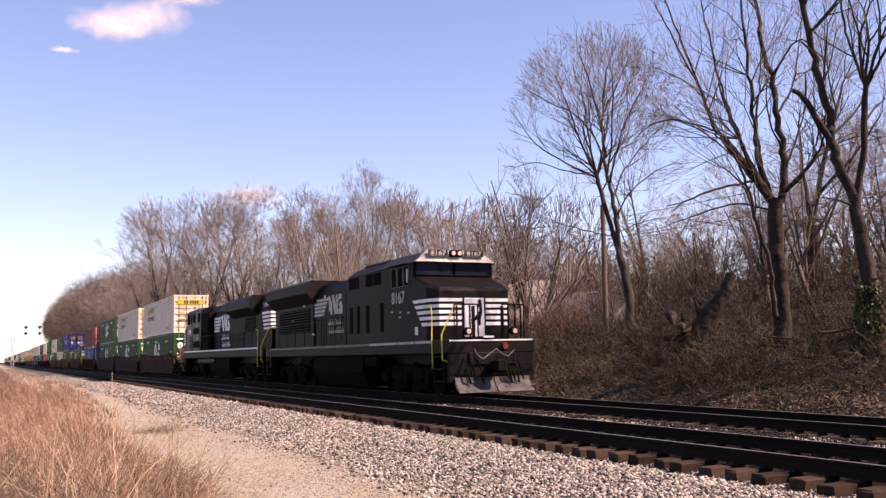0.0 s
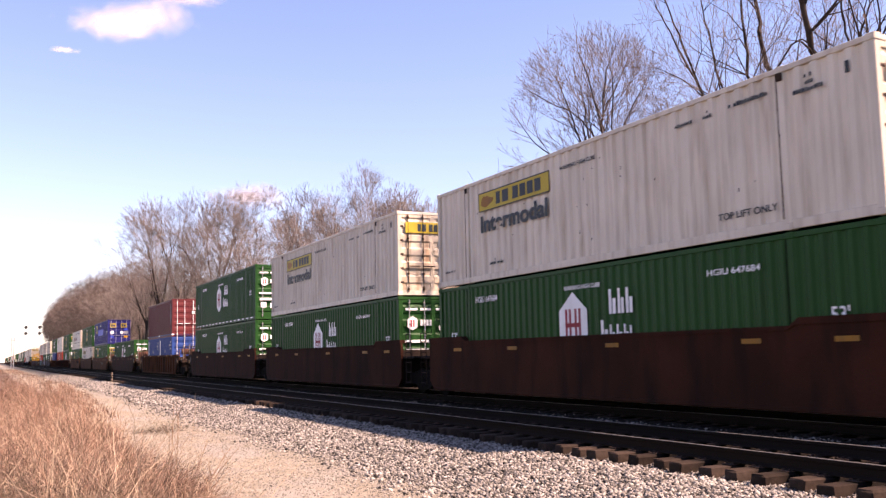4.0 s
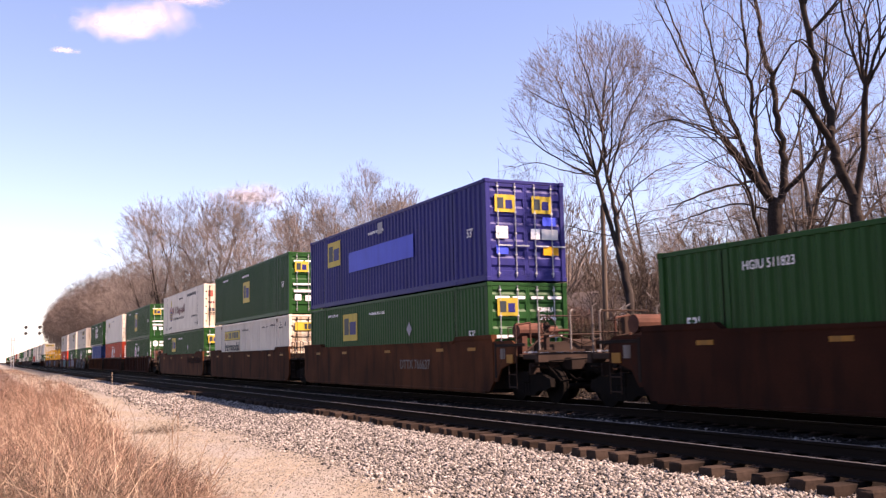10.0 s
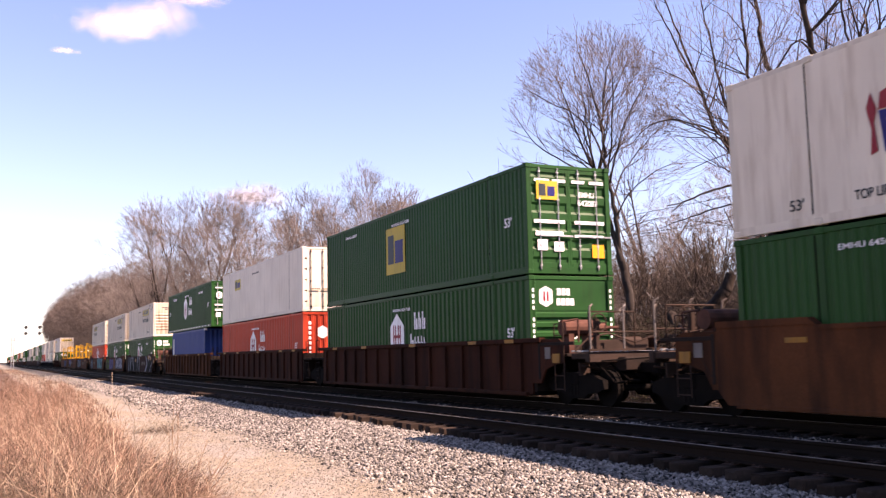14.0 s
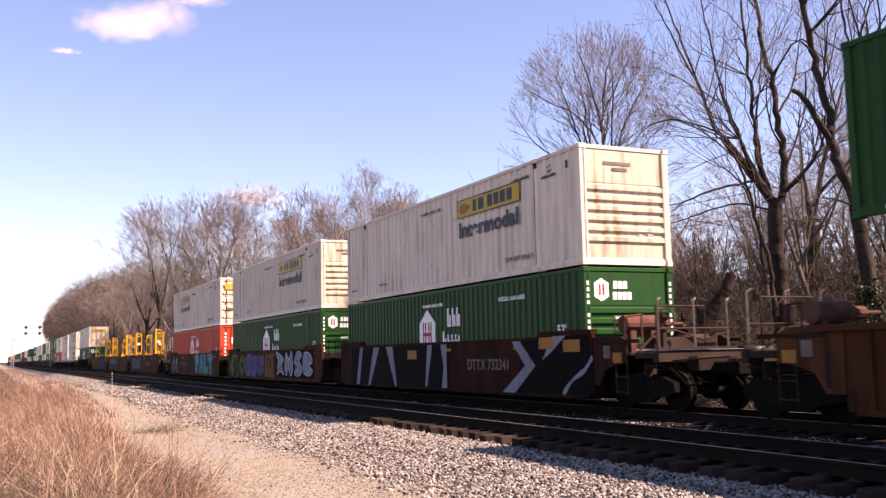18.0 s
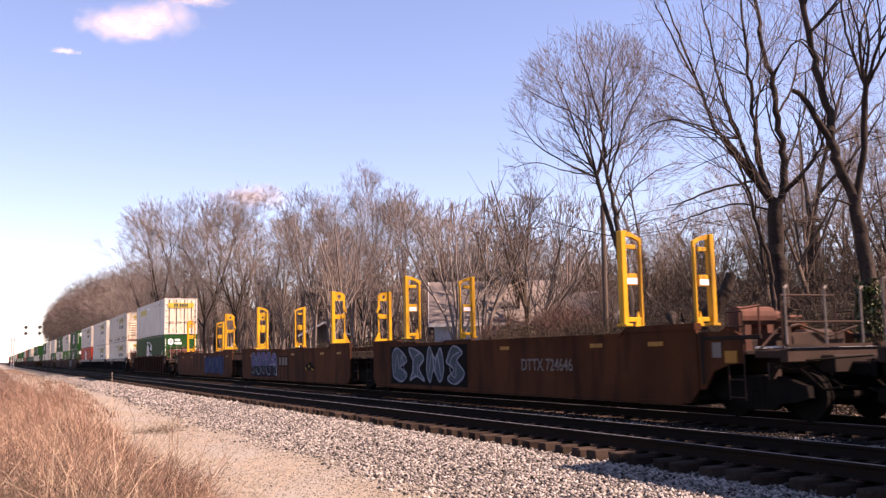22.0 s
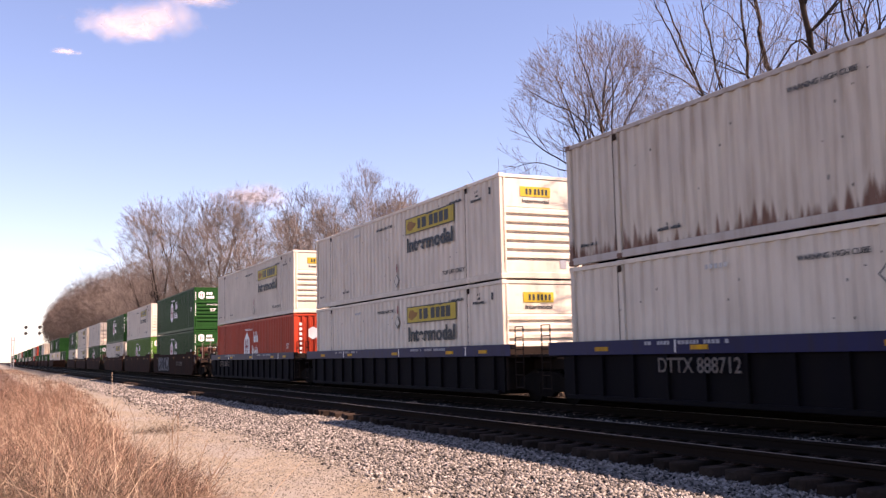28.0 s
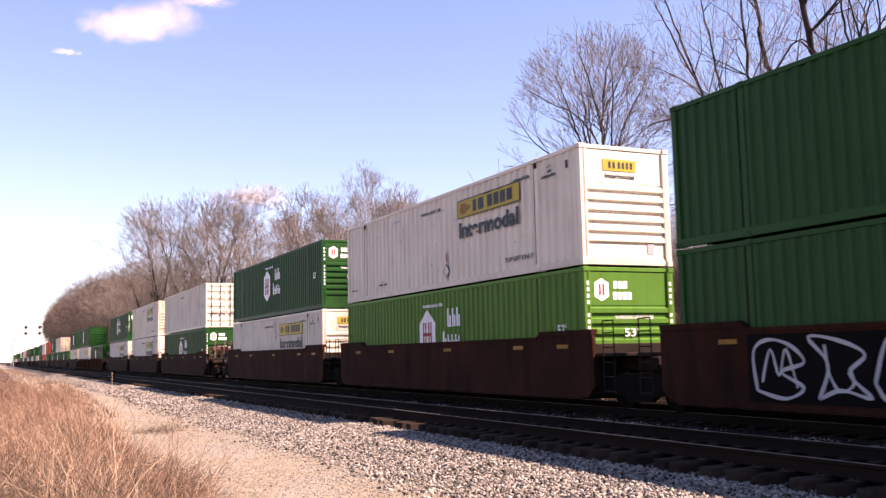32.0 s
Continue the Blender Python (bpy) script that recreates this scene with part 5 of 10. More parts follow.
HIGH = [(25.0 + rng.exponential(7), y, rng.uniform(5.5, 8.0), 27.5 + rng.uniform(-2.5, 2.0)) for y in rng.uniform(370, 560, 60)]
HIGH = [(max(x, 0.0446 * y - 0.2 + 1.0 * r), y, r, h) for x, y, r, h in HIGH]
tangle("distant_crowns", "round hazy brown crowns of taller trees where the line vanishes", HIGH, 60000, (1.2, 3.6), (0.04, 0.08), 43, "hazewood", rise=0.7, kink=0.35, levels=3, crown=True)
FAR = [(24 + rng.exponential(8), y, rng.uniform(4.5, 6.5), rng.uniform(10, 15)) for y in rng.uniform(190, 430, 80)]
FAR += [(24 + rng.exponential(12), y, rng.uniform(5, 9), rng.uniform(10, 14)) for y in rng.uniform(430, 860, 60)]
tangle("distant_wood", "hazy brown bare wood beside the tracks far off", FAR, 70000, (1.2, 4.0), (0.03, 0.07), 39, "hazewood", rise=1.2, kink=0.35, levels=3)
MESS = []
for y in rng.uniform(5.8, 22, 90):
    MESS.append((float(grass_edge(y)) - abs(rng.normal(0, 1.0)) * (0.8 + 0.06 * y) - 0.25, y, rng.uniform(0.3, 0.7), rng.uniform(0.45, 0.95)))
tangle("matted_grass", "matted reddish dry grass bent all ways", MESS, 15000, (0.25, 0.75), (0.003, 0.007), 61, "grass", rise=0.6, kink=0.25)
tangle("weed_clump", "brown clump of dead weed stems at the lane's edge", [(1.72, 8.4, 0.42, 0.6), (1.45, 9.1, 0.5, 0.75), (1.85, 7.7, 0.35, 0.45), (1.2, 7.6, 0.4, 0.6), (2.0, 10.2, 0.4, 0.5)], 3800, (0.15, 0.5), (0.002, 0.005), 62, "stalk", rise=0.9, kink=0.3)
THATCH = [(float(grass_edge(y)) - rng.uniform(0.2, 3.2), y, rng.uniform(0.35, 0.7), rng.uniform(0.35, 0.75)) for y in rng.uniform(6.5, 12.5, 46)]
tangle("grey_thatch", "grey-brown tangle of dead stems in the near grass", THATCH, 15000, (0.25, 0.8), (0.002, 0.005), 63, "thatch", rise=0.4, kink=0.3)
tangle("pale_stems", "long pale bent stems leaning out of the grass", THATCH, 420, (0.7, 1.5), (0.006, 0.010), 64, "paleweed", rise=1.3, kink=0.12, levels=6)
EDGE = [(float(grass_edge(y)) + rng.uniform(-0.5, 0.15), y, rng.uniform(0.25, 0.5), rng.uniform(0.35, 0.7)) for y in rng.uniform(7.6, 13.0, 22)]
tangle("edge_weeds", "dusky pinkish-brown clump of twiggy weeds by the lane", EDGE, 9000, (0.15, 0.5), (0.002, 0.0045), 65, "redtwig", rise=1.0, kink=0.3)
# mats of stems added to draw shadow-like dark streaks across the lane
PATCH = [(3.9, 25.0, 0.55, 0.10), (3.6, 24.2, 0.5, 0.08), (4.3, 26.0, 0.45, 0.08), (4.1, 84.0, 0.8, 0.12), (4.4, 88.0, 0.9, 0.12)]
tangle("flattened_weeds", "low stem mats for the shadow-like streaks on the lane", PATCH, 1500, (0.10, 0.35), (0.005, 0.011), 66, "thatch", rise=0.1, kink=0.3, levels=3)
n = 3500
tagged(blades("pale_weeds", bank_spots(n, 15.9, 18.2, 9, 60), rng.uniform(0.08, 0.5, n), rng.uniform(0.005, 0.011, n), rng.uniform(0.3, 1.6, n), 34, M["brier"], levels=4), "dead weeds in the ditch beside the tracks", "weeds", kind="stuff")


def leaf_litter(n, seed, label, x0, wide, y0, deep):
    r = np.random.default_rng(seed)
    xy = np.stack([x0 + wide * r.beta(1.2, 2.0, n), y0 + deep * r.beta(1, 1.7, n)], -1)
    z = ground_height(xy[:, 0], xy[:, 1]) + 0.02
    s = r.uniform(0.02, 0.06, n)
    a = r.uniform(0, 6.28, n)
    v = np.zeros((n, 4, 3))
    for k in range(4):
        v[:, k, 0] = xy[:, 0] + s * np.cos(a + k * 1.57) * (1.0 if k % 2 else 0.6)
        v[:, k, 1] = xy[:, 1] + s * np.sin(a + k * 1.57) * (1.0 if k % 2 else 0.6)
        v[:, k, 2] = z + r.uniform(-0.015, 0.045, n)
    return tagged(new("leaf_litter", raw_mesh("leaf_litter", v.reshape(-1, 3), np.arange(4 * n).reshape(-1, 4), M["litter"])), label, "leaves", kind="stuff")


leaf_litter(20000, 41, "dead brown leaves strewn on the bank", 15.7, 6.5, 9, 40)
leaf_litter(2500, 42, "pale dead leaves among the lane-side grass", -1.5, 4.2, 5.5, 9)


def ivy(x, y, h, seed):
    r = np.random.default_rng(seed)
    n = 1500
    a, z = r.uniform(0, 6.28, n), h * r.beta(1, 1.6, n)
    rad = 0.26 + 0.5 * r.beta(1, 3, n) * (1 - z / h)
    c = np.stack([x + rad * np.cos(a), y + rad * np.sin(a), float(ground_height(x, y)) + z], -1)
    v = c[:, None, :] + r.normal(0, 0.045, (n, 4, 3))
    return tagged(new("ivy", raw_mesh("ivy", v.reshape(-1, 3), np.arange(4 * n).reshape(-1, 4), M["ivy"])), "green ivy climbing a tree trunk", "ivy", kind="stuff")


ivy(21.0, 17.8, 2.2, 51)


def fallen_log(x, y, z, way, length, r, seed):
    """A crooked fallen branch with a few broken side shoots."""
    rng = np.random.default_rng(seed)
    root = thing("fallen_branch", "grey-brown fallen branch lying in the brush", "branch", "fallen branches", at=pose(x, y, z))
    w = Vector(way).normalized() * length
    pts = [w * (k / 6) + Vector(rng.normal(0, 0.05, 3)) for k in range(7)]
    pieces = [(pts[k], pts[k + 1], r * (1 - 0.1 * k), r * (0.9 - 0.1 * k), 0) for k in range(6)]
    for k in (2, 3, 5):
        e = pts[k] + Vector(rng.normal(0, 0.28, 3)) + Vector((0, 0, 0.2))
        pieces.append((pts[k], e, r * 0.45, r * 0.2, 0))
    part("branch", branch_mesh("branch", pieces, 7, M["bark"]), M["bark"], root)


fallen_log(20.2, 24.8, 1.2, (-0.8, -0.9, -0.35), 1.8, 0.028, 1)
fallen_log(20.6, 19.2, 1.5, (0.7, -0.9, 0.35), 1.7, 0.05, 2)
fallen_log(21.2, 21.0, 1.5, (-0.4, 0.9, 0.25), 2.2, 0.03, 3)


def leaning_snag():
    """A broken trunk that leans over, its torn root mass beside it."""
    rng = np.random.default_rng(71)
    root = thing("leaning_snag", "dark broken trunk leaning over its torn root mass", "dead tree", at=rooted(21.3, 23.6, 0.1))
    pts = [(-1.25, 0.55, 0.2), (-0.75, 1.15, 0.1), (-0.30, 1.75, 0.0), (0.05, 2.25, -0.1), (0.22, 2.75, -0.1)]
    v = [ACROSS * a + AWAY * c + Vector((0, 0, h)) for a, h, c in pts]
    part("trunk", branch_mesh("trunk", [(v[k], v[k + 1], 0.34 - 0.045 * k, 0.31 - 0.045 * k, 0) for k in range(4)], 10, M["darkbark"]), M["darkbark"], root)
    lumps = []
    for _ in range(26):
        c = v[0] + Vector(rng.normal(0, 0.30, 3)) + Vector((0, 0, 0.1))
        lumps.append((c, c + Vector(rng.normal(0, 0.34, 3)), rng.uniform(0.07, 0.2), rng.uniform(0.03, 0.12), 0))
    part("root_mass", branch_mesh("root_mass", lumps, 7, M["darkbark"]), M["darkbark"], root, "torn dark root mass")
    part("stub", Build().tube(v[1], v[1] + Vector((-0.25, 0, 0.9)), 0.12, 0.03, 7), M["darkbark"], root)
    part("stub", Build().tube(v[0], v[0] - ACROSS * 0.1 + Vector((0, 0, 1.0)), 0.09, 0.03, 7), M["darkbark"], root)


leaning_snag()


# ---------------------------------------------------------------- houses, poles, signals, clouds
def gable_house(name, label, at, wide, deep, eave, ridge, turn, wall, roof, windows=()):
    """A house with its gable at both ends: walls, eaves, roof slopes with barge boards, windows."""
    root = thing(name, label, "house", at=at @ pose(0, 0, 0, 0, 0, turn))
    w, d = wide / 2, deep / 2
    part("wall", Build().prism([(-w, -0.5), (-w, eave), (0, ridge - 0.15), (w, eave), (w, -0.5)], "y", -d, d), M[wall], root, "clapboard walls")
    for k in range(int(eave / 0.22)):
        part("clapboard", Build().box(-w + 0.01, w - 0.01, -d - 0.012, -d - 0.001, 0.02 + 0.22 * k, 0.20 + 0.22 * k), M[wall], root)
    slope = (ridge - eave) / w
    for s in (-1, 1):
        out = [(0, ridge), (s * (w + 0.45), eave - 0.45 * slope), (s * (w + 0.45), eave - 0.45 * slope + 0.16), (0, ridge + 0.18)]
        rf = part("roof", Build().prism(out, "y", -d - 0.4, d + 0.4), M[roof], root, "shingled roof slope")
        for yy in (-d - 0.42, d + 0.39):
            part("barge_board", Build().prism([(0, ridge - 0.02), (s * (w + 0.47), eave - 0.47 * slope - 0.04), (s * (w + 0.47), eave - 0.47 * slope + 0.17), (0, ridge + 0.2)], "y", yy, yy + 0.03), M["trim"], rf, "white barge board")
        part("fascia", Build().box(*sorted((s * (w + 0.45), s * (w + 0.48))), -d - 0.4, d + 0.4, eave - 0.45 * slope - 0.02, eave - 0.45 * slope + 0.15), M["trim"], rf, "white fascia")
    for x, z, ww, hh in windows:
        f = part("window", Build().box(x - ww / 2 - 0.08, x + ww / 2 + 0.08, -d - 0.05, -d, z - 0.08, z + hh + 0.08, 0.01), M["trim"], root, "white-framed window")
        part("pane", Build().box(x - ww / 2, x + ww / 2, -d - 0.062, -d - 0.051, z, z + hh), M["glass"], f)
    return root


h1 = gable_house("house", "pale blue house with a brown shingled roof behind the trees", pose(30.9, 57.0, 1.0), 8.4, 8.0, 2.3, 5.0, -115, "siding", "shingle", ((-1.6, 0.9, 0.9, 1.1), (1.4, 0.9, 0.9, 1.1)))
part("chimney", Build().box(-0.4, 0.4, 1.0, 1.8, 4.2, 5.5, 0.03), M["darkroof"], h1, "dark brick chimney")
gable_house("shed", "small grey shed with a white-edged gable roof", pose(29.2, 88.5, 0.9), 4.0, 5.0, 2.5, 3.5, -18, "pole", "darkroof")
gable_house("bungalow", "low brown bungalow with white-edged gable among the trees", pose(34.75, 50.3, 1.2), 5.5, 7.0, 1.9, 3.7, 12, "siding", "darkroof", ((-1.3, 0.7, 0.9, 0.9), (1.3, 0.7, 0.9, 0.9)))


def utility_pole(x, y, h, r, label, arm=False):
    root = thing("utility_pole", label, "pole", at=rooted(x, y, 0.2))
    part("post", Build().tube((0, 0, 0), (0.1, 0, h), r, r * 0.72, 10), M["pole"], root)
    if arm:
        a = part("lamp_arm", Build().path([(0.08, 0, h - 0.3), (0.6, -0.3, h + 0.05), (1.1, -0.55, h + 0.1)], 0.035), M["alu"], root)
        part("lamp_head", Build().box(0.9, 1.4, -0.72, -0.42, h + 0.03, h + 0.18, 0.04), M["alu"], a)
    return root


utility_pole(27.9, 39.6, 7.6, 0.15, "weathered wooden utility pole standing beside a tree")
utility_pole(26.5, 89.1, 6.6, 0.11, "slim wooden pole with a street lamp arm", True)
utility_pole(38.0, 72.0, 8.5, 0.13, "distant wooden utility pole with wires")


def wire(name, a, b, sag):
    a, b = Vector(a), Vector(b)
    pts = []
    for k in range(13):
        t = k / 12
        p = a.lerp(b, t)
        p.z -= sag * 4 * t * (1 - t)
        pts.append(p)
    return tagged(new(name, Build().path(pts, 0.014, 4).mesh(name, M["cable"])), "thin black overhead wire between poles", "wire")


wire("overhead_wire", (28.0, 39.6, 7.9), (33.0, -12.0, 9.2), 0.5)
wire("overhead_wire", (28.0, 39.6, 7.4), (38.1, 72.0, 8.6), 0.6)
wire("overhead_wire", (28.0, 39.6, 6.9), (33.0, -12.0, 8.2), 0.5)


def signal_bridge(y):
    """A cantilever over the tracks with two pairs of signal heads."""
    root = thing("signal_bridge", "silver cantilever signal bridge with black signal heads", "signal", at=pose(0, y, 0))
    part("mast", Build().box(5.2, 5.45, -0.12, 0.12, -0.5, 9.6, 0.02).box(5.95, 6.2, -0.12, 0.12, -0.5, 9.6, 0.02), M["alu"], root, "silver lattice mast")
    for k in range(8):
        part("brace", Build().tube((5.3, 0, 0.2 + 1.1 * k), (6.1, 0, 1.3 + 1.1 * k), 0.05, n=5), M["alu"], root)
    part("beam", Build().box(5.2, 15.6, -0.05, 0.05, 8.4, 8.5, 0.01).box(5.2, 15.6, -0.05, 0.05, 9.2, 9.28, 0.01), M["alu"], root, "slim lattice beam")
    for k in range(9):
        part("brace", Build().tube((6.2 + k, 0, 8.45), (7.2 + k, 0, 9.25), 0.03, n=5), M["alu"], root)
    for x in (9.46, 13.6):
        for z in (10.7, 12.7):
            hd = part("signal_head", Build().tube((x, -0.25, z), (x, -0.12, z), 0.55, n=18).box(x - 0.2, x + 0.2, -0.15, 0.25, z - 0.4, z + 0.4, 0.03), M["signal"], root, "round black signal head")
            part("lens", Build().tube((x, -0.27, z), (x, -0.255, z), 0.14, n=12), M["glass"], hd)
        part("head_post", Build().tube((x, 0, 9.0), (x, 0, 13.2), 0.06, n=6), M["alu"], root)
    return root


signal_bridge(338.0)


def cloud_material():
    m = bpy.data.materials.new("white_cloud")
    m.use_nodes = True
    t = m.node_tree
    n, link = t.nodes, t.links.new
    b = n["Principled BSDF"]
    b.inputs["Base Color"].default_value = (0.55, 0.52, 0.54, 1)
    b.inputs["Roughness"].default_value = 1.0
    b.inputs["Emission Color"].default_value = (1.0, 0.93, 0.96, 1)
    b.inputs["Emission Strength"].default_value = CLOUD_GLOW
    tc = n.new("ShaderNodeTexCoord")
    ln = n.new("ShaderNodeVectorMath")
    ln.operation = "LENGTH"
    link(tc.outputs["Object"], ln.inputs[0])
    info = n.new("ShaderNodeObjectInfo")
    tex = n.new("ShaderNodeTexNoise")
    tex.noise_dimensions = "4D"
    tex.inputs["Scale"].default_value, tex.inputs["Detail"].default_value = 1.5, 7.0
    lobes = n.new("ShaderNodeVectorMath")
    lobes.operation = "MULTIPLY"
    lobes.inputs[1].default_value = (2.4, 1.0, 1.0)
    link(tc.outputs["Object"], lobes.inputs[0])
    link(lobes.outputs[0], tex.inputs["Vector"])
    wv = n.new("ShaderNodeMath")
    wv.operation = "MULTIPLY"
    wv.inputs[1].default_value = 40
    link(info.outputs["Random"], wv.inputs[0])
    link(wv.outputs[0], tex.inputs["W"])
    fall = n.new("ShaderNodeMapRange")
    fall.inputs["From Min"].default_value, fall.inputs["From Max"].default_value = 0.1, 1.0
    fall.inputs["To Min"].default_value, fall.inputs["To Max"].default_value = 0.42, -0.42
    link(ln.outputs["Value"], fall.inputs["Value"])
    add = n.new("ShaderNodeMath")
    link(tex.outputs[0], add.inputs[0])
    link(fall.outputs[0], add.inputs[1])
    a = n.new("ShaderNodeMapRange")
    a.interpolation_type = "SMOOTHSTEP"
    a.inputs["From Min"].default_value, a.inputs["From Max"].default_value = 0.24, 1.35
    a.inputs["To Max"].default_value = 0.8
    link(add.outputs[0], a.inputs["Value"])
    link(a.outputs[0], b.inputs["Alpha"])
    return m


CLOUDS = []
cloud_mat = cloud_material()


def cloud(x, y, z, wide, tall, drift):
    """A far wisp of cloud, facing the lane."""
    ring = [(math.cos(2 * math.pi * k / 24), 0, math.sin(2 * math.pi * k / 24)) for k in range(24)]
    b = Build().add([(0, -0.05, 0)] + ring + [(0, 0.05, 0)], [(0, k + 1, (k + 1) % 24 + 1) for k in range(24)] + [(25, (k + 1) % 24 + 1, k + 1) for k in range(24)])
    ob = new("cloud", b.mesh("cloud", cloud_mat, True))
    tagged(ob, "small soft white cloud drifting in a blue sky", "cloud", "clouds")
    ob.scale = (wide, 1.0, tall)
    ob.visible_shadow = False
    turn = -math.degrees(math.atan2(x, y))
    CLOUDS.append((ob, Vector((x, y, z)), turn, drift))
    ob.matrix_basis = pose(x, y, z, 0, 0, turn) @ Matrix.Diagonal((wide, 1, tall, 1))
    return ob


def cloud_at(px, py, half_w, half_h, drift):
    """A cloud in the direction (px, py) of the opening view, its half sizes in degrees' tangents."""
    fwd, right = Vector((math.sin(YAW), math.cos(YAW), math.tan(radians(6.319)))), Vector((math.cos(YAW), -math.sin(YAW), 0))
    d = fwd + right * px + Vector((0, 0, py))
    d = d / d.xy.length * 2700
    cloud(d.x, d.y, d.z, half_w * 2700, half_h * 2700, drift)


cloud_at(-0.358, 0.257, 0.068, 0.026, (25, -10, -6))
cloud_at(-0.322, 0.266, 0.062, 0.030, (28, -12, -6))
cloud_at(-0.344, 0.250, 0.042, 0.014, (36, -14, -8))
cloud_at(-0.275, 0.284, 0.050, 0.012, (40, -16, -4))
cloud_at(-0.410, 0.229, 0.020, 0.0048, (6, -2, -6))
cloud_at(-0.212, 0.062, 0.060, 0.020, (12, -5, -2))

# ---------------------------------------------------------------- the train
ROLLING = []          # (thing, place of its origin on the train, x, z)
BOX_W, BOX_H = 2.591, 2.896


def rolling(ob, u, z=0.0, x=FAR_TRACK):
    ROLLING.append((ob, u, x, z))
    ob.matrix_basis = pose(x, u - travelled(0.0), z)
    return ob


def corrugated(length, height, pitch, deep, flat=0.34):
    """A folded sheet in the y-z plane: its outer folds at x = 0, the inner ones at x = deep."""
    b = Build()
    n = max(1, round(length / pitch))
    p = length / n
    ys = []
    for i in range(n):
        o = i * p
        ys += [(o, 0.0), (o + p * flat, 0.0), (o + p * 0.5, deep), (o + p * (0.5 + flat), deep)]
    ys.append((length, 0.0))
    for y, x in ys:
        b.v.extend([(x, y, 0.0), (x, y, height)])
    b.f.extend([(2 * i, 2 * i + 2, 2 * i + 3, 2 * i + 1) for i in range(len(ys) - 1)])
    # a flat back closes it
    k, m = len(b.v), len(ys)
    b.v.extend([(deep + 0.02, 0, 0), (deep + 0.02, length, 0), (deep + 0.02, length, height), (deep + 0.02, 0, height)])
    b.f += [(k, k + 3, k + 2, k + 1), (0, 1, k + 3, k), (2 * m - 2, k + 1, k + 2, 2 * m - 1)]
    return b


def mirrored(b):
    m = Build()
    m.v, m.f = [(-x, y, z) for x, y, z in b.v], [f[::-1] for f in b.f]
    return m


def moved(b, dx=0.0, dy=0.0, dz=0.0):
    b.v = [(x + dx, y + dy, z + dz) for x, y, z in b.v]
    return b


def swapped(b):
    """Turns a side sheet (outwards -x) into an end sheet (outwards -y)."""
    m = Build()
    m.v, m.f = [(y, x, z) for x, y, z in b.v], [f[::-1] for f in b.f]
    return m


def side_sheet(length, style):
    if style == "smooth":
        b = Build()
        ys = [0.10]
        y = 1.3
        while y < length - 0.6:
            ys += [y - 0.025, y - 0.02, y + 0.02, y + 0.025]
            y += 1.22
        ys.append(length - 0.10)
        out = [-0.007 if 0 < k < len(ys) - 1 and k % 4 in (2, 3) else 0.0 for k in range(len(ys))]
        n = len(ys)
        z0, z1 = 0.17, BOX_H - 0.10
        b.v = [(x, y, z) for x, y in zip(out, ys) for z in (z0, z1)] + [(0.03, ys[0], z0), (0.03, ys[0], z1), (0.03, ys[-1], z0), (0.03, ys[-1], z1)]
        b.f = [(2 * i, 2 * i + 2, 2 * i + 3, 2 * i + 1) for i in range(n - 1)] + [(2 * n, 2 * n + 1, 2 * n + 3, 2 * n + 2), (0, 1, 2 * n + 1, 2 * n), (2 * n - 2, 2 * n + 2, 2 * n + 3, 2 * n - 1)]
        return b
    pitch, deep, flat = {"steel": (0.295, 0.040, 0.30), "wide": (0.36, 0.050, 0.34), "red": (0.30, 0.036, 0.30), "fine": (0.215, 0.024, 0.30)}[style]
    return moved(corrugated(length - 0.20, BOX_H - 0.27, pitch, deep, flat), 0.012, 0.10, 0.17)


def louvres(w, z0, z1, count, deep=0.055):
    """Horizontal folds on an end wall, outwards -y."""
    b = Build()
    p = (z1 - z0) / count
    rows = [(z0, 0.0)]
    for i in range(count):
        o = z0 + i * p
        rows += [(o + p * 0.18, 0.0), (o + p * 0.32, -deep), (o + p * 0.72, -deep), (o + p * 0.86, 0.0)]
    rows.append((z1, 0.0))
    for z, y in rows:
        b.v.extend([(-w / 2, y, z), (w / 2, y, z)])
    b.f.extend([(2 * i, 2 * i + 1, 2 * i + 3, 2 * i + 2) for i in range(len(rows) - 1)])
    return b


def door_leaf():
    """One door leaf, hung at x = 0 and 1.2 m wide, with pressed horizontal ribs."""
    b = louvres(1.06, 0.30, BOX_H - 0.22, 5, 0.035)
    b.box(-0.60, -0.53, -0.03, 0.03, 0.17, BOX_H - 0.12, 0.005)
    b.box(0.53, 0.60, -0.03, 0.03, 0.17, BOX_H - 0.12, 0.005)
    b.box(-0.53, 0.53, -0.03, 0.03, 0.17, 0.30, 0.005)
    b.box(-0.53, 0.53, -0.03, 0.03, BOX_H - 0.22, BOX_H - 0.12, 0.005)
    return b


def plain_door_leaf():
    b = Build().box(-0.60, 0.60, -0.02, 0.03, 0.17, BOX_H - 0.12, 0.008)
    for z in (0.55, 1.0, 1.5, 2.0, 2.5):
        b.box(-0.63, -0.47, -0.045, -0.02, z - 0.05, z + 0.05, 0.006)
    return b


def lock_rod():
    b = Build().tube((0, 0, 0.12), (0, 0, BOX_H - 0.10), 0.017, n=8)
    for z in (0.22, 0.75, 1.35, 1.95, BOX_H - 0.22):
        b.box(-0.035, 0.035, -0.02, 0.04, z - 0.025, z + 0.025, 0.006)
    b.box(-0.03, 0.42, -0.045, -0.015, 0.98, 1.02, 0.004)
    return b


def long_rail(length, z0, z1):
    """A rail along a top or bottom edge of the near side."""
    return Build().box(-BOX_W / 2, -BOX_W / 2 + 0.07, 0.02, length - 0.02, z0, z1, 0.01)


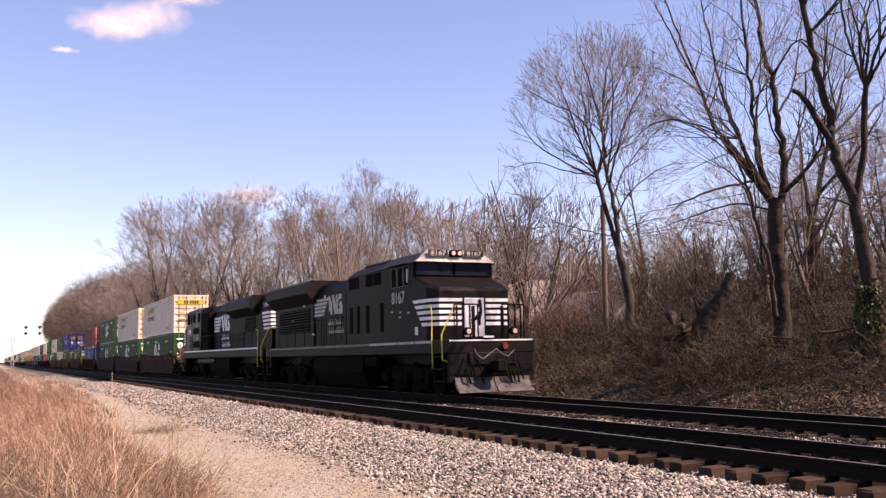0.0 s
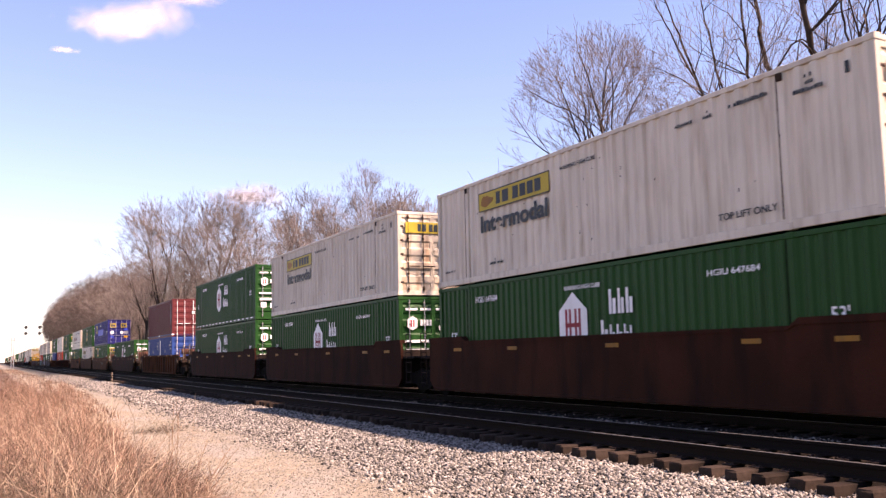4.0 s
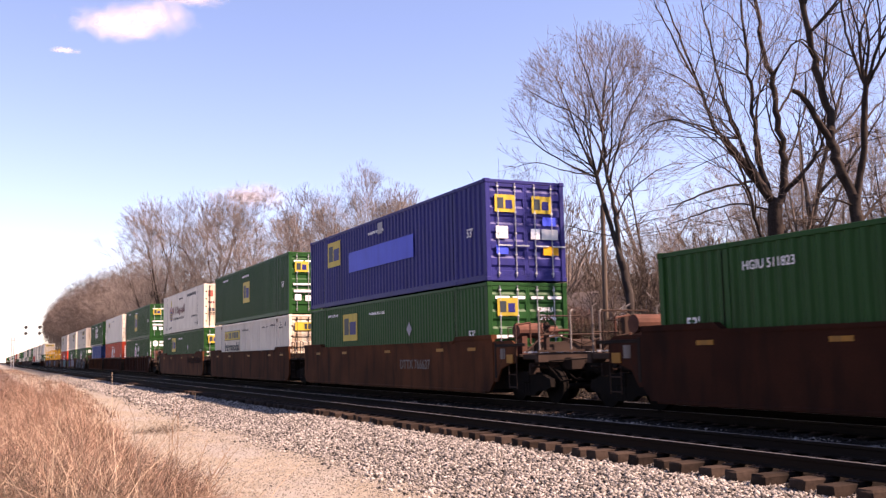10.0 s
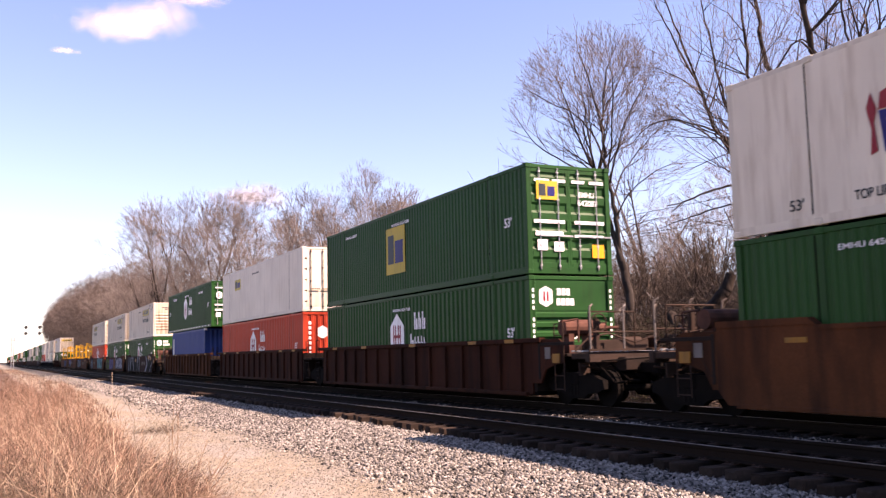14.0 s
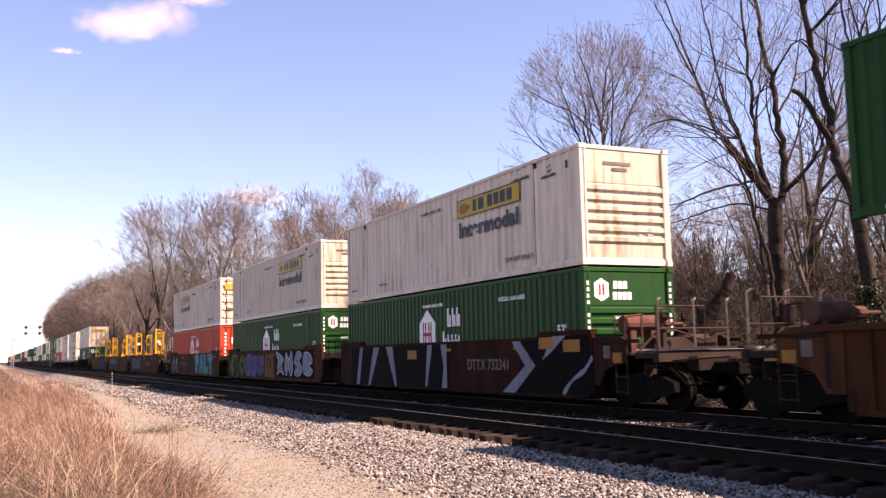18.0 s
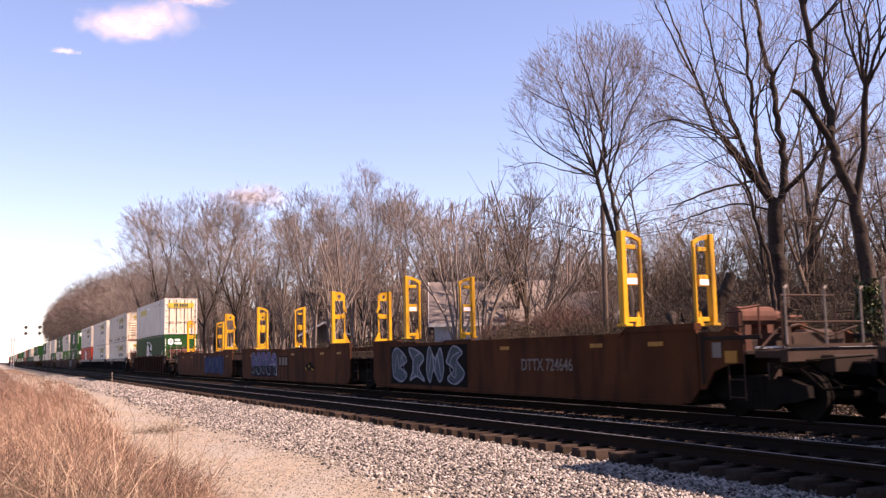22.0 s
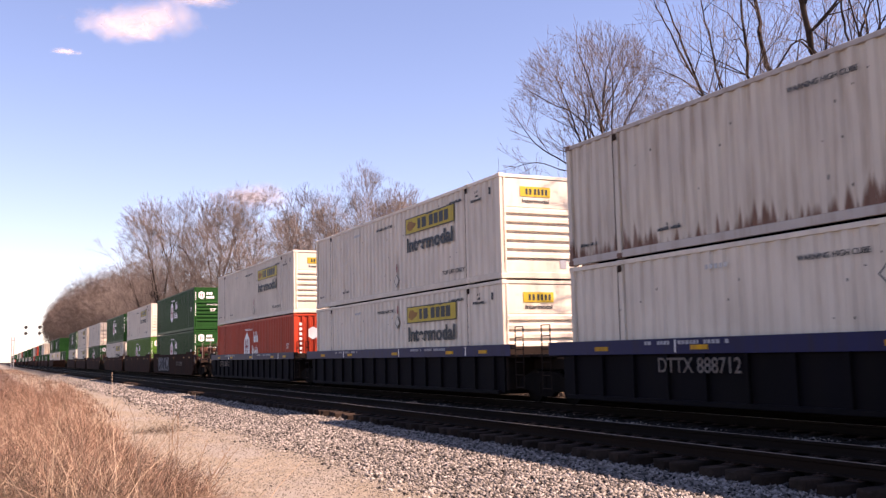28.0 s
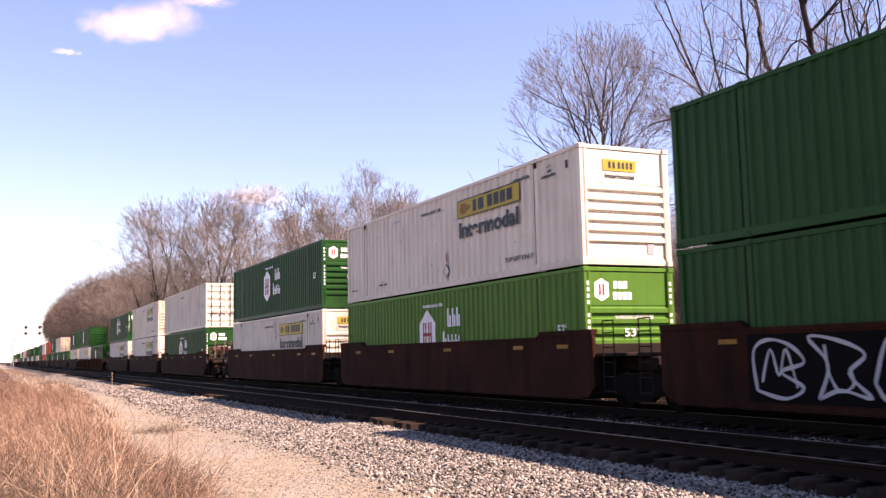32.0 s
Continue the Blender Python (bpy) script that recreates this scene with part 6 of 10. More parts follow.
def cross_rail(z0, z1):
    return Build().box(-BOX_W / 2 + 0.07, BOX_W / 2 - 0.07, 0.03, 0.12, z0, z1, 0.01)


def post_build():
    return Build().box(-0.075, 0.075, -0.075, 0.075, 0.0, BOX_H, 0.012)


def casting_build():
    b = Build().box(-0.085, 0.085, -0.09, 0.09, -0.06, 0.06, 0.012)
    b.box(-0.092, -0.083, -0.03, 0.03, -0.03, 0.03)
    return b


def roof_build(length):
    b = Build()
    n = int(length / 0.5)
    rows = []
    for i in range(n):
        o = 0.12 + (length - 0.24) * i / n
        p = (length - 0.24) / n
        rows += [(o, 0.0), (o + p * 0.4, 0.0), (o + p * 0.5, 0.018), (o + p * 0.9, 0.018)]
    rows.append((length - 0.12, 0.0))
    for y, dz in rows:
        b.v.extend([(-BOX_W / 2 + 0.06, y, BOX_H - 0.04 + dz), (BOX_W / 2 - 0.06, y, BOX_H - 0.04 + dz)])
    b.f.extend([(2 * i, 2 * i + 1, 2 * i + 3, 2 * i + 2) for i in range(len(rows) - 1)])
    b.box(-BOX_W / 2 + 0.06, BOX_W / 2 - 0.06, 0.12, length - 0.12, BOX_H - 0.09, BOX_H - 0.055)
    return b


def under_build(length):
    b = Build().box(-BOX_W / 2 + 0.06, BOX_W / 2 - 0.06, 0.1, length - 0.1, 0.12, 0.165)
    y = 0.4
    while y < length - 0.2:
        b.box(-BOX_W / 2 + 0.07, BOX_W / 2 - 0.07, y, y + 0.06, 0.02, 0.12)
        y += 0.6
    return b


def plate(parent, name, y0, y1, z0, z1, material, label="", lift=0.0, outline=None):
    """A thin sheet on the near side. Its outline is in shares of the rectangle, from the rear bottom corner."""
    out = outline or [(0, 0), (1, 0), (1, 1), (0, 1)]
    x = -BOX_W / 2 - 0.004 - lift
    b = Build().prism([(y1 + (y0 - y1) * a, z0 + (z1 - z0) * c) for a, c in out], "x", x - 0.003, x)
    return part(name, b, material, parent, label)


def end_plate(parent, name, x0, x1, z0, z1, material, label="", y=-0.062, outline=None):
    out = outline or [(0, 0), (1, 0), (1, 1), (0, 1)]
    b = Build().prism([(x0 + (x1 - x0) * a, z0 + (z1 - z0) * c) for a, c in out], "y", y - 0.003, y)
    return part(name, b, material, parent, label)


HEXAGON = [(0.5, 0), (1, 0.2), (1, 0.8), (0.5, 1), (0, 0.8), (0, 0.2)]
ROOFED = [(0, 0), (1, 0), (1, 0.72), (0.5, 1), (0, 0.72)]


def hub_mark(box, back, front, base):
    """A white emblem with dark red bars, and two white bars beside it for the maker's name."""
    m = plate(box, "emblem", back[0], back[1], base[0], base[1], M["letter"], "white six-sided emblem with red bars", outline=base[2])
    w, h = back[1] - back[0], base[1] - base[0]
    for a in (0.22, 0.36, 0.56, 0.70):
        plate(m, "emblem_bar", back[0] + w * a, back[0] + w * (a + 0.075), base[0] + h * 0.22, base[0] + h * 0.74, M["crimson"], lift=0.005)
    plate(m, "emblem_bar", back[0] + w * 0.22, back[0] + w * 0.775, base[0] + h * 0.46, base[0] + h * 0.525, M["crimson"], lift=0.009)
    z = base[0] + h * 0.16
    wide = front[1] - front[0]
    blocks = [(0.30, 0.52, 0.62, 0.66), (0.55, 0.74, 0.62, 0.56), (0.77, 0.97, 0.62, 0.66), (0.05, 0.27, 0.02, 0.56), (0.30, 0.46, 0.06, 0.42), (0.49, 0.66, 0.06, 0.42), (0.69, 0.82, 0.06, 0.42), (0.85, 1.0, -0.06, 0.42)]
    for a, c, d, e in blocks:
        y1 = front[1] - wide * a
        y0 = front[1] - wide * c
        z0 = z + (0.02 if d < 0.5 else 0.46) * h * 1.0 + min(0, d) * h * 0.4
        tall = (0.34 if e < 0.5 else 0.42) * h * 0.85
        frame_letter(box, y0, y1, z0, z0 + tall)


def frame_letter(box, y0, y1, z0, z1):
    """One block of a brand mark: a plain upright bar with a short foot."""
    x = -BOX_W / 2 - 0.004
    t = (y1 - y0) * 0.34
    part("brand_block", Build().box(x - 0.003, x, y1 - t, y1, z0, z1), M["letter"], box)
    part("brand_block", Build().box(x - 0.003, x, y0 + t * 0.4, y1 - t * 1.35, z0, z0 + (z1 - z0) * 0.62), M["letter"], box)


def banner_mark(box, y0, y1, z0=1.94):
    """A yellow banner with a dark bar for the maker's name, above the word of its trade."""
    p = plate(box, "banner", y0, y1, z0, z0 + 0.54, M["banner"], "yellow banner with dark bars")
    w = y1 - y0
    fr = Build()
    x = -BOX_W / 2 - 0.008
    for a, c, d, e in ((y0, y1, z0, z0 + 0.03), (y0, y1, z0 + 0.51, z0 + 0.54), (y0, y0 + 0.03, z0 + 0.03, z0 + 0.51), (y1 - 0.03, y1, z0 + 0.03, z0 + 0.51)):
        fr.box(x - 0.003, x, a, c, d, e)
    part("banner_edge", fr, M["ink"], p)
    for a, c in ((0.27, 0.33), (0.36, 0.45), (0.51, 0.59), (0.61, 0.69), (0.71, 0.79), (0.81, 0.89)):
        part("brand_bar", Build().box(x - 0.003, x, y0 + w * (1 - c), y0 + w * (1 - a), z0 + 0.11, z0 + 0.44), M["ink"], p)
    part("brand_shape", Build().prism([(y1 - w * a, z0 + b) for a, b in ((0.035, 0.20), (0.05, 0.36), (0.08, 0.44), (0.11, 0.40), (0.13, 0.43), (0.17, 0.36), (0.235, 0.32), (0.215, 0.22), (0.17, 0.17), (0.12, 0.10), (0.07, 0.13))], "x", x - 0.003, x), M["amber"], p)
    lettering(box, "Intermodal", 0.47, w * 0.94, (-BOX_W / 2 - 0.016, (y0 + y1) / 2, z0 - 0.36), M["ink"], bold=0.03)


def square_mark(box, y0, y1, z0, z1):
    """A yellow square with dark and blue bars."""
    p = plate(box, "square_emblem", y0, y1, z0, z1, M["banner"], "yellow square emblem with dark bars")
    w, h = y1 - y0, z1 - z0
    for a, c, d, e, mm in ((0.10, 0.42, 0.22, 0.84, "ink"), (0.48, 0.90, 0.22, 0.70, "navy")):
        plate(p, "emblem_bar", y1 - w * c, y1 - w * a, z0 + h * d, z0 + h * e, M[mm], lift=0.005)


def small_writing(box, length, ink, text53="53'"):
    m = M[ink]
    x = -BOX_W / 2 - 0.005
    if text53:
        lettering(box, text53, 0.26, 0.38, (x, 1.0, 1.45), m)
    if length > 14:
        lettering(box, "WARNING HIGH CUBE", 0.10, 1.5, (x, length * 0.52, 2.42), m)


def stencil_build():
    """Rows of small illegible stencilled words along the upper edge of a side."""
    b = Build()
    x = -BOX_W / 2 - 0.008
    rng_ = random.Random(12)
    for y0, y1, z, h in ((2.30, 3.25, 2.46, 0.085), (3.75, 4.05, 2.42, 0.07), (4.30, 4.80, 2.42, 0.07), (1.05, 1.75, 2.30, 0.075), (1.25, 1.50, 2.42, 0.07), (1.28, 1.46, 2.54, 0.07), (12.1, 12.8, 0.42, 0.07), (15.0, 15.6, 0.40, 0.07)):
        y = y0
        while y < y1:
            w = rng_.uniform(0.035, 0.06)
            if rng_.random() < 0.86:
                b.box(x - 0.002, x, y, y + w, z, z + h * rng_.choice((1.0, 1.0, 0.75)))
            y += w + 0.018
    b.box(x - 0.012, x, 0.50, 0.58, 2.38, 2.58, 0.004)
    for _ in range(22):
        y, z, h = rng_.uniform(0.4, 15.8), rng_.uniform(0.4, 2.6), rng_.uniform(0.02, 0.09)
        b.box(x - 0.002, x, y, y + 0.028, z, z + h)
    return b


def seam_build(block):
    x = -BOX_W / 2 - 0.004
    b = Build().box(x - 0.004, x, 0.082, 0.106, 0.20, BOX_H - 0.12)
    return b.box(x - 0.03, x, -0.07, 0.07, BOX_H - 0.27, BOX_H - 0.12, 0.02) if block else b


def end_wall(box, length, style, col, brand, number):
    """The end that leads: doors with lock rods, a ribbed nose or a folded nose."""
    m = M[col]
    if style in ("door", "plain_door"):
        rod = "letter" if col in ("blue", "maroon") else "rustiron" if brand == "jb" or col in ("white", "bright", "greywhite") else "steel"
        make = door_leaf if style == "door" else plain_door_leaf
        for s in (-1, 1):
            dm = M["doorwhite"] if brand in ("jb", "cre") else m
            d = part("door", shared(("door", style), make, dm), dm, box)
            d.location = (s * 0.60, 0.06, 0)
            for a in (-0.30, 0.26):
                r = part("lock_rod", shared("lock_rod", lock_rod, M[rod]), M[rod], d, "steel lock rod")
                r.location = (a, -0.055, 0)
            if rod == "rustiron":
                for k in range(5):
                    part("hinge", shared(("hinge", s), lambda s=s: Build().box(*sorted((s * 0.48, s * 0.60)), -0.070, -0.03, -0.03, 0.03, 0.01), M["rustiron"]), M["rustiron"], d, "rusty hinge").location = (0, 0, 0.45 + 0.48 * k)
        if col in ("green", "lime") or brand == "hub":
            # white plates paint the sun's glints on the doors' pressed ribs
            for x0, x1, z0, z1 in ((-1.05, -0.6, 2.42, 2.50), (-0.5, -0.1, 2.42, 2.50), (0.1, 0.5, 2.42, 2.50), (0.65, 1.1, 2.42, 2.50), (-1.08, -0.15, 1.33, 1.42), (0.15, 1.08, 1.33, 1.42), (-1.05, -0.2, 1.0, 1.12), (0.15, 1.05, 0.98, 1.05),
                                   (-1.0, -0.7, 0.62, 0.9), (-0.5, -0.2, 0.60, 0.85)):
                end_plate(box, "reflective_strip", x0, x1, z0, z1, M["letter"], y=0.0)
            end_plate(box, "orange_placard", 0.68, 1.05, 0.45, 0.80, M["orange"], "orange square placard", y=0.0)
        if brand == "hub":
            e = end_plate(box, "emblem", -0.98, -0.62, 1.75, 2.22, M["letter"], "white six-sided emblem", y=-0.005, outline=HEXAGON)
            for a in (0.3, 0.56):
                end_plate(e, "emblem_bar", -0.98 + 0.36 * a, -0.98 + 0.36 * (a + 0.14), 1.86, 2.10, M["crimson"], y=-0.010)
            for k in range(4):
                end_plate(box, "brand_block", -0.50 + 0.11 * k, -0.42 + 0.11 * k, 1.90, 2.10, M["letter"], y=-0.005)
        elif brand == "jb":
            e = end_plate(box, "banner", -1.0, 1.0, 2.15, 2.52, M["banner"], "yellow banner with dark bars", y=-0.005)
            for a, c in ((-0.55, 0.12), (-0.38, 0.15), (-0.12, 0.14), (0.06, 0.14), (0.24, 0.14), (0.42, 0.13)):
                end_plate(e, "brand_bar", a, a + c, 2.21, 2.46, M["ink"], y=-0.010)
            end_plate(box, "orange_placard", 0.62, 0.90, 0.75, 1.10, M["orange"], y=-0.005)
        elif brand == "emp":
            for s in ((-1.0, -0.35), (0.2, 0.85))[:2 if col == "navy" else 1]:
                e = end_plate(box, "square_emblem", s[0], s[1], 1.95, 2.45, M["banner"], "yellow emblem with dark bars", y=-0.005)
                end_plate(e, "emblem_bar", s[0] + 0.08, s[0] + 0.28, 2.05, 2.36, M["ink"], y=-0.010)
                end_plate(e, "emblem_bar", s[0] + 0.34, s[0] + 0.56, 2.05, 2.30, M["navy"], y=-0.010)
            if col == "navy":
                for x0, x1, z0, z1, mm in ((-0.98, -0.6, 1.2, 1.55, "letter"), (0.15, 0.45, 1.2, 1.5, "letter"), (0.55, 1.0, 1.6, 1.85, "panelblue"), (0.55, 1.05, 0.75, 1.0, "yellow"), (0.5, 1.05, 1.2, 1.5, "steel"),
                                           (-0.98, -0.6, 0.75, 1.0, "panelblue")):
                    end_plate(box, "placard", x0, x1, z0, z1, M[mm], y=-0.005)
        elif brand == "cre":
            end_plate(box, "placard", -1.0, -0.70, 2.05, 2.45, M["fadedred"], "faded red placard", y=0.03)
            end_plate(box, "placard", 0.62, 0.92, 1.75, 2.35, M["gtan"], "faded brown crest", y=0.03, outline=HEXAGON)
            for k in range(5):
                end_plate(box, "brand_bar", -1.0 + 0.15 * k, -0.90 + 0.15 * k, 1.62, 1.74, M["oldred"], y=0.03)
            for k in range(9):
                end_plate(box, "brand_bar", -0.98 + 0.22 * k, -0.81 + 0.22 * k, 1.10, 1.30, M["gslate"], y=0.03)
        if number:
            k = 0.78 if brand == "emp" else 1.0
            lettering(box, number[0], 0.18 * k, 0.62 * k, (0.55, -0.006, 2.12), M["letter" if col not in ("white", "bright", "rustwhite") else "ink"], FRONT_FACE)
            lettering(box, number[1], 0.20 * k, 0.80 * k, (0.58, -0.006, 1.84 + 0.06 * (brand == "emp")), M["letter" if col not in ("white", "bright", "rustwhite") else "ink"], FRONT_FACE)
    elif style == "ribbed":
        def make():
            b = louvres(BOX_W - 0.36, 0.50, 1.98, 6, 0.05)
            b.box(-BOX_W / 2 + 0.18, BOX_W / 2 - 0.18, -0.01, 0.03, 1.98, BOX_H - 0.12, 0.005)
            b.box(-BOX_W / 2 + 0.18, BOX_W / 2 - 0.18, -0.01, 0.03, 0.17, 0.50, 0.005)
            return moved(b, 0, 0.06)
        nm = M["doorwhite"] if col in ("white", "rustwhite") else m
        part("nose_panel", shared("nose_panel", make, nm), nm, box)
        fr = shared("nose_frame", lambda: Build().box(-BOX_W / 2 + 0.07, -BOX_W / 2 + 0.19, 0.0, 0.09, 0.16, BOX_H - 0.1, 0.02), m)
        part("nose_frame", fr, m, box)
        part("nose_frame", fr, m, box).location = (BOX_W - 0.26, 0, 0)
        if brand == "jb" and col == "white":
            for x0, x1, z0, z1, mm in ((-0.6, 0.2, 2.42, 2.50, "gdim"), (-0.35, 0.1, 2.28, 2.36, "gdim"), (0.62, 0.78, 0.62, 0.86, "steel"), (0.36, 0.46, 0.66, 0.78, "steel")):
                end_plate(box, "faded_mark", x0, x1, z0, z1, M[mm], y=0.04)
        elif brand == "jb":
            e = end_plate(box, "banner", -0.62, 0.35, 2.28, 2.56, M["banner"], "small yellow banner", y=0.04)
            for a in (-0.45, -0.33, -0.18, -0.06, 0.06, 0.18):
                end_plate(e, "brand_bar", a, a + 0.07, 2.34, 2.50, M["ink"], y=0.035)
            lettering(box, "Intermodal", 0.12, 0.85, (-0.13, 0.040, 2.16), M["ink"], FRONT_FACE)
            end_plate(box, "orange_placard", 0.60, 0.80, 0.30, 0.55, M["steel"], "small grey vent", y=0.04)
        elif brand == "hub":
            e = end_plate(box, "emblem", -0.98, -0.58, 2.08, 2.62, M["letter"], "white six-sided emblem with red bars", y=0.045, outline=HEXAGON)
            for a in (0.3, 0.56):
                end_plate(e, "emblem_bar", -0.98 + 0.4 * a, -0.98 + 0.4 * (a + 0.14), 2.22, 2.48, M["crimson"], y=0.040)
            for k in range(3):
                end_plate(box, "brand_block", -0.44 + 0.14 * k, -0.33 + 0.14 * k, 2.38, 2.56, M["letter"], y=0.045)
            for k in range(4):
                end_plate(box, "brand_block", -0.46 + 0.14 * k, -0.35 + 0.14 * k, 2.12, 2.30, M["letter"], y=0.045)
            for x in (-1.24, 1.14):
                for k in range(11):
                    if k != 4:
                        end_plate(box, "number_bar", x + 0.02, x + 0.08, 2.46 - 0.15 * k, 2.55 - 0.15 * k, M["letter"], y=-0.002)
            lettering(box, "WARNING HIGH CUBE", 0.09, 1.1, (0.1, 0.004, 1.70), M["letter"], FRONT_FACE)
            lettering(box, "53'", 0.2, 0.4, (0.0, -0.002, 1.35), M["letter"], FRONT_FACE)
    else:
        sheet = shared(("fold", "end"), lambda: moved(swapped(corrugated(BOX_W - 0.2, BOX_H - 0.28, 0.30, 0.045)), -BOX_W / 2 + 0.10, 0.03, 0.16), m)
        part("nose_panel", sheet, m, box)
        if brand == "hub":
            e = end_plate(box, "emblem", -0.60, -0.15, 1.72, 2.30, M["letter"], "white six-sided emblem", y=0.028, outline=HEXAGON)
            for k in range(6):
                end_plate(box, "brand_block", 0.02 + 0.17 * k, 0.13 + 0.17 * k, 1.90, 2.08, M["letter"], y=0.028)
            for k in range(7):
                end_plate(box, "number_bar", -1.02, -0.90, 2.35 - 0.22 * k, 2.48 - 0.22 * k, M["letter"], y=0.028)


NAMES = {"white": "white", "rustwhite": "rust-streaked white", "bright": "clean white", "green": "dark green", "lime": "light green", "red": "orange-red", "maroon": "maroon", "blue": "blue", "navy": "violet-blue", "greywhite": "dull white"}


def container(u, z, col, brand="", end="ribbed", length=16.154, style=None, number=None, where="on a well car", fine=True):
    """A freight container; its origin is at the middle of its leading end's foot."""
    style = style or ("wide" if brand == "jb" else "steel")
    size = "53-foot" if length > 14 else "40-foot" if length > 8 else "20-foot"
    what = {"door": "steel lock rods", "plain_door": "smooth doors", "ribbed": "ribbed nose", "fold": "folded nose"}[end]
    root = thing("container", f"{NAMES[col]} {size} container with {what}, {where}", "container", "containers on the train")
    m = M[col]
    s1 = part("side_panel", shared(("side", length, style), lambda: moved(side_sheet(length, style), -BOX_W / 2), m), m, root)
    s2 = part("side_panel", shared(("side2", length, style), lambda: mirrored(moved(side_sheet(length, style), -BOX_W / 2)), m), m, root)
    for nm, z0, z1 in (("top_rail", BOX_H - 0.11, BOX_H - 0.012), ("bottom_rail", 0.012, 0.18)):
        rm = M["greywhite"] if col == "rustwhite" else m
        r = part(nm, shared((nm, length), lambda: long_rail(length, z0, z1), rm), rm, root)
        part(nm, r.data, rm, root).matrix_basis = pose(0, length, 0, 0, 0, 180)
        e = part(nm, shared((nm, "end"), lambda: cross_rail(z0, z1), m), m, root)
    part("roof", shared(("roof", length), lambda: roof_build(length), m), m, root)
    part("underframe", shared(("under", length), lambda: under_build(length), M["soot"]), M["soot"], root)
    rear = part("rear_panel", shared(("fold", "end"), lambda: moved(swapped(corrugated(BOX_W - 0.2, BOX_H - 0.28, 0.30, 0.045)), -BOX_W / 2 + 0.10, 0.03, 0.16), m), m, root)
    rear.matrix_basis = pose(0, length, 0, 0, 0, 180)
    ends = [0.075, length - 0.075] + ([1.98, length - 1.98] if length > 14 else [])
    post = shared("post", post_build, m)
    cast_m = M["letter"] if col == "blue" and fine else m
    cast = shared("casting", casting_build, cast_m)
    for y in ends:
        for s in (-1, 1):
            if s > 0 and 1 < y < length - 1:
                continue
            p = part("post", post, m, root)
            p.location = (s * (BOX_W / 2 - 0.074), y, 0)
            if fine:
                for zz in (0.062, BOX_H - 0.062):
                    c = part("corner_casting", cast, cast_m, p)
                    c.location = (-0.006 if s < 0 else 0.006, 0, zz)
    end_wall(root, length, end, col, brand if fine else "", number if fine else None)
    if not fine:
        plate(root, "emblem", *((8.42, 9.6, 0.78, 2.32) if brand == "hub" else (2.8, 6.48, 1.94, 2.48)), M["letter" if brand == "hub" else "banner"])
    elif brand == "hub":
        hub_mark(root, (8.20, 9.38), (6.40, 7.73), (0.78, 2.32, ROOFED if z < 1 else HEXAGON))
    elif brand == "jb" and style != "smooth":
        banner_mark(root, *((9.62, 13.40) if end == "door" else (2.80, 6.48)))
        if fine:
            lettering(root, "TOP LIFT ONLY", 0.13, 1.5, (-BOX_W / 2 - 0.005, 2.95, 0.45), M["ink"])
    elif brand == "jb":
        plate(root, "banner", 9.75, 13.2, 1.98, 2.45, M["banner"], "faded yellow banner", lift=0.006)
    if fine and length > 14:
        if brand == "jb":
            part("stencil_writing", shared("stencil", stencil_build, M["ink"]), M["ink"], root, "small dark stencilled writing")
        sm = M["rustiron"] if brand == "jb" else M["soot"]
        for y in (1.98, length - 1.98):
            seal = part("seam", shared(("seam", brand == "jb"), lambda: seam_build(brand == "jb"), sm), sm, root, "dark seam beside the lifting post")
            seal.location = (0, y, 0)
    if fine and length > 14:
        small_writing(root, length, "ink" if col in ("white", "bright", "rustwhite") else "letter", None if brand == "jb" or style == "smooth" else "53'")
        if number:
            lettering(root, " ".join(number), *((0.10, 1.2, (-BOX_W / 2 - 0.005, 13.2, 2.52)) if brand == "emp" else (0.12, 1.4, (-BOX_W / 2 - 0.005, 3.4, 2.36))), M["ink" if col in ("white", "bright", "rustwhite") else "letter"])
    return rolling(root, u, z)


# ---- well cars
def truck(parent, y):
    """A two-axle truck under a car end."""
    m = M["iron"]

    def frame_make():
        b = Build()
        for s in (-1, 1):
            x0, x1 = sorted((s * 0.98, s * 1.12))
            b.prism([(-1.20, 0.42), (-1.15, 0.62), (-0.55, 0.78), (0.55, 0.78), (1.15, 0.62), (1.20, 0.42), (0.95, 0.34), (0.55, 0.30), (0.35, 0.18), (-0.35, 0.18), (-0.55, 0.30), (-0.95, 0.34)], "x", x0, x1)
            for k in (-0.14, 0.0, 0.14):
                b.tube((s * 1.08, k, 0.24), (s * 1.08, k, 0.58), 0.055, n=8)
        b.box(-1.15, 1.15, -0.20, 0.20, 0.50, 0.80, 0.03)
        return b
    t = part("truck", shared("truck", frame_make, m), m, parent, "grimy cast steel truck")
    t.location = (0, y, 0)
    def wheel_make():
        b = Build().tube((-0.065, 0, 0), (0.065, 0, 0), 0.42, n=24)
        b.tube((-0.09, 0, 0), (0.09, 0, 0), 0.13, n=12)
        b.tube((0.04, 0, 0), (0.068, 0, 0), 0.445, n=24)
        return b
    for a in (-0.88, 0.88):
        for s in (-1, 1):
            w = part("wheel", shared(("wheel", s), wheel_make if s < 0 else (lambda: mirrored(wheel_make())), M["iron"]), M["iron"], t, "steel wheel")
            w.location = (s * 0.75, a, 0.42)
        ax = part("axle", shared("axle", lambda: Build().tube((-1.05, 0, 0.42), (1.05, 0, 0.42), 0.075, n=10), m), m, t)
        ax.location = (0, a, 0)
    return t


WELL_HALF = 8.30


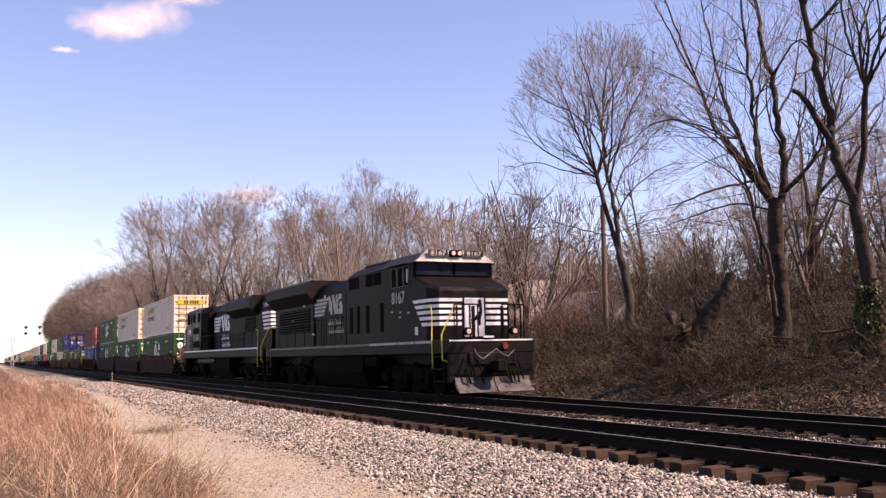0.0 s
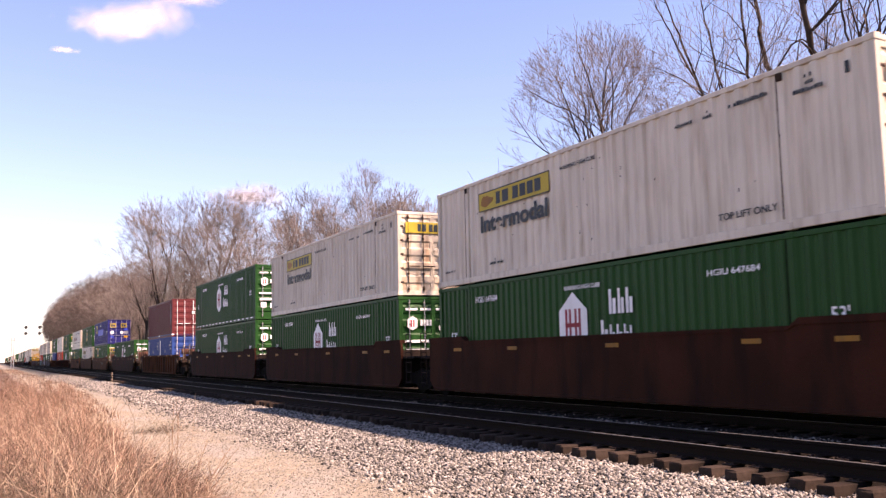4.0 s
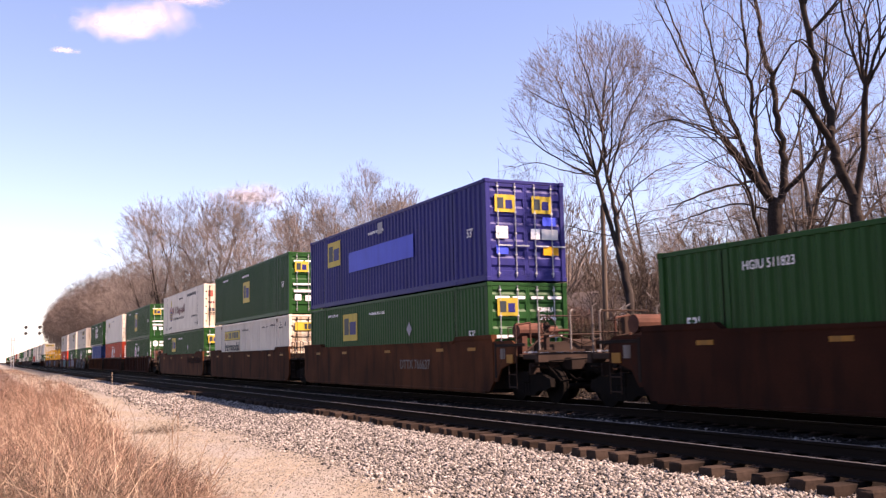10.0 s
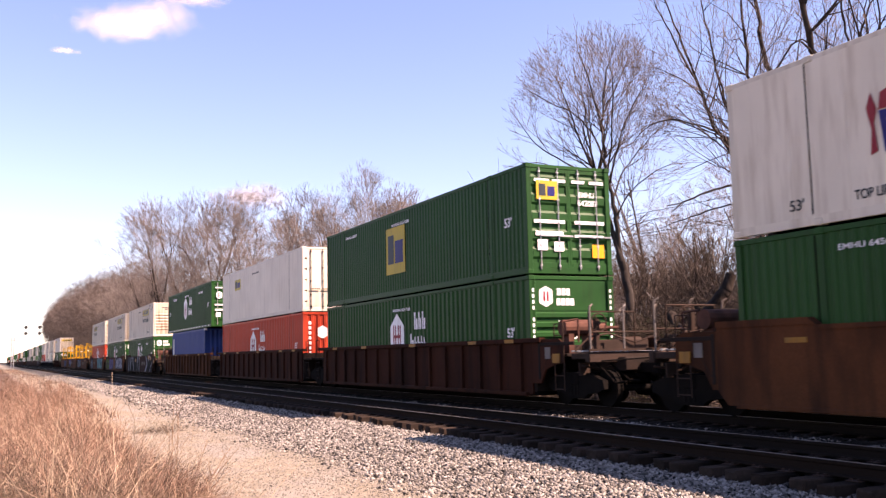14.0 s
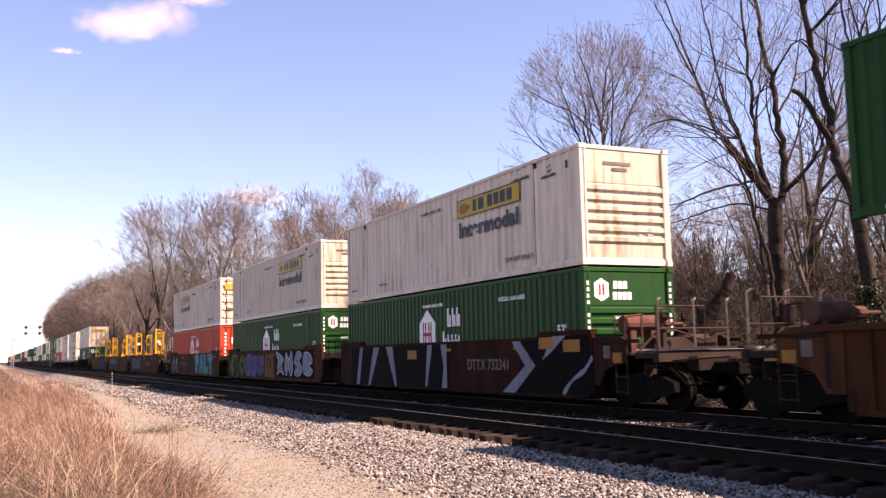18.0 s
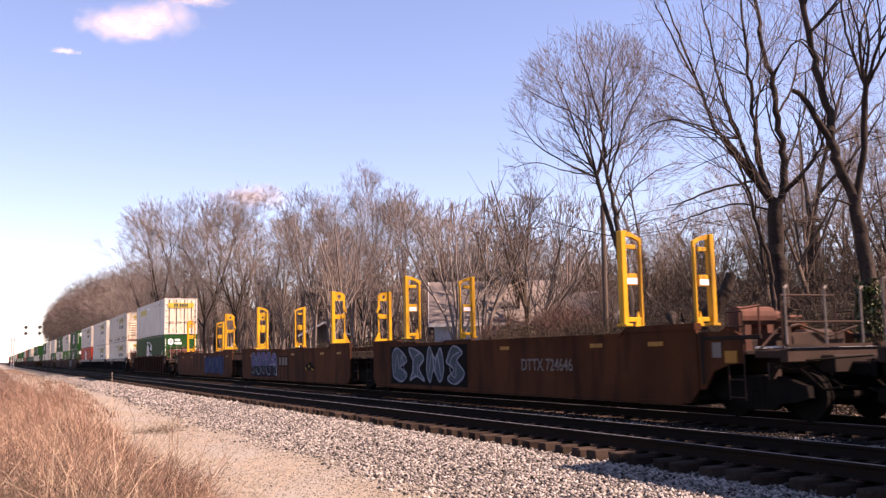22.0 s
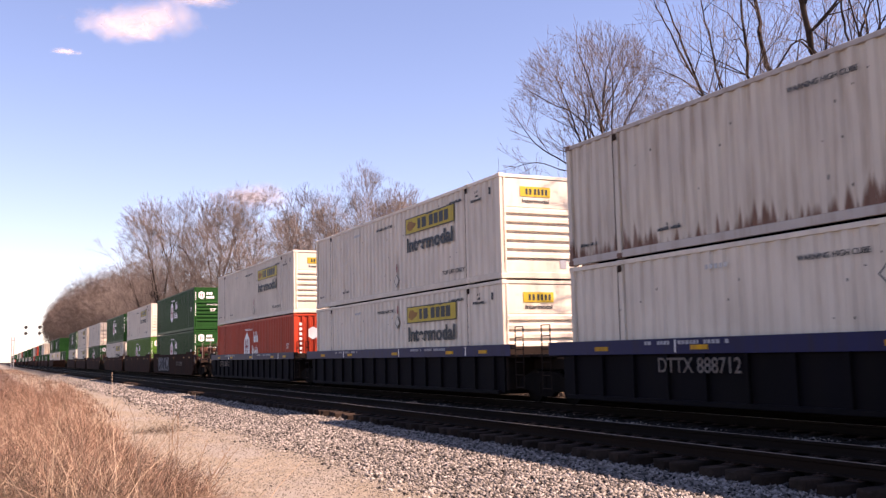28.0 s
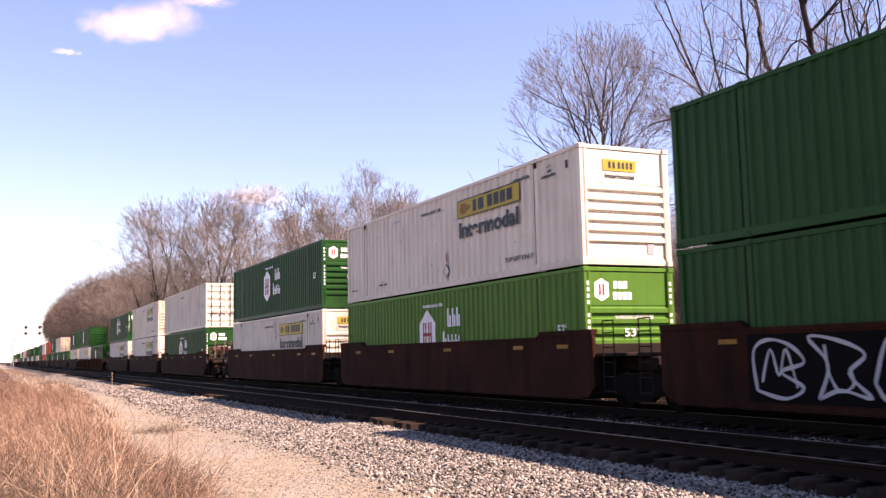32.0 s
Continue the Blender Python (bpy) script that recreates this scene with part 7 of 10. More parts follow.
def well_side(kind, near, top=1.64):
    """One side of a well: web plate, chords and, where it has them, ribs."""
    b = Build()
    x0, x1 = (-1.44, -1.36)
    lo = 0.20
    if kind == "ribbed":
        b.box(x0 + 0.03, x1, -WELL_HALF, WELL_HALF, lo + 0.05, top - 0.09)
        n = 15
        for i in range(n):
            y = -WELL_HALF + 0.5 + (2 * WELL_HALF - 1.0) * i / (n - 1)
            b.prism([(x0 - 0.05, lo + 0.10), (x0 - 0.05, top - 0.18), (x0 + 0.03, top - 0.10), (x0 + 0.03, lo + 0.06)], "y", y - 0.05, y + 0.05)
        b.box(x0 - 0.06, x1 + 0.05, -WELL_HALF - 0.5, WELL_HALF + 0.5, top - 0.12, top, 0.015)
        b.box(x0 - 0.06, x1 + 0.10, -WELL_HALF + 0.2, WELL_HALF - 0.2, lo, lo + 0.10, 0.012)
    else:
        e = WELL_HALF + 0.25
        b.prism([(-e, 1.56), (-e, 0.50), (-e + 0.25, lo + 0.05), (e - 0.25, lo + 0.05), (e, 0.50), (e, 1.56), (e - 0.05, 1.76), (e - 2.2, 1.76), (e - 2.4, 1.62), (-e + 2.4, 1.62), (-e + 2.2, 1.76), (-e + 0.05, 1.76)], "x", x0, x1)
        b.prism([(-e + 0.02, 1.66), (-e + 0.02, 1.78), (-e + 2.22, 1.78), (-e + 2.42, 1.65), (e - 2.42, 1.65), (e - 2.22, 1.78), (e - 0.02, 1.78), (e - 0.02, 1.66), (e - 2.30, 1.66), (e - 2.48, 1.57), (-e + 2.48, 1.57), (-e + 2.30, 1.66)], "x", x0 - 0.025, x1 + 0.07)
        b.box(x0 - 0.012, x1 + 0.10, -WELL_HALF + 0.2, WELL_HALF - 0.2, lo, lo + 0.09, 0.012)
    return b if near else mirrored(b)


def car_end(s, reach):
    """The pieces of the deck over a truck, from the well's end outwards; s: -1 leads, 1 trails."""
    a, c = sorted((s * WELL_HALF, s * reach))
    e0, e1 = sorted((s * (WELL_HALF - 0.05), s * (WELL_HALF + 0.10)))
    p0, p1 = sorted((s * (WELL_HALF + 0.1), s * min(reach - 0.25, WELL_HALF + 1.3)))
    return (("centre_sill", Build().box(-0.55, 0.55, a, c, 0.82, 1.14, 0.03)), ("end_bulkhead", Build().box(-1.36, 1.36, e0, e1, 0.30, 1.45, 0.02)), ("end_deck", Build().box(-1.36, 1.36, p0, p1, 1.16, 1.24, 0.015)))


def coupler(s):
    b = Build()
    a, c = sorted((s * 10.6, s * 11.55))
    b.box(-0.13, 0.13, a, c, 0.78, 1.02, 0.03)
    a, c = sorted((s * 11.40, s * 11.75))
    b.box(-0.20, 0.17, a, c, 0.72, 1.08, 0.06)
    b.path([(0.35, s * 10.9, 0.85), (0.35, s * 11.2, 0.60), (0.30, s * 11.5, 0.42), (0.2, s * 11.75, 0.50)], 0.03)
    b.path([(-1.2, s * 11.0, 1.06), (0.0, s * 11.35, 1.12)], 0.018)
    return b


def ladder(s, x):
    """Grab irons and a step at a car's corner."""
    b = Build()
    y = s * 9.55
    for dy in (-0.2, 0.2):
        b.tube((x, y + dy, 0.35), (x, y + dy, 1.95), 0.016, n=6)
    for z in (0.40, 0.72, 1.04, 1.36, 1.68, 1.95):
        b.tube((x, y - 0.2, z), (x, y + 0.2, z), 0.014, n=6)
    return b


def brake_stand(s):
    b = Build().box(-0.75, -0.63, s * 10.1 - 0.06, s * 10.1 + 0.06, 1.24, 2.05, 0.015)
    b.path([(-0.69 + 0.22 * math.cos(k * math.pi / 6), s * 10.2, 1.95 + 0.22 * math.sin(k * math.pi / 6)) for k in range(13)], 0.018, 5)
    b.tube((-0.69, s * 10.06, 1.95), (-0.69, s * 10.24, 1.95), 0.05, n=8)
    for k in range(3):
        b.tube((-0.69, s * 10.2, 1.95), (-0.69 + 0.22 * math.cos(2.1 * k), s * 10.2, 1.95 + 0.22 * math.sin(2.1 * k)), 0.014, n=5)

    b.path([(-1.1, s * 10.4, 1.24), (-1.1, s * 10.4, 2.2), (0.2, s * 10.4, 2.2), (0.2, s * 10.4, 1.24)], 0.02)
    return b


SCRAWLS = {
    "bowl": [(0.75, 0.85), (0.35, 0.95), (0.08, 0.6), (0.12, 0.2), (0.45, 0.05), (0.8, 0.15), (0.82, 0.45), (0.5, 0.45)],
    "snake": [(0.85, 0.85), (0.4, 0.97), (0.15, 0.72), (0.5, 0.52), (0.85, 0.3), (0.55, 0.04), (0.1, 0.14)],
    "loop": [(0.5, 0.95), (0.12, 0.7), (0.12, 0.3), (0.5, 0.05), (0.88, 0.3), (0.88, 0.7), (0.5, 0.95)],
    "hook": [(0.2, 0.98), (0.28, 0.4), (0.5, 0.06), (0.8, 0.2), (0.75, 0.5)],
    "wave": [(0.05, 0.2), (0.3, 0.9), (0.5, 0.35), (0.7, 0.9), (0.95, 0.1)],
    "fold": [(0.1, 0.9), (0.6, 0.8), (0.35, 0.5), (0.75, 0.45), (0.4, 0.1), (0.95, 0.05)],
    "crook": [(0.85, 0.95), (0.3, 0.75), (0.2, 0.3), (0.55, 0.1), (0.6, 0.55)],
}


def ribbon(points, width, x):
    """A flat bent stroke on the near side; points are (y, z)."""
    pts = [Vector(p) for p in points]
    fine = []
    for k in range(len(pts) - 1):
        p0, p1, p2, p3 = pts[max(k - 1, 0)], pts[k], pts[k + 1], pts[min(k + 2, len(pts) - 1)]
        for s in range(5):
            t = s / 5
            fine.append(0.5 * ((2 * p1) + (p2 - p0) * t + (2 * p0 - 5 * p1 + 4 * p2 - p3) * t * t + (3 * p1 - p0 - 3 * p2 + p3) * t ** 3))
    fine.append(pts[-1])
    b = Build()
    for k, p in enumerate(fine):
        d = (fine[min(k + 1, len(fine) - 1)] - fine[max(k - 1, 0)]).normalized()
        n = Vector((-d.y, d.x)) * width * (0.5 + 0.12 * math.sin(k * 0.9))
        b.v += [(x, p.x + n.x, p.y + n.y), (x, p.x - n.x, p.y - n.y), (x + 0.003, p.x + n.x, p.y + n.y), (x + 0.003, p.x - n.x, p.y - n.y)]
    for k in range(len(fine) - 1):
        a = 4 * k
        b.f += [(a, a + 1, a + 5, a + 4), (a + 2, a + 6, a + 7, a + 3), (a, a + 4, a + 6, a + 2), (a + 1, a + 3, a + 7, a + 5)]
    return b


def graffiti(car, seed, y0, y1, colours, patch=None, z0=0.36, z1=1.52, wide=1.15):
    """Fat overlapping spray-painted strokes with dark outlines on the near side, some over a patch of colour."""
    rnd = random.Random(seed)
    x = -1.452
    main, second, edge = colours
    kinds = ["bowl", "snake", "loop", "hook", "wave", "fold", "crook"]
    n = max(2, round((y1 - y0) / wide))
    w = (y1 - y0) / n
    steps = 7 * n
    low = [(y0 - 0.15 + (y1 - y0 + 0.3) * k / steps, z0 + 0.10 + 0.12 * math.sin(k * 1.9 + seed) * rnd.random()) for k in range(steps + 1)]
    top = [(y1 + 0.15 - (y1 - y0 + 0.3) * k / steps, z1 - 0.12 + 0.14 * math.sin(k * 1.3 + seed) * rnd.random()) for k in range(steps + 1)]
    base = part("graffiti", Build().prism(low + top, "x", x - 0.001, x + 0.002), M[patch or edge], car, "spray-painted graffiti in fat overlapping strokes")
    for i in range(n):
        c1 = y1 - i * w
        tall = rnd.uniform(0.0, 0.12)
        pts = [(c1 - w * (0.02 + 0.96 * a) - 0.16 * (b - 0.5) + rnd.uniform(-0.06, 0.06), z0 + 0.12 + (z1 - z0 - 0.24 - tall) * b + rnd.uniform(-0.04, 0.04)) for a, b in SCRAWLS[rnd.choice(kinds)]]
        part("graffiti_outline", ribbon(pts, w * 0.42, x - 0.006 - 0.001 * (i % 2)), M[edge], base)
        part("graffiti_stroke", ribbon(pts, w * 0.33, x - 0.011 - 0.001 * (i % 2)), M[main], base)
        part("graffiti_stroke", ribbon([(q + 0.03, r - 0.05) for q, r in pts[1:4]], w * 0.10, x - 0.016 - 0.001 * (i % 2)), M[second], base)


def outlined(car, seed, y0, y1, upper, lower, edge, glow, z0=0.34, z1=1.60, count=4):
    """A spray-painted piece in two tones: rounded tops above, dark letters below, all edged with thin bent lines."""
    rnd = random.Random(seed)
    x = -1.452
    w = (y1 - y0) / count
    zm = z0 + (z1 - z0) * 0.52
    base = part("graffiti", Build().prism([(y1, z0 + 0.1), (y1 - 0.5, z0), (y0 + 0.3, z0 + 0.04), (y0, z0 + 0.5), (y0 + 0.4, zm + 0.1), (y1 - 0.1, zm + 0.05)], "x", x - 0.001, x + 0.002), M[lower], car, "dark spray-painted letters with pale edges")
    for i in range(count):
        c = y1 - w * (i + 0.5)
        top = z1 + rnd.uniform(-0.22, 0.10)
        dome = [(c + w * 0.50, zm - 0.12), (c + w * 0.50, zm + 0.14), (c + w * 0.36, top - 0.12), (c + w * 0.05, top), (c - w * 0.26, top - 0.10), (c - w * 0.46, zm + 0.16), (c - w * 0.48, zm - 0.12)]
        part("graffiti_fill", Build().prism(dome, "x", x - 0.004 - 0.0006 * i, x - 0.002), M[upper], base)
        part("graffiti_line", ribbon(dome[1:6], 0.042, x - 0.010 - 0.001 * (i % 2)), M[edge], base)
        for j, kind in enumerate(rnd.sample(["bowl", "snake", "hook", "wave", "fold", "crook"], 2)):
            pts = [(c + w * (0.5 - a) * 1.05 + rnd.uniform(-0.05, 0.05), z0 + 0.08 + (zm - z0 + 0.2) * q + rnd.uniform(-0.04, 0.04)) for a, q in SCRAWLS[kind]]
            part("graffiti_line", ribbon(pts, 0.055 if j else 0.036, x - 0.014 - 0.001 * (i % 2) - 0.002 * j), M[glow if j else edge], base)
    part("graffiti_line", ribbon([(y0 + 0.1, z0 + 0.05), (y0 + 0.05, z0 + 0.5), (y0 + 0.5, zm - 0.02), (y0 + 1.3, zm - 0.06)], 0.07, x - 0.018), M[edge], base)


def block_piece(car, seed, y0, y1, body, edge, back, dots=None, z0=0.36, z1=1.58, count=4, upright=False):
    """Fat spray-painted block shapes with a lit edge on a dark ground."""
    rnd = random.Random(seed)
    x = -1.452
    w = (y1 - y0) / count
    base = part("graffiti", Build().prism([(y1 + 0.1, z0), (y0 - 0.1, z0), (y0 - 0.1, z1), (y1 + 0.1, z1)], "x", x - 0.001, x + 0.002), M[back], car, "spray-painted fat block shapes on a dark ground")
    shapes = [[(0.05, 0.1), (0.0, 0.75), (0.3, 1), (0.72, 0.9), (0.98, 0.62), (0.55, 0.45), (0.95, 0.2), (0.6, 0)], [(0.1, 0), (0.32, 0.55), (0.02, 1), (0.55, 0.92), (0.95, 0.7), (0.66, 0.42), (0.98, 0.05), (0.5, 0.16)],
              [(0, 0.3), (0.2, 1), (0.55, 0.66), (0.85, 1), (1, 0.42), (0.74, 0), (0.42, 0.34), (0.2, 0.02)], [(0.05, 0.55), (0.4, 1), (0.9, 0.86), (0.62, 0.6), (1, 0.3), (0.55, 0.0), (0.12, 0.1), (0.46, 0.36)]]
    if upright:
        shapes = [[(0.05, 0), (0.05, 1), (0.75, 1), (0.95, 0.75), (0.80, 0.48), (0.45, 0.42), (0.42, 0)], [(0.02, 0), (0.36, 1), (0.66, 1), (0.98, 0), (0.66, 0), (0.58, 0.25), (0.42, 0.25), (0.34, 0)],
                  [(0.08, 1), (0.08, 0.05), (0.9, 0), (0.95, 0.3), (0.42, 0.34), (0.40, 1)], [(0.02, 0.98), (0.98, 1), (0.98, 0.70), (0.66, 0.68), (0.74, 0.02), (0.34, 0), (0.38, 0.66), (0.04, 0.64)]]
    for i in range(count):
        c = y1 - w * i
        lean = rnd.uniform(-0.10, 0.14)
        sh = [(c - w * (0.04 + 0.92 * a) + lean * (q - 0.5), z0 + 0.10 + (z1 - z0 - 0.18) * q + rnd.uniform(-0.03, 0.03)) for a, q in shapes[(seed + i) % 4]]
        part("graffiti_fill", Build().prism(sh, "x", x - 0.006, x - 0.002), M[body], base)
        part("graffiti_line", ribbon(sh + sh[:1], 0.06, x - 0.012), M[edge], base)
        if not upright:
            inner = [(c - w * (0.15 + 0.7 * a), z0 + 0.18 + (z1 - z0 - 0.36) * q) for a, q in SCRAWLS[rnd.choice(["hook", "crook", "wave"])]]
            part("graffiti_line", ribbon(inner, 0.045, x - 0.015), M[edge], base)
        if dots:
            for _ in range(3):
                a, q = rnd.uniform(0.15, 0.8), rnd.uniform(0.2, 0.85)
                part("graffiti_dot", Build().tube((x - 0.010, c - w * a, z0 + (z1 - z0) * q), (x - 0.007, c - w * a, z0 + (z1 - z0) * q), rnd.uniform(0.05, 0.10), n=10), M[dots], base)


def bold_bars(car):
    """Black paint with slanting pale wedges, a chevron and a long thin curve along the near side."""
    x = -1.452
    base = part("graffiti", Build().prism([(-1.0, 0.26), (7.4, 0.26), (7.2, 1.58), (-0.9, 1.58)], "x", x - 0.001, x + 0.002), M["gblack"], car, "black paint with pale slanting wedges")
    part("graffiti", Build().prism([(-8.6, 0.30), (-4.4, 0.26), (-5.8, 0.95), (-4.9, 1.58), (-7.4, 1.72), (-8.4, 1.7)], "x", x - 0.001, x + 0.002), M["gblack"], car, "black paint with a pale chevron")
    for poly in ([(6.05, 1.58), (6.35, 1.58), (6.75, 0.26), (6.45, 0.26)], [(4.45, 1.56), (5.0, 1.56), (5.55, 0.24), (5.35, 0.24)], [(3.25, 1.58), (3.85, 1.58), (3.05, 0.26), (2.9, 0.26)],
                 [(0.05, 1.58), (0.4, 1.58), (0.6, 0.30), (0.45, 0.30)], [(-0.95, 1.58), (-0.55, 1.58), (-0.75, 0.9), (-0.6, 0.28), (-0.98, 0.28)], [(-4.85, 1.62), (-5.25, 1.62), (-6.05, 0.95), (-5.0, 0.26), (-4.35, 0.26), (-5.55, 0.95)],
                 [(-6.4, 1.10), (-6.75, 1.25), (-7.6, 1.74), (-6.9, 1.70)]):
        part("graffiti_wedge", Build().prism(poly, "x", x - 0.006, x - 0.002), M["gsilver"], base, "pale wedge")
    part("graffiti_stroke", ribbon([(-7.3, 0.30), (-7.7, 0.62), (-8.2, 0.85), (-8.55, 1.15)], 0.10, x - 0.008), M["gsilver"], base)
    for q, r in ((1.6, 1.28), (-6.6, 1.5), (-7.7, 1.42)):
        part("paint_patch", Build().box(x - 0.007, x - 0.003, q - 0.35, q + 0.35, r - 0.14, r + 0.14), M["amber"], base, "rust-orange patch")


def frame_stand(eyed):
    """A tall yellow stacking frame: a stout outer post, a slim inner one, a sloping top and cross plates; the eyed kind has a holed top plate and a bent inner bracket."""
    b = Build()
    b.box(0.0, 0.13, -0.09, 0.09, 0.0, 2.10, 0.012)
    if eyed:
        ring = [(0.33 + 0.075 * math.cos(k * math.pi / 6), 1.88 + 0.085 * math.sin(k * math.pi / 6)) for k in range(12)]
        b.prism([(0.13, 1.72), (0.13, 2.08), (0.33, 2.08), (0.33, 1.965)] + [ring[k] for k in range(3, 10)] + [(0.33, 1.72)], "y", -0.03, 0.03)
        b.prism([(0.33, 1.72)] + [(ring[(9 + k) % 12][0], ring[(9 + k) % 12][1]) for k in range(7)] + [(0.33, 2.08), (0.50, 2.02), (0.60, 1.90), (0.56, 1.78), (0.48, 1.72)], "y", -0.03, 0.03)
        b.prism([(0.50, 1.74), (0.58, 1.80), (0.58, 1.50), (0.66, 1.28), (0.62, 1.20), (0.50, 1.40)], "y", -0.04, 0.04)
        b.box(0.13, 0.52, -0.03, 0.03, 0.98, 1.16, 0.008)
        b.tube((0.50, -0.06, 1.10), (0.50, 0.06, 1.10), 0.10, n=12)
        b.box(0.53, 0.58, -0.025, 0.025, 0.20, 1.02, 0.006)
        b.prism([(0.50, 0.42), (0.58, 0.42), (0.76, 0.06), (0.76, 0.0), (0.50, 0.0)], "y", -0.03, 0.03)
        b.box(0.13, 0.50, -0.03, 0.03, 0.0, 0.16, 0.008)
    else:
        b.prism([(0.13, 1.98), (0.13, 2.10), (0.34, 2.05), (0.58, 1.93), (0.58, 1.80), (0.52, 1.80), (0.50, 1.88), (0.34, 1.96)], "y", -0.04, 0.04)
        b.box(0.51, 0.57, -0.045, 0.045, 0.0, 1.82, 0.01)
        b.box(0.13, 0.42, -0.03, 0.03, 1.70, 1.80, 0.008)
        b.box(0.13, 0.44, -0.035, 0.035, 0.90, 1.16, 0.008)
        b.box(0.13, 0.51, -0.03, 0.03, 0.10, 0.20, 0.008)
        b.prism([(0.34, 0.0), (0.51, 0.0), (0.44, 0.34)], "y", -0.03, 0.03)
    b.box(-0.02, 0.19, -0.16, 0.16, 0.0, 0.06, 0.01)
    return b


def chord_writing():
    b = Build()
    rng_ = random.Random(3)
    for y0, y1 in ((-4.9, -2.0), (2.6, 5.0)):
        y = y0
        while y < y1:
            w = rng_.uniform(0.05, 0.10)
            if rng_.random() < 0.85:
                b.box(-1.524, -1.519, y, y + w, 1.385, 1.46)
            y += w + 0.03
    return b


PIPES = (((-1.3, 10.1, 1.30), (-0.9, 10.1, 1.62), (-0.2, 9.9, 1.70), (0.5, 10.0, 1.48), (1.1, 10.1, 1.66)),
         ((-1.32, 9.6, 1.20), (-1.32, 9.6, 2.0), (-0.9, 9.65, 2.06), (-0.9, 9.65, 1.5)),
         ((-1.38, 10.5, 0.95), (-0.8, 10.4, 0.86), (-0.3, 10.5, 1.02), (0.4, 10.4, 0.84), (1.2, 10.5, 0.96)))


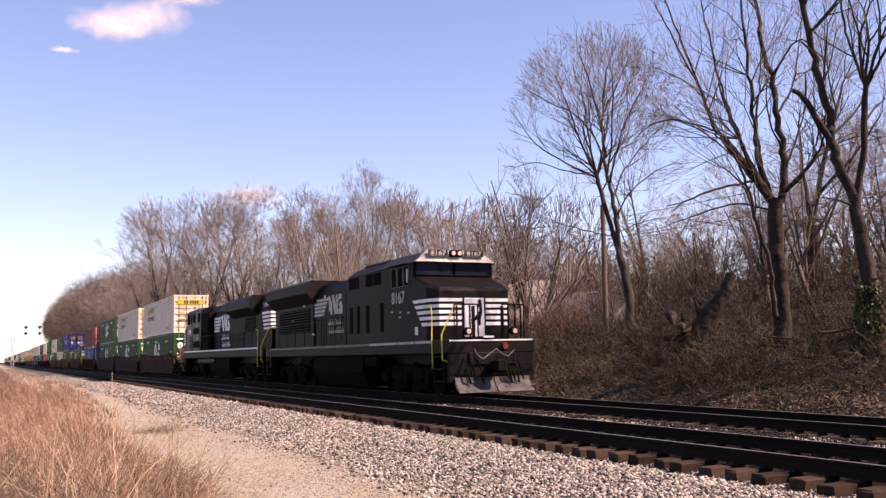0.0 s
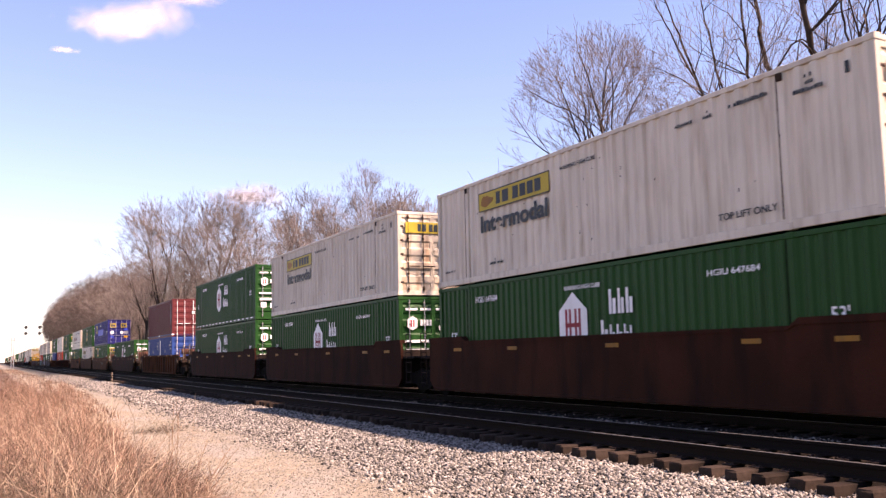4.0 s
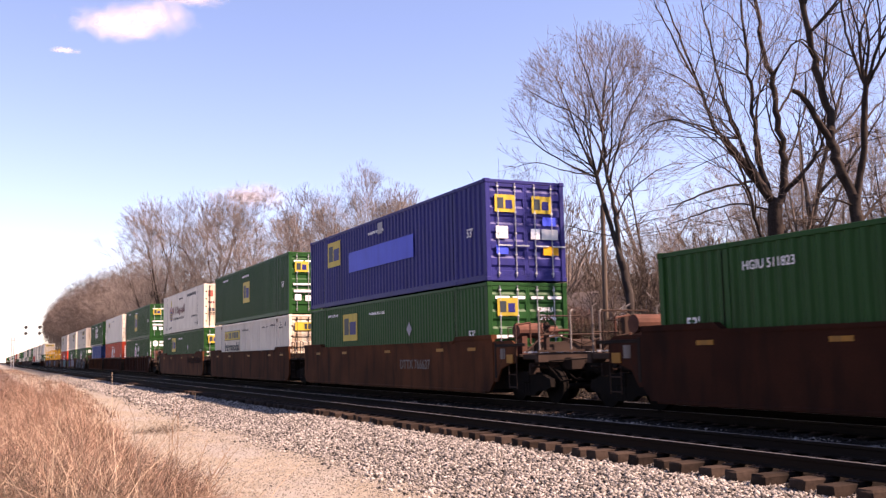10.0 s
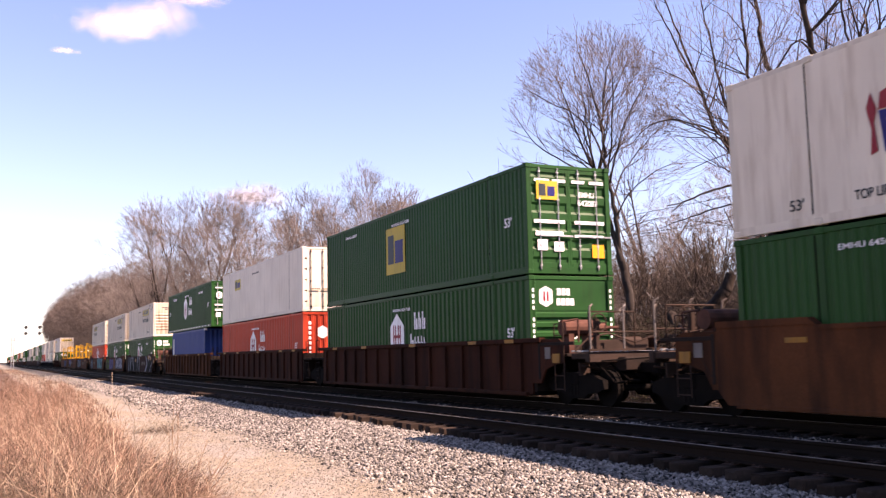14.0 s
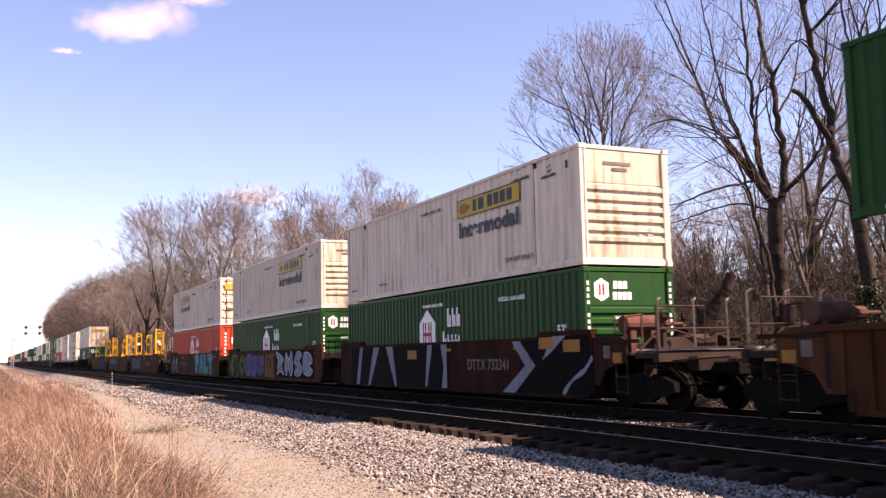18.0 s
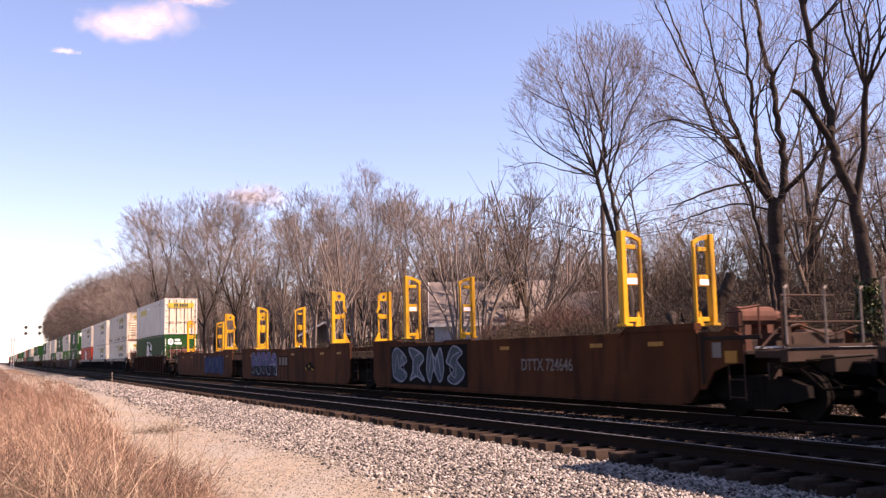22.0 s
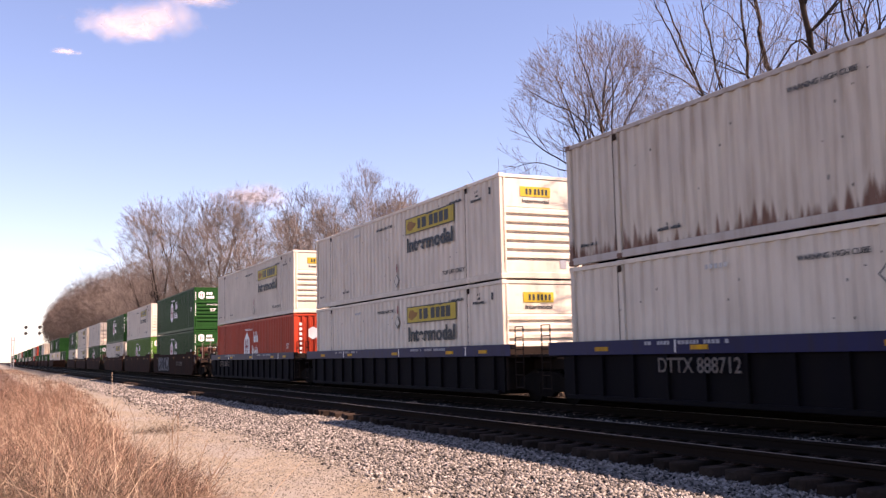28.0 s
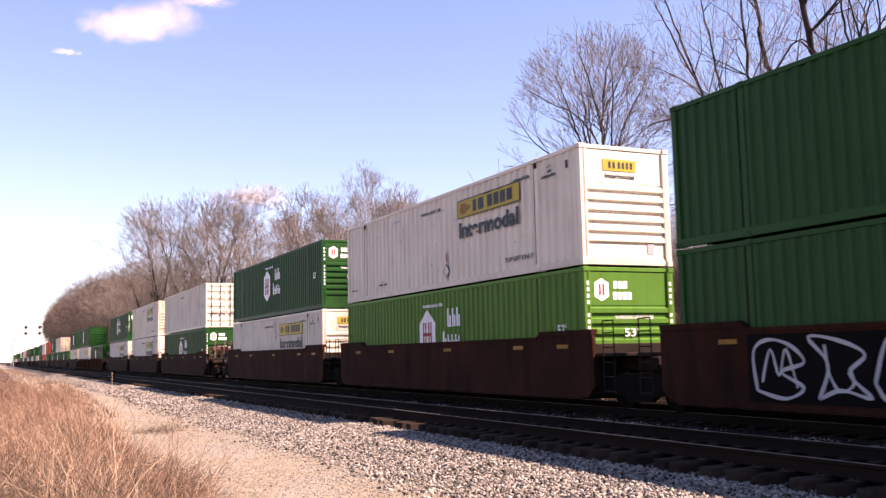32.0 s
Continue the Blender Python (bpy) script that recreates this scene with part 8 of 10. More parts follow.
def well_car(u, kind, col, front, rear, reach=(9.3, 9.3), fine=True, mark=None, sprays=(), stands=False, stencil=None, tan=None):
    """One well of a container car, its origin at its middle. front, rear: 'end' has a coupler, 'joint' shares its truck with the next well."""
    tone = {"wellbrown": "brown", "wellrust": "rust-brown", "welldark": "dark blue-black"}[col]
    label = f"{tone} {'ribbed' if kind == 'ribbed' else 'smooth-sided'} container well car" + (" painted with graffiti" if sprays else "") + (", empty, with yellow frames" if stands else " on steel trucks")
    root = thing("well_car", label, "freight car", "well cars of the train")
    m = M[col]
    for near in (True, False):
        part("side_sill", shared(("sill", kind, near), lambda near=near: well_side(kind, near, 1.50 if col == "welldark" else 1.64), m), m, root)
    floor = Build()
    for i in range(9):
        y = -8.0 + 2.0 * i
        floor.box(-1.36, 1.36, y - 0.15, y + 0.15, 0.20, 0.30)
    floor.box(-1.34, -1.0, -8.4, 8.4, 0.22, 0.32)
    floor.box(1.0, 1.34, -8.4, 8.4, 0.22, 0.32)
    part("well_floor", shared("well_floor", lambda: floor, M["soot"]), M["soot"], root)
    for s, what, r in ((-1, front, reach[0]), (1, rear, reach[1])):
        rr = 11.0 if what == "end" else r
        for nm, b in car_end(s, round(rr, 1)):
            part(nm, shared((nm, s, round(rr, 1)), lambda b=b: b, M["enddeck"]), M["enddeck"], root)
        if what == "end":
            for x0, x1 in ((-1.42, -1.37), (1.37, 1.42)):
                c0, c1 = sorted((s * (WELL_HALF + 0.25), s * 10.25))
                w0 = WELL_HALF + (0.26 if kind != "ribbed" else 0.02)
                part("end_side_plate", shared(("end_plate", s, x0, kind), lambda x0=x0, x1=x1, s=s, w0=w0: Build().prism([(s * w0, 0.52), (s * w0, 1.60), (s * 9.55, 1.60), (s * 9.75, 1.50), (s * 9.75, 1.02), (s * 9.35, 0.98), (s * 8.95, 0.86), (s * 8.72, 0.52)], "x", x0, x1), m), m, root)
            truck(root, s * 9.75)
            if fine:
                part("coupler", shared(("coupler", s), lambda s=s: coupler(s), M["iron"]), M["iron"], root)
                part("end_beam", shared(("end_beam", s), lambda s=s: Build().box(-1.34, 1.34, *sorted((s * 10.55, s * 10.72)), 1.02, 1.26, 0.02).box(-1.30, -0.9, *sorted((s * 9.9, s * 10.56)), 1.10, 1.24, 0.02).box(0.9, 1.30, *sorted((s * 9.9, s * 10.56)), 1.10, 1.24, 0.02), M["dustbeam"]), M["dustbeam"], root, "dusty brown end beam")
                wk = part("walkway", shared(("walkway", s), lambda s=s: Build().box(-1.30, 1.30, *sorted((s * 10.30, s * 10.36)), 1.27, 1.31).box(-1.30, 1.30, *sorted((s * 9.94, s * 10.0)), 1.27, 1.31), M["steel"]), M["steel"], root, "galvanised grating walkway")
                for k in range(9):
                    part("slat", shared(("walk_slat", s), lambda s=s: Build().box(-0.02, 0.02, *sorted((s * 10.0, s * 10.30)), 1.28, 1.305), M["steel"]), M["steel"], wk).location = (-1.2 + 0.3 * k, 0, 0)
                for k, x in enumerate((-1.0, -0.6, 0.55)):
                    part("air_hose", shared(("car_hose", s, k), lambda s=s, x=x, k=k: Build().path([(x, s * 10.5, 1.0), (x + 0.05, s * 10.75, 0.82), (x + 0.12, s * 11.05, 0.55 + 0.06 * k), (x + 0.2, s * 11.35, 0.60)], 0.025), M["soot"]), M["soot"], root)
                part("brake_rod", shared(("brake_rod", s), lambda s=s: Build().path([(-0.9, s * 8.6, 0.55), (-0.5, s * 9.6, 0.48), (-0.45, s * 10.5, 0.62)], 0.02), M["steel"]), M["steel"], root)
                part("brake_cylinder", shared(("cylinder", s), lambda s=s: Build().tube((-1.10, s * 9.25, 1.86), (-0.25, s * 9.25, 1.86), 0.20, n=14).tube((-0.25, s * 9.25, 1.86), (0.15, s * 9.25, 1.86), 0.12, n=10).tube((0.15, s * 9.25, 1.86), (0.55, s * 9.25, 1.86), 0.04, n=8).box(-1.0, -0.85, s * 9.25 - 0.14, s * 9.25 + 0.14, 1.24, 1.74).box(-0.45, -0.30, s * 9.25 - 0.14, s * 9.25 + 0.14, 1.24, 1.74), M["cylinder"]), M["cylinder"], root, "rusty brake cylinder")
                for k, pts in enumerate(PIPES):
                    pm = M["cylinder"] if k == 1 else M["rustiron"]
                    part("brake_pipe", shared(("brake_pipe", s, k), lambda s=s, pts=pts: Build().path([(a, s * b, c) for a, b, c in pts], 0.024, 6), pm), pm, root)
                part("air_tank", shared(("tank", s), lambda s=s: Build().box(0.3, 1.1, s * 9.4 - 0.2, s * 9.4 + 0.2, 1.24, 1.62, 0.08), M["rustiron"]), M["rustiron"], root)
                part("end_panel", shared(("end_panel", s), lambda s=s: Build().box(-0.95, 0.95, *sorted((s * 9.88, s * 9.93)), 1.25, 1.55, 0.01).box(-1.30, -1.0, *sorted((s * 10.20, s * 10.24)), 0.72, 1.02, 0.01), M["dustbeam"]), M["dustbeam"], root, "dusty end panel")
                part("deck_edge", shared(("deck_edge", s), lambda s=s: Build().box(-1.36, 1.36, *sorted((s * 10.73, s * 10.76)), 1.28, 1.335), M["dustbeam"]), M["dustbeam"], root, "dusty deck edge")
                for x in (-1.22, -0.28, 0.62):
                    part("grab_post", shared(("grab_post", s, x), lambda s=s, x=x: Build().path([(x, s * 10.62, 1.26), (x, s * 10.62, 2.30), (x + 0.10, s * 10.58, 2.36)], 0.024), M["gdim"]), M["gdim"], root, "pale worn grab post")
                part("crossover_rail", shared(("cross_rail", s), lambda s=s: Build().path([(-1.22, s * 10.62, 1.72), (0.62, s * 10.62, 1.72)], 0.02), M["rustiron"]), M["rustiron"], root, "rusty crossover rail")
                part("corner_mark", shared(("corner_mark", s), lambda s=s: Build().box(-1.445, -1.425, *sorted((s * 9.30, s * 9.62)), 1.02, 1.24, 0.004), M["amber"]), M["amber"], root, "dull yellow corner mark")
                part("notice_panel", shared(("notice_panel", s), lambda s=s: Build().box(-1.432, -1.424, *sorted((s * 8.95, s * 9.2)), 1.12, 1.40), M["gdim"]), M["gdim"], root, "worn pale notice")
                part("brake_stand", shared(("brake", s), lambda s=s: brake_stand(s), M["rustiron"]), M["rustiron"], root)
                for x in (-1.40, 1.40):
                    part("ladder", shared(("ladder", s, x), lambda s=s, x=x: ladder(s, x), M["rustiron"]), M["rustiron"], root)
                    part("corner_post", shared(("corner_post", s, x), lambda s=s, x=x: Build().box(x - 0.03, x + 0.03, *sorted((s * 8.62, s * 8.72)), 0.62, 1.56, 0.01).box(x - 0.03, x + 0.03, *sorted((s * 8.72, s * 10.2)), 1.44, 1.52, 0.01).path([(x, s * 8.72, 0.75), (x, s * 9.3, 1.44)], 0.025, 5), M["enddeck"]), M["enddeck"], root)
        elif s < 0:
            truck(root, -r)
        if fine and what != "end":
            part("ladder", shared(("ladder2", s), lambda s=s: moved(ladder(s, -1.40), 0, -s * 0.45, 0), M["enddeck"]), M["enddeck"], root)
    if col == "welldark":
        part("top_chord", shared("top_chord", lambda: Build().box(-1.518, -1.502, -WELL_HALF - 0.5, WELL_HALF + 0.5, 1.20, 1.506, 0.004), M["chordblue"]), M["chordblue"], root, "grimy navy-blue top chord")
        part("stencil_row", shared("stencil_row", chord_writing, M["gcream"]), M["gcream"], root, "row of small pale stencilled writing")
        for y in (-6.25, -1.35, 4.1):
            part("chord_mark", Build().box(-1.526, -1.52, y - 0.02, y + 0.02, 1.23, 1.48), M["letter"], root, "thin white mark")
    if fine:
        for k, y in enumerate((-7.3, -5.2, -1.0, 3.4, 6.6)):
            wx, wz = (-1.439, 1.36) if kind != "ribbed" else (-1.519, 1.28) if col == "welldark" else (-1.495, 1.53)
            st = Build().box(wx - 0.012, wx, y - 0.24, y + 0.24, wz, wz + 0.09)
            part("reflector", st, M["yellow" if col == "welldark" else "amber"], root, "amber reflector strip")
        if tan:
            pt = part("paint_patch", Build().prism([(tan[0], 0.32), (tan[1], 0.34), (tan[1] - 0.1, 1.42), (tan[0] + 0.12, 1.50)], "x", -1.4525, -1.449), M["gtan"], root, "faded tan paint patch")
            lettering(pt, "TX", 0.55, 1.0, (-1.456, sum(tan) / 2, 0.98), M["gred"])
        if stencil:
            xs = -1.45 if kind != "ribbed" else -1.50
            lettering(root, stencil[0], 0.30, 2.35, (xs, stencil[1], 0.98), M["gdim"])
        if mark:
            p = Build().box(-1.452, -1.446, mark - 0.85, mark + 0.85, 0.86, 1.34)
            pl = part("builder_panel", p, M["wellbrown"], root, "dark brown panel with pale bars")
            for k in range(3):
                q = Build()
                c = mark + 0.5 - 0.5 * k
                q.box(-1.457, -1.453, c - 0.20, c + 0.20, 0.92, 1.28)
                part("brand_block", q, M["gdim"], pl)
        if sprays == "bars":
            bold_bars(root)
        else:
            for sp in sprays:
                if sp[0] == "outlined":
                    outlined(root, *sp[1:])
                elif sp[0] == "blocks":
                    block_piece(root, *sp[1:])
                else:
                    graffiti(root, *sp)
    if stands:
        for y in (-6.0, 6.0):
            eyed = y < 0 and stands == "eyed"
            for s in (-1, 1):
                st = part("stacking_frame", shared(("stand", eyed), lambda eyed=eyed: frame_stand(eyed), M["frameyellow"]), M["frameyellow"], root, "chipped yellow steel stacking frame")
                st.matrix_basis = pose(s * 1.30, y, 1.80, 0, 0, 0) @ Matrix.Diagonal((1 if s < 0 else -1, 1, 1, 1))
                if stands == "plain":
                    part("notice", shared("stand_notice", lambda: Build().box(0.16, 0.42, -0.042, -0.037, 0.93, 1.06), M["letter"]), M["letter"], st, "white notice")
    return rolling(root, u)


TOP, LOW = 3.285, 0.36
HUB, JB, EMP = "hub", "jb", "emp"
# place of the container's leading end, well kind, paint, ends, upper box, lower box
UNITS = [
    (-184.16, "smooth", "wellbrown", "end", "joint", ("white", JB, "door"), ("green", HUB, "door", ("HGIU", "647684"))),
    (-164.77, "smooth", "wellbrown", "joint", "joint", ("white", JB, "door"), ("green", HUB, "door", ("HGIU", "645944"))),
    (-145.39, "smooth", "wellbrown", "joint", "end", ("green", HUB, "door", ("HGIU", "508461")), ("green", HUB, "door", ("HGIU", "512774"))),
    (-121.85, "ribbed", "wellrust", "end", "end", "forty", "twenty"),
    (-98.25, "smooth", "wellbrown", "end", "end", None, ("green", HUB, "door", ("HGIU", "511823"))),
    (-74.65, "smooth", "wellrust", "end", "joint", ("navy", EMP, "door"), ("green", EMP, "door", ("EMHU", "275448"))),
    (-55.14, "smooth", "wellrust", "joint", "joint", ("green", EMP, "door", ("EMHU", "271628")), ("bright", JB, "door")),
    (-35.50, "smooth", "wellrust", "joint", "end", ("white", "cre", "plain_door"), ("green", EMP, "door", ("EMHU", "645672"))),
    (-11.90, "ribbed", "wellbrown", "end", "joint", ("green", EMP, "door", ("EMHU", "642087")), ("green", HUB, "ribbed")),
    (7.70, "ribbed", "wellbrown", "joint", "joint", ("bright", "emp2", "plain_door"), ("red", HUB, "fold")),
    (27.18, "ribbed", "wellrust", "joint", "end", ("green", HUB, "door", ("HGIU", "652089")), "low_forty"),
    (50.99, "smooth", "wellbrown", "end", "joint", ("white", JB, "ribbed"), ("green", HUB, "ribbed", ("HGIU", "641682"))),
    (70.42, "smooth", "wellrust", "joint", "joint", ("white", JB, "ribbed"), ("green", HUB, "ribbed", ("HGIU", "652506"))),
    (89.94, "smooth", "wellrust", "joint", "end", ("white", JB, "door"), ("red", HUB, "fold")),
    (113.20, "smooth", "wellrust", "end", "joint", None, None),
    (132.75, "smooth", "wellrust", "joint", "joint", None, None),
    (152.30, "smooth", "wellrust", "joint", "end", None, None),
    (176.30, "ribbed", "wellbrown", "end", "end", ("greywhite", JB, "plain_door"), ("green", HUB, "ribbed")),
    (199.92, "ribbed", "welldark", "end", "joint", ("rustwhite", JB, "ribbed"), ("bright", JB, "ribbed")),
    (219.42, "ribbed", "welldark", "joint", "joint", ("bright", JB, "ribbed"), ("bright", JB, "ribbed")),
    (238.98, "ribbed", "welldark", "joint", "end", ("bright", JB, "ribbed"), ("red", HUB, "fold")),
    (262.75, "smooth", "wellbrown", "end", "joint", ("green", HUB, "ribbed"), ("green", HUB, "ribbed")),
    (282.24, "smooth", "wellbrown", "joint", "joint", ("bright", JB, "ribbed"), ("lime", HUB, "ribbed")),
    (301.55, "smooth", "wellbrown", "joint", "end", ("green", HUB, "ribbed"), ("bright", JB, "ribbed")),
    (325.52, "smooth", "wellbrown", "end", "joint", ("white", "", "door"), ("green", HUB, "ribbed")),
    (345.00, "smooth", "wellbrown", "joint", "joint", ("white", JB, "ribbed"), ("bright", JB, "ribbed")),
    (364.50, "smooth", "wellbrown", "joint", "end", ("green", HUB, "ribbed"), ("bright", JB, "ribbed")),
]
SPRAYS = {
    7: [(51, -7.9, -3.4, ("wellbrown", "gblack", "wellbrown"), None, 0.95, 1.5, 0.35)],
    11: "bars",
    12: [("blocks", 9, -7.4, -1.6, "gsilver", "gwhite", "gblack", None, 0.36, 1.58, 4), (12, 0.8, 4.3, ("gviolet", "gslate", "wellbrown"), "gviolet"), (14, 4.6, 7.9, ("ggreen", "gslate", "wellrust"), "wellbrown")],
    13: [("blocks", 20, -6.7, -1.2, "gcyan", "gsilver", "gteal", "ggreen", 0.32, 1.62, 4, True), (23, 4.9, 7.4, ("gslate", "gcream", "gblack"))],
    14: [("blocks", 24, 1.3, 6.8, "gslate", "gsilver", "gblack", None, 0.34, 1.56, 4)],
    15: [("outlined", 33, 1.55, 6.5, "gviolet", "gplum", "gsilver", "gteal", 0.34, 1.60, 5), (34, -4.2, -3.0, ("gblack", "yellow", "wellrust"), "wellrust", 0.66, 1.12, 0.4)],
    16: [(35, -6.3, -1.1, ("gnavy", "gslate", "gblack"), "gnavy")],
    21: [("blocks", 44, 0.9, 6.0, "gblack", "gwhite", "gblack", None, 0.34, 1.52, 4)],
}
TAN_PATCH = {12: (-1.2, 0.5)}
STENCILS = {5: ("DTTX 766637", -3.3), 11: ("DTTX 732341", -3.5), 13: ("DTTX 732341", 3.35), 14: ("DTTX 724646", -3.05), 18: ("DTTX 888712", 3.5), 20: ("DTTX 888712", 5.2), 21: ("DTTX 723539", -3.35)}
MARKS = {15: 0.55}


def build_units():
    for i, (u, kind, col, front, rear, upper, lower) in enumerate(UNITS):
        mid = u + 8.077
        before = (mid - (UNITS[i - 1][0] + 8.077)) / 2 if i else 9.3
        after = ((UNITS[i + 1][0] + 8.077) - mid) / 2 if i + 1 < len(UNITS) else 9.3
        well_car(mid, kind, col, front, rear, (before, after), True, MARKS.get(i), SPRAYS.get(i, ()), ("plain" if i == 14 else "eyed") if upper is None and lower is None else None, STENCILS.get(i), TAN_PATCH.get(i))
        if upper == "forty":
            b = container(u + 1.98, 3.02, "maroon", "", "door", 12.192, "steel", ("TGHU", "923887"), "stacked on two blue ones")
            for k in range(11):
                plate(b, "number_bar", 0.62, 0.72, 2.42 - 0.135 * k, 2.50 - 0.135 * k, M["gcream"], lift=0.004)
                if k in (1, 2, 4, 7):
                    plate(b, "number_bar", 0.30, 0.46, 2.40 - 0.135 * k, 2.50 - 0.135 * k, M["gcream"], lift=0.004)
            plate(b, "warning_mark", 0.30, 0.48, 0.98, 1.14, M["yellow"], "small yellow warning mark", lift=0.004, outline=[(0, 0), (1, 0), (0.5, 1)])
            for k in (0, 1):
                b = container(u + 1.98 + 6.13 * k, LOW, "blue", "", "door", 6.058, "steel", None, "in a rust-brown well")
                for j, (w, z) in enumerate(((0.42, 2.20), (0.85, 1.95), (0.45, 1.70))):
                    plate(b, "number_bar", 0.35, 0.35 + w, z, z + 0.13, M["gcream"], lift=0.004)
                plate(b, "emblem", 2.9, 3.22, 1.42, 1.70, M["gcream"], "pale six-sided emblem", lift=0.004, outline=HEXAGON)
                plate(b, "name_panel", 5.32, 5.70, 0.55, 2.45, M["letter"], "tall white panel with dark bars")
                for j in range(6):
                    plate(b, "name_bar", 5.46, 5.58, 0.72 + 0.29 * j, 0.84 + 0.29 * j, M["gslate"], lift=0.005)
            continue
        for spec, z in ((upper, TOP), (lower, LOW)):
            if spec == "low_forty":
                b = container(u + 1.98, z, "blue", "", "fold", 12.192, "steel", None, "under a longer green one")
                plate(b, "name_panel", 11.3, 11.65, 0.4, 2.4, M["letter"], "tall white panel")
            elif spec:
                c, brand, end = spec[:3]
                style = "smooth" if end == "plain_door" else "red" if c == "red" else "fine" if brand == EMP and c == "green" else None
                b = container(u, z, c, brand, end, 16.154, style, spec[3] if len(spec) > 3 else None, "stacked on another" if z > 1 else "in a well car")
                if brand == HUB and end == "door" and len(spec) > 3:
                    xs = -BOX_W / 2 - 0.005
                    lettering(b, "53'", 0.26, 0.38, (xs, 15.15, 1.42), M["letter"])
                    lettering(b, " ".join(spec[3]), 0.17, 1.25, (xs, 13.1, 2.42), M["letter"])
                    if z > 1:
                        # here real white tape dashes along the bottom rail
                        for k in range(16):
                            plate(b, "reflective_strip", 0.55 + 0.97 * k, 0.97 + 0.97 * k, 0.09, 0.15, M["letter"], lift=0.0)
                if brand == JB and end == "ribbed" and c == "bright":
                    dz = 1.83 if z < 1 else 0.30
                    plate(b, "placard_edge", 7.08, 7.54, dz - 0.03, dz + 0.41, M["gslate"], "grey placard frame", lift=0.003, outline=[(0.5, 0), (1, 0.5), (0.5, 1), (0, 0.5)])
                    plate(b, "diamond_placard", 7.12, 7.50, dz + 0.01, dz + 0.37, M[c], "pale diamond placard", lift=0.007, outline=[(0.5, 0), (1, 0.5), (0.5, 1), (0, 0.5)])
                    plate(b, "red_tag", 7.27, 7.33, dz + 0.48, dz + 0.75, M["crimson"], "narrow red tag", lift=0.003)
                    for k in range(5):
                        plate(b, "small_bar", 10.85 + 0.13 * k, 10.93 + 0.13 * k, 2.44, 2.53, M["steel"], lift=0.003)
                if brand == EMP and c == "navy":
                    square_mark(b, 12.25, 13.80, 1.58, 2.58)
                    plate(b, "blue_panel", 5.05, 11.25, 1.18, 1.94, M["panelblue"], "bright blue painted panel")
                    plate(b, "notice", 7.75, 8.21, 2.30, 2.70, M["gcream"], "small pale notice")
                elif brand == EMP and z > 1:
                    square_mark(b, 7.45, 8.9, 0.98, 2.1) if u < -40 else square_mark(b, 8.0, 9.65, 0.75, 2.35)
                elif brand == EMP:
                    square_mark(b, 10.4, 12.0, 1.5, 2.52)
                    plate(b, "diamond_placard", 5.3, 5.72, 1.52, 2.0, M["gcream"], "pale diamond placard", outline=[(0.5, 0), (1, 0.5), (0.5, 1), (0, 0.5)])
                elif brand == "emp2":
                    square_mark(b, 11.66, 13.02, 1.78, 2.38)
                elif brand == "cre":
                    cr = plate(b, "crest", 11.95, 12.85, 0.87, 1.62, M["navy"], "blue shield with gold bars", lift=0.006, outline=[(0.5, 0), (0.92, 0.12), (1, 1), (0, 1), (0.08, 0.12)])
                    for k in range(3):
                        plate(cr, "gold_bar", 12.10, 12.70, 1.02 + 0.19 * k, 1.12 + 0.19 * k, M["banner"], lift=0.010)
                    plate(b, "crest_top", 11.95, 12.85, 1.64, 2.02, M["crimson"], "dark red field over the shield", lift=0.006, outline=[(0, 0), (1, 0), (0.95, 0.7), (0.5, 1), (0.05, 0.7)])
                    plate(b, "crest_top", 12.25, 12.55, 1.72, 1.94, M["steel"], "grey block", lift=0.010)
                    plate(b, "crest_head", 12.18, 12.62, 2.02, 2.47, M["banner"], "gold shape over the shield", lift=0.006, outline=[(0.1, 0), (0.9, 0), (1, 0.4), (0.7, 0.6), (0.8, 1), (0.2, 0.95), (0, 0.5)])
                    for a in (11.72, 12.88):
                        plate(b, "crest_side", a, a + 0.2, 0.95, 1.95, M["crimson"], "dark red side shape", lift=0.006, outline=[(0.2, 0), (0.9, 0.05), (0.7, 0.5), (1, 0.7), (0.5, 1), (0, 0.75), (0.4, 0.4)])
                    lettering(b, "53'", 0.2, 0.32, (-BOX_W / 2 - 0.012, 14.6, 0.40), M["ink"])
                    lettering(b, "TOP LIFT ONLY", 0.16, 1.3, (-BOX_W / 2 - 0.012, 12.75, 0.38), M["ink"])
                    for k, (a, w, h0, h1) in enumerate(((11.9, 0.42, 1.35, 1.95), (11.3, 0.14, 1.35, 1.5), (10.9, 0.46, 1.35, 1.95), (10.45, 0.14, 1.35, 1.5), (10.05, 0.40, 1.35, 1.95), (9.6, 0.36, 1.35, 1.75), (9.15, 0.36, 1.2, 1.75), (8.8, 0.14, 1.35, 1.95), (8.4, 0.40, 1.35, 1.75), (7.95, 0.36, 1.35, 1.75), (7.5, 0.38, 1.35, 1.98))):
                        y = a - 0.42
                        bb = Build()
                        x = -BOX_W / 2 - 0.012
                        n = 1 if w < 0.2 else 3
                        for q in range(n):
                            c = y + (q - (n - 1) / 2) * w * 0.36
                            bb.box(x - 0.003, x, c - 0.045, c + 0.045, h0 + 0.04 * (q % 2), h1 - 0.10 * (q == n - 1))
                        part("brand_block", bb, M["oldred"], b)
                    lettering(b, "GLOBAL TRANSPORTATION", 0.20, 4.3, (-BOX_W / 2 - 0.012, 9.35, 1.02), M["ink"], bold=0.0)
                    lettering(b, "TOP LIFT ONLY", 0.14, 1.1, (-BOX_W / 2 - 0.012, 2.5, 0.42), M["ink"])
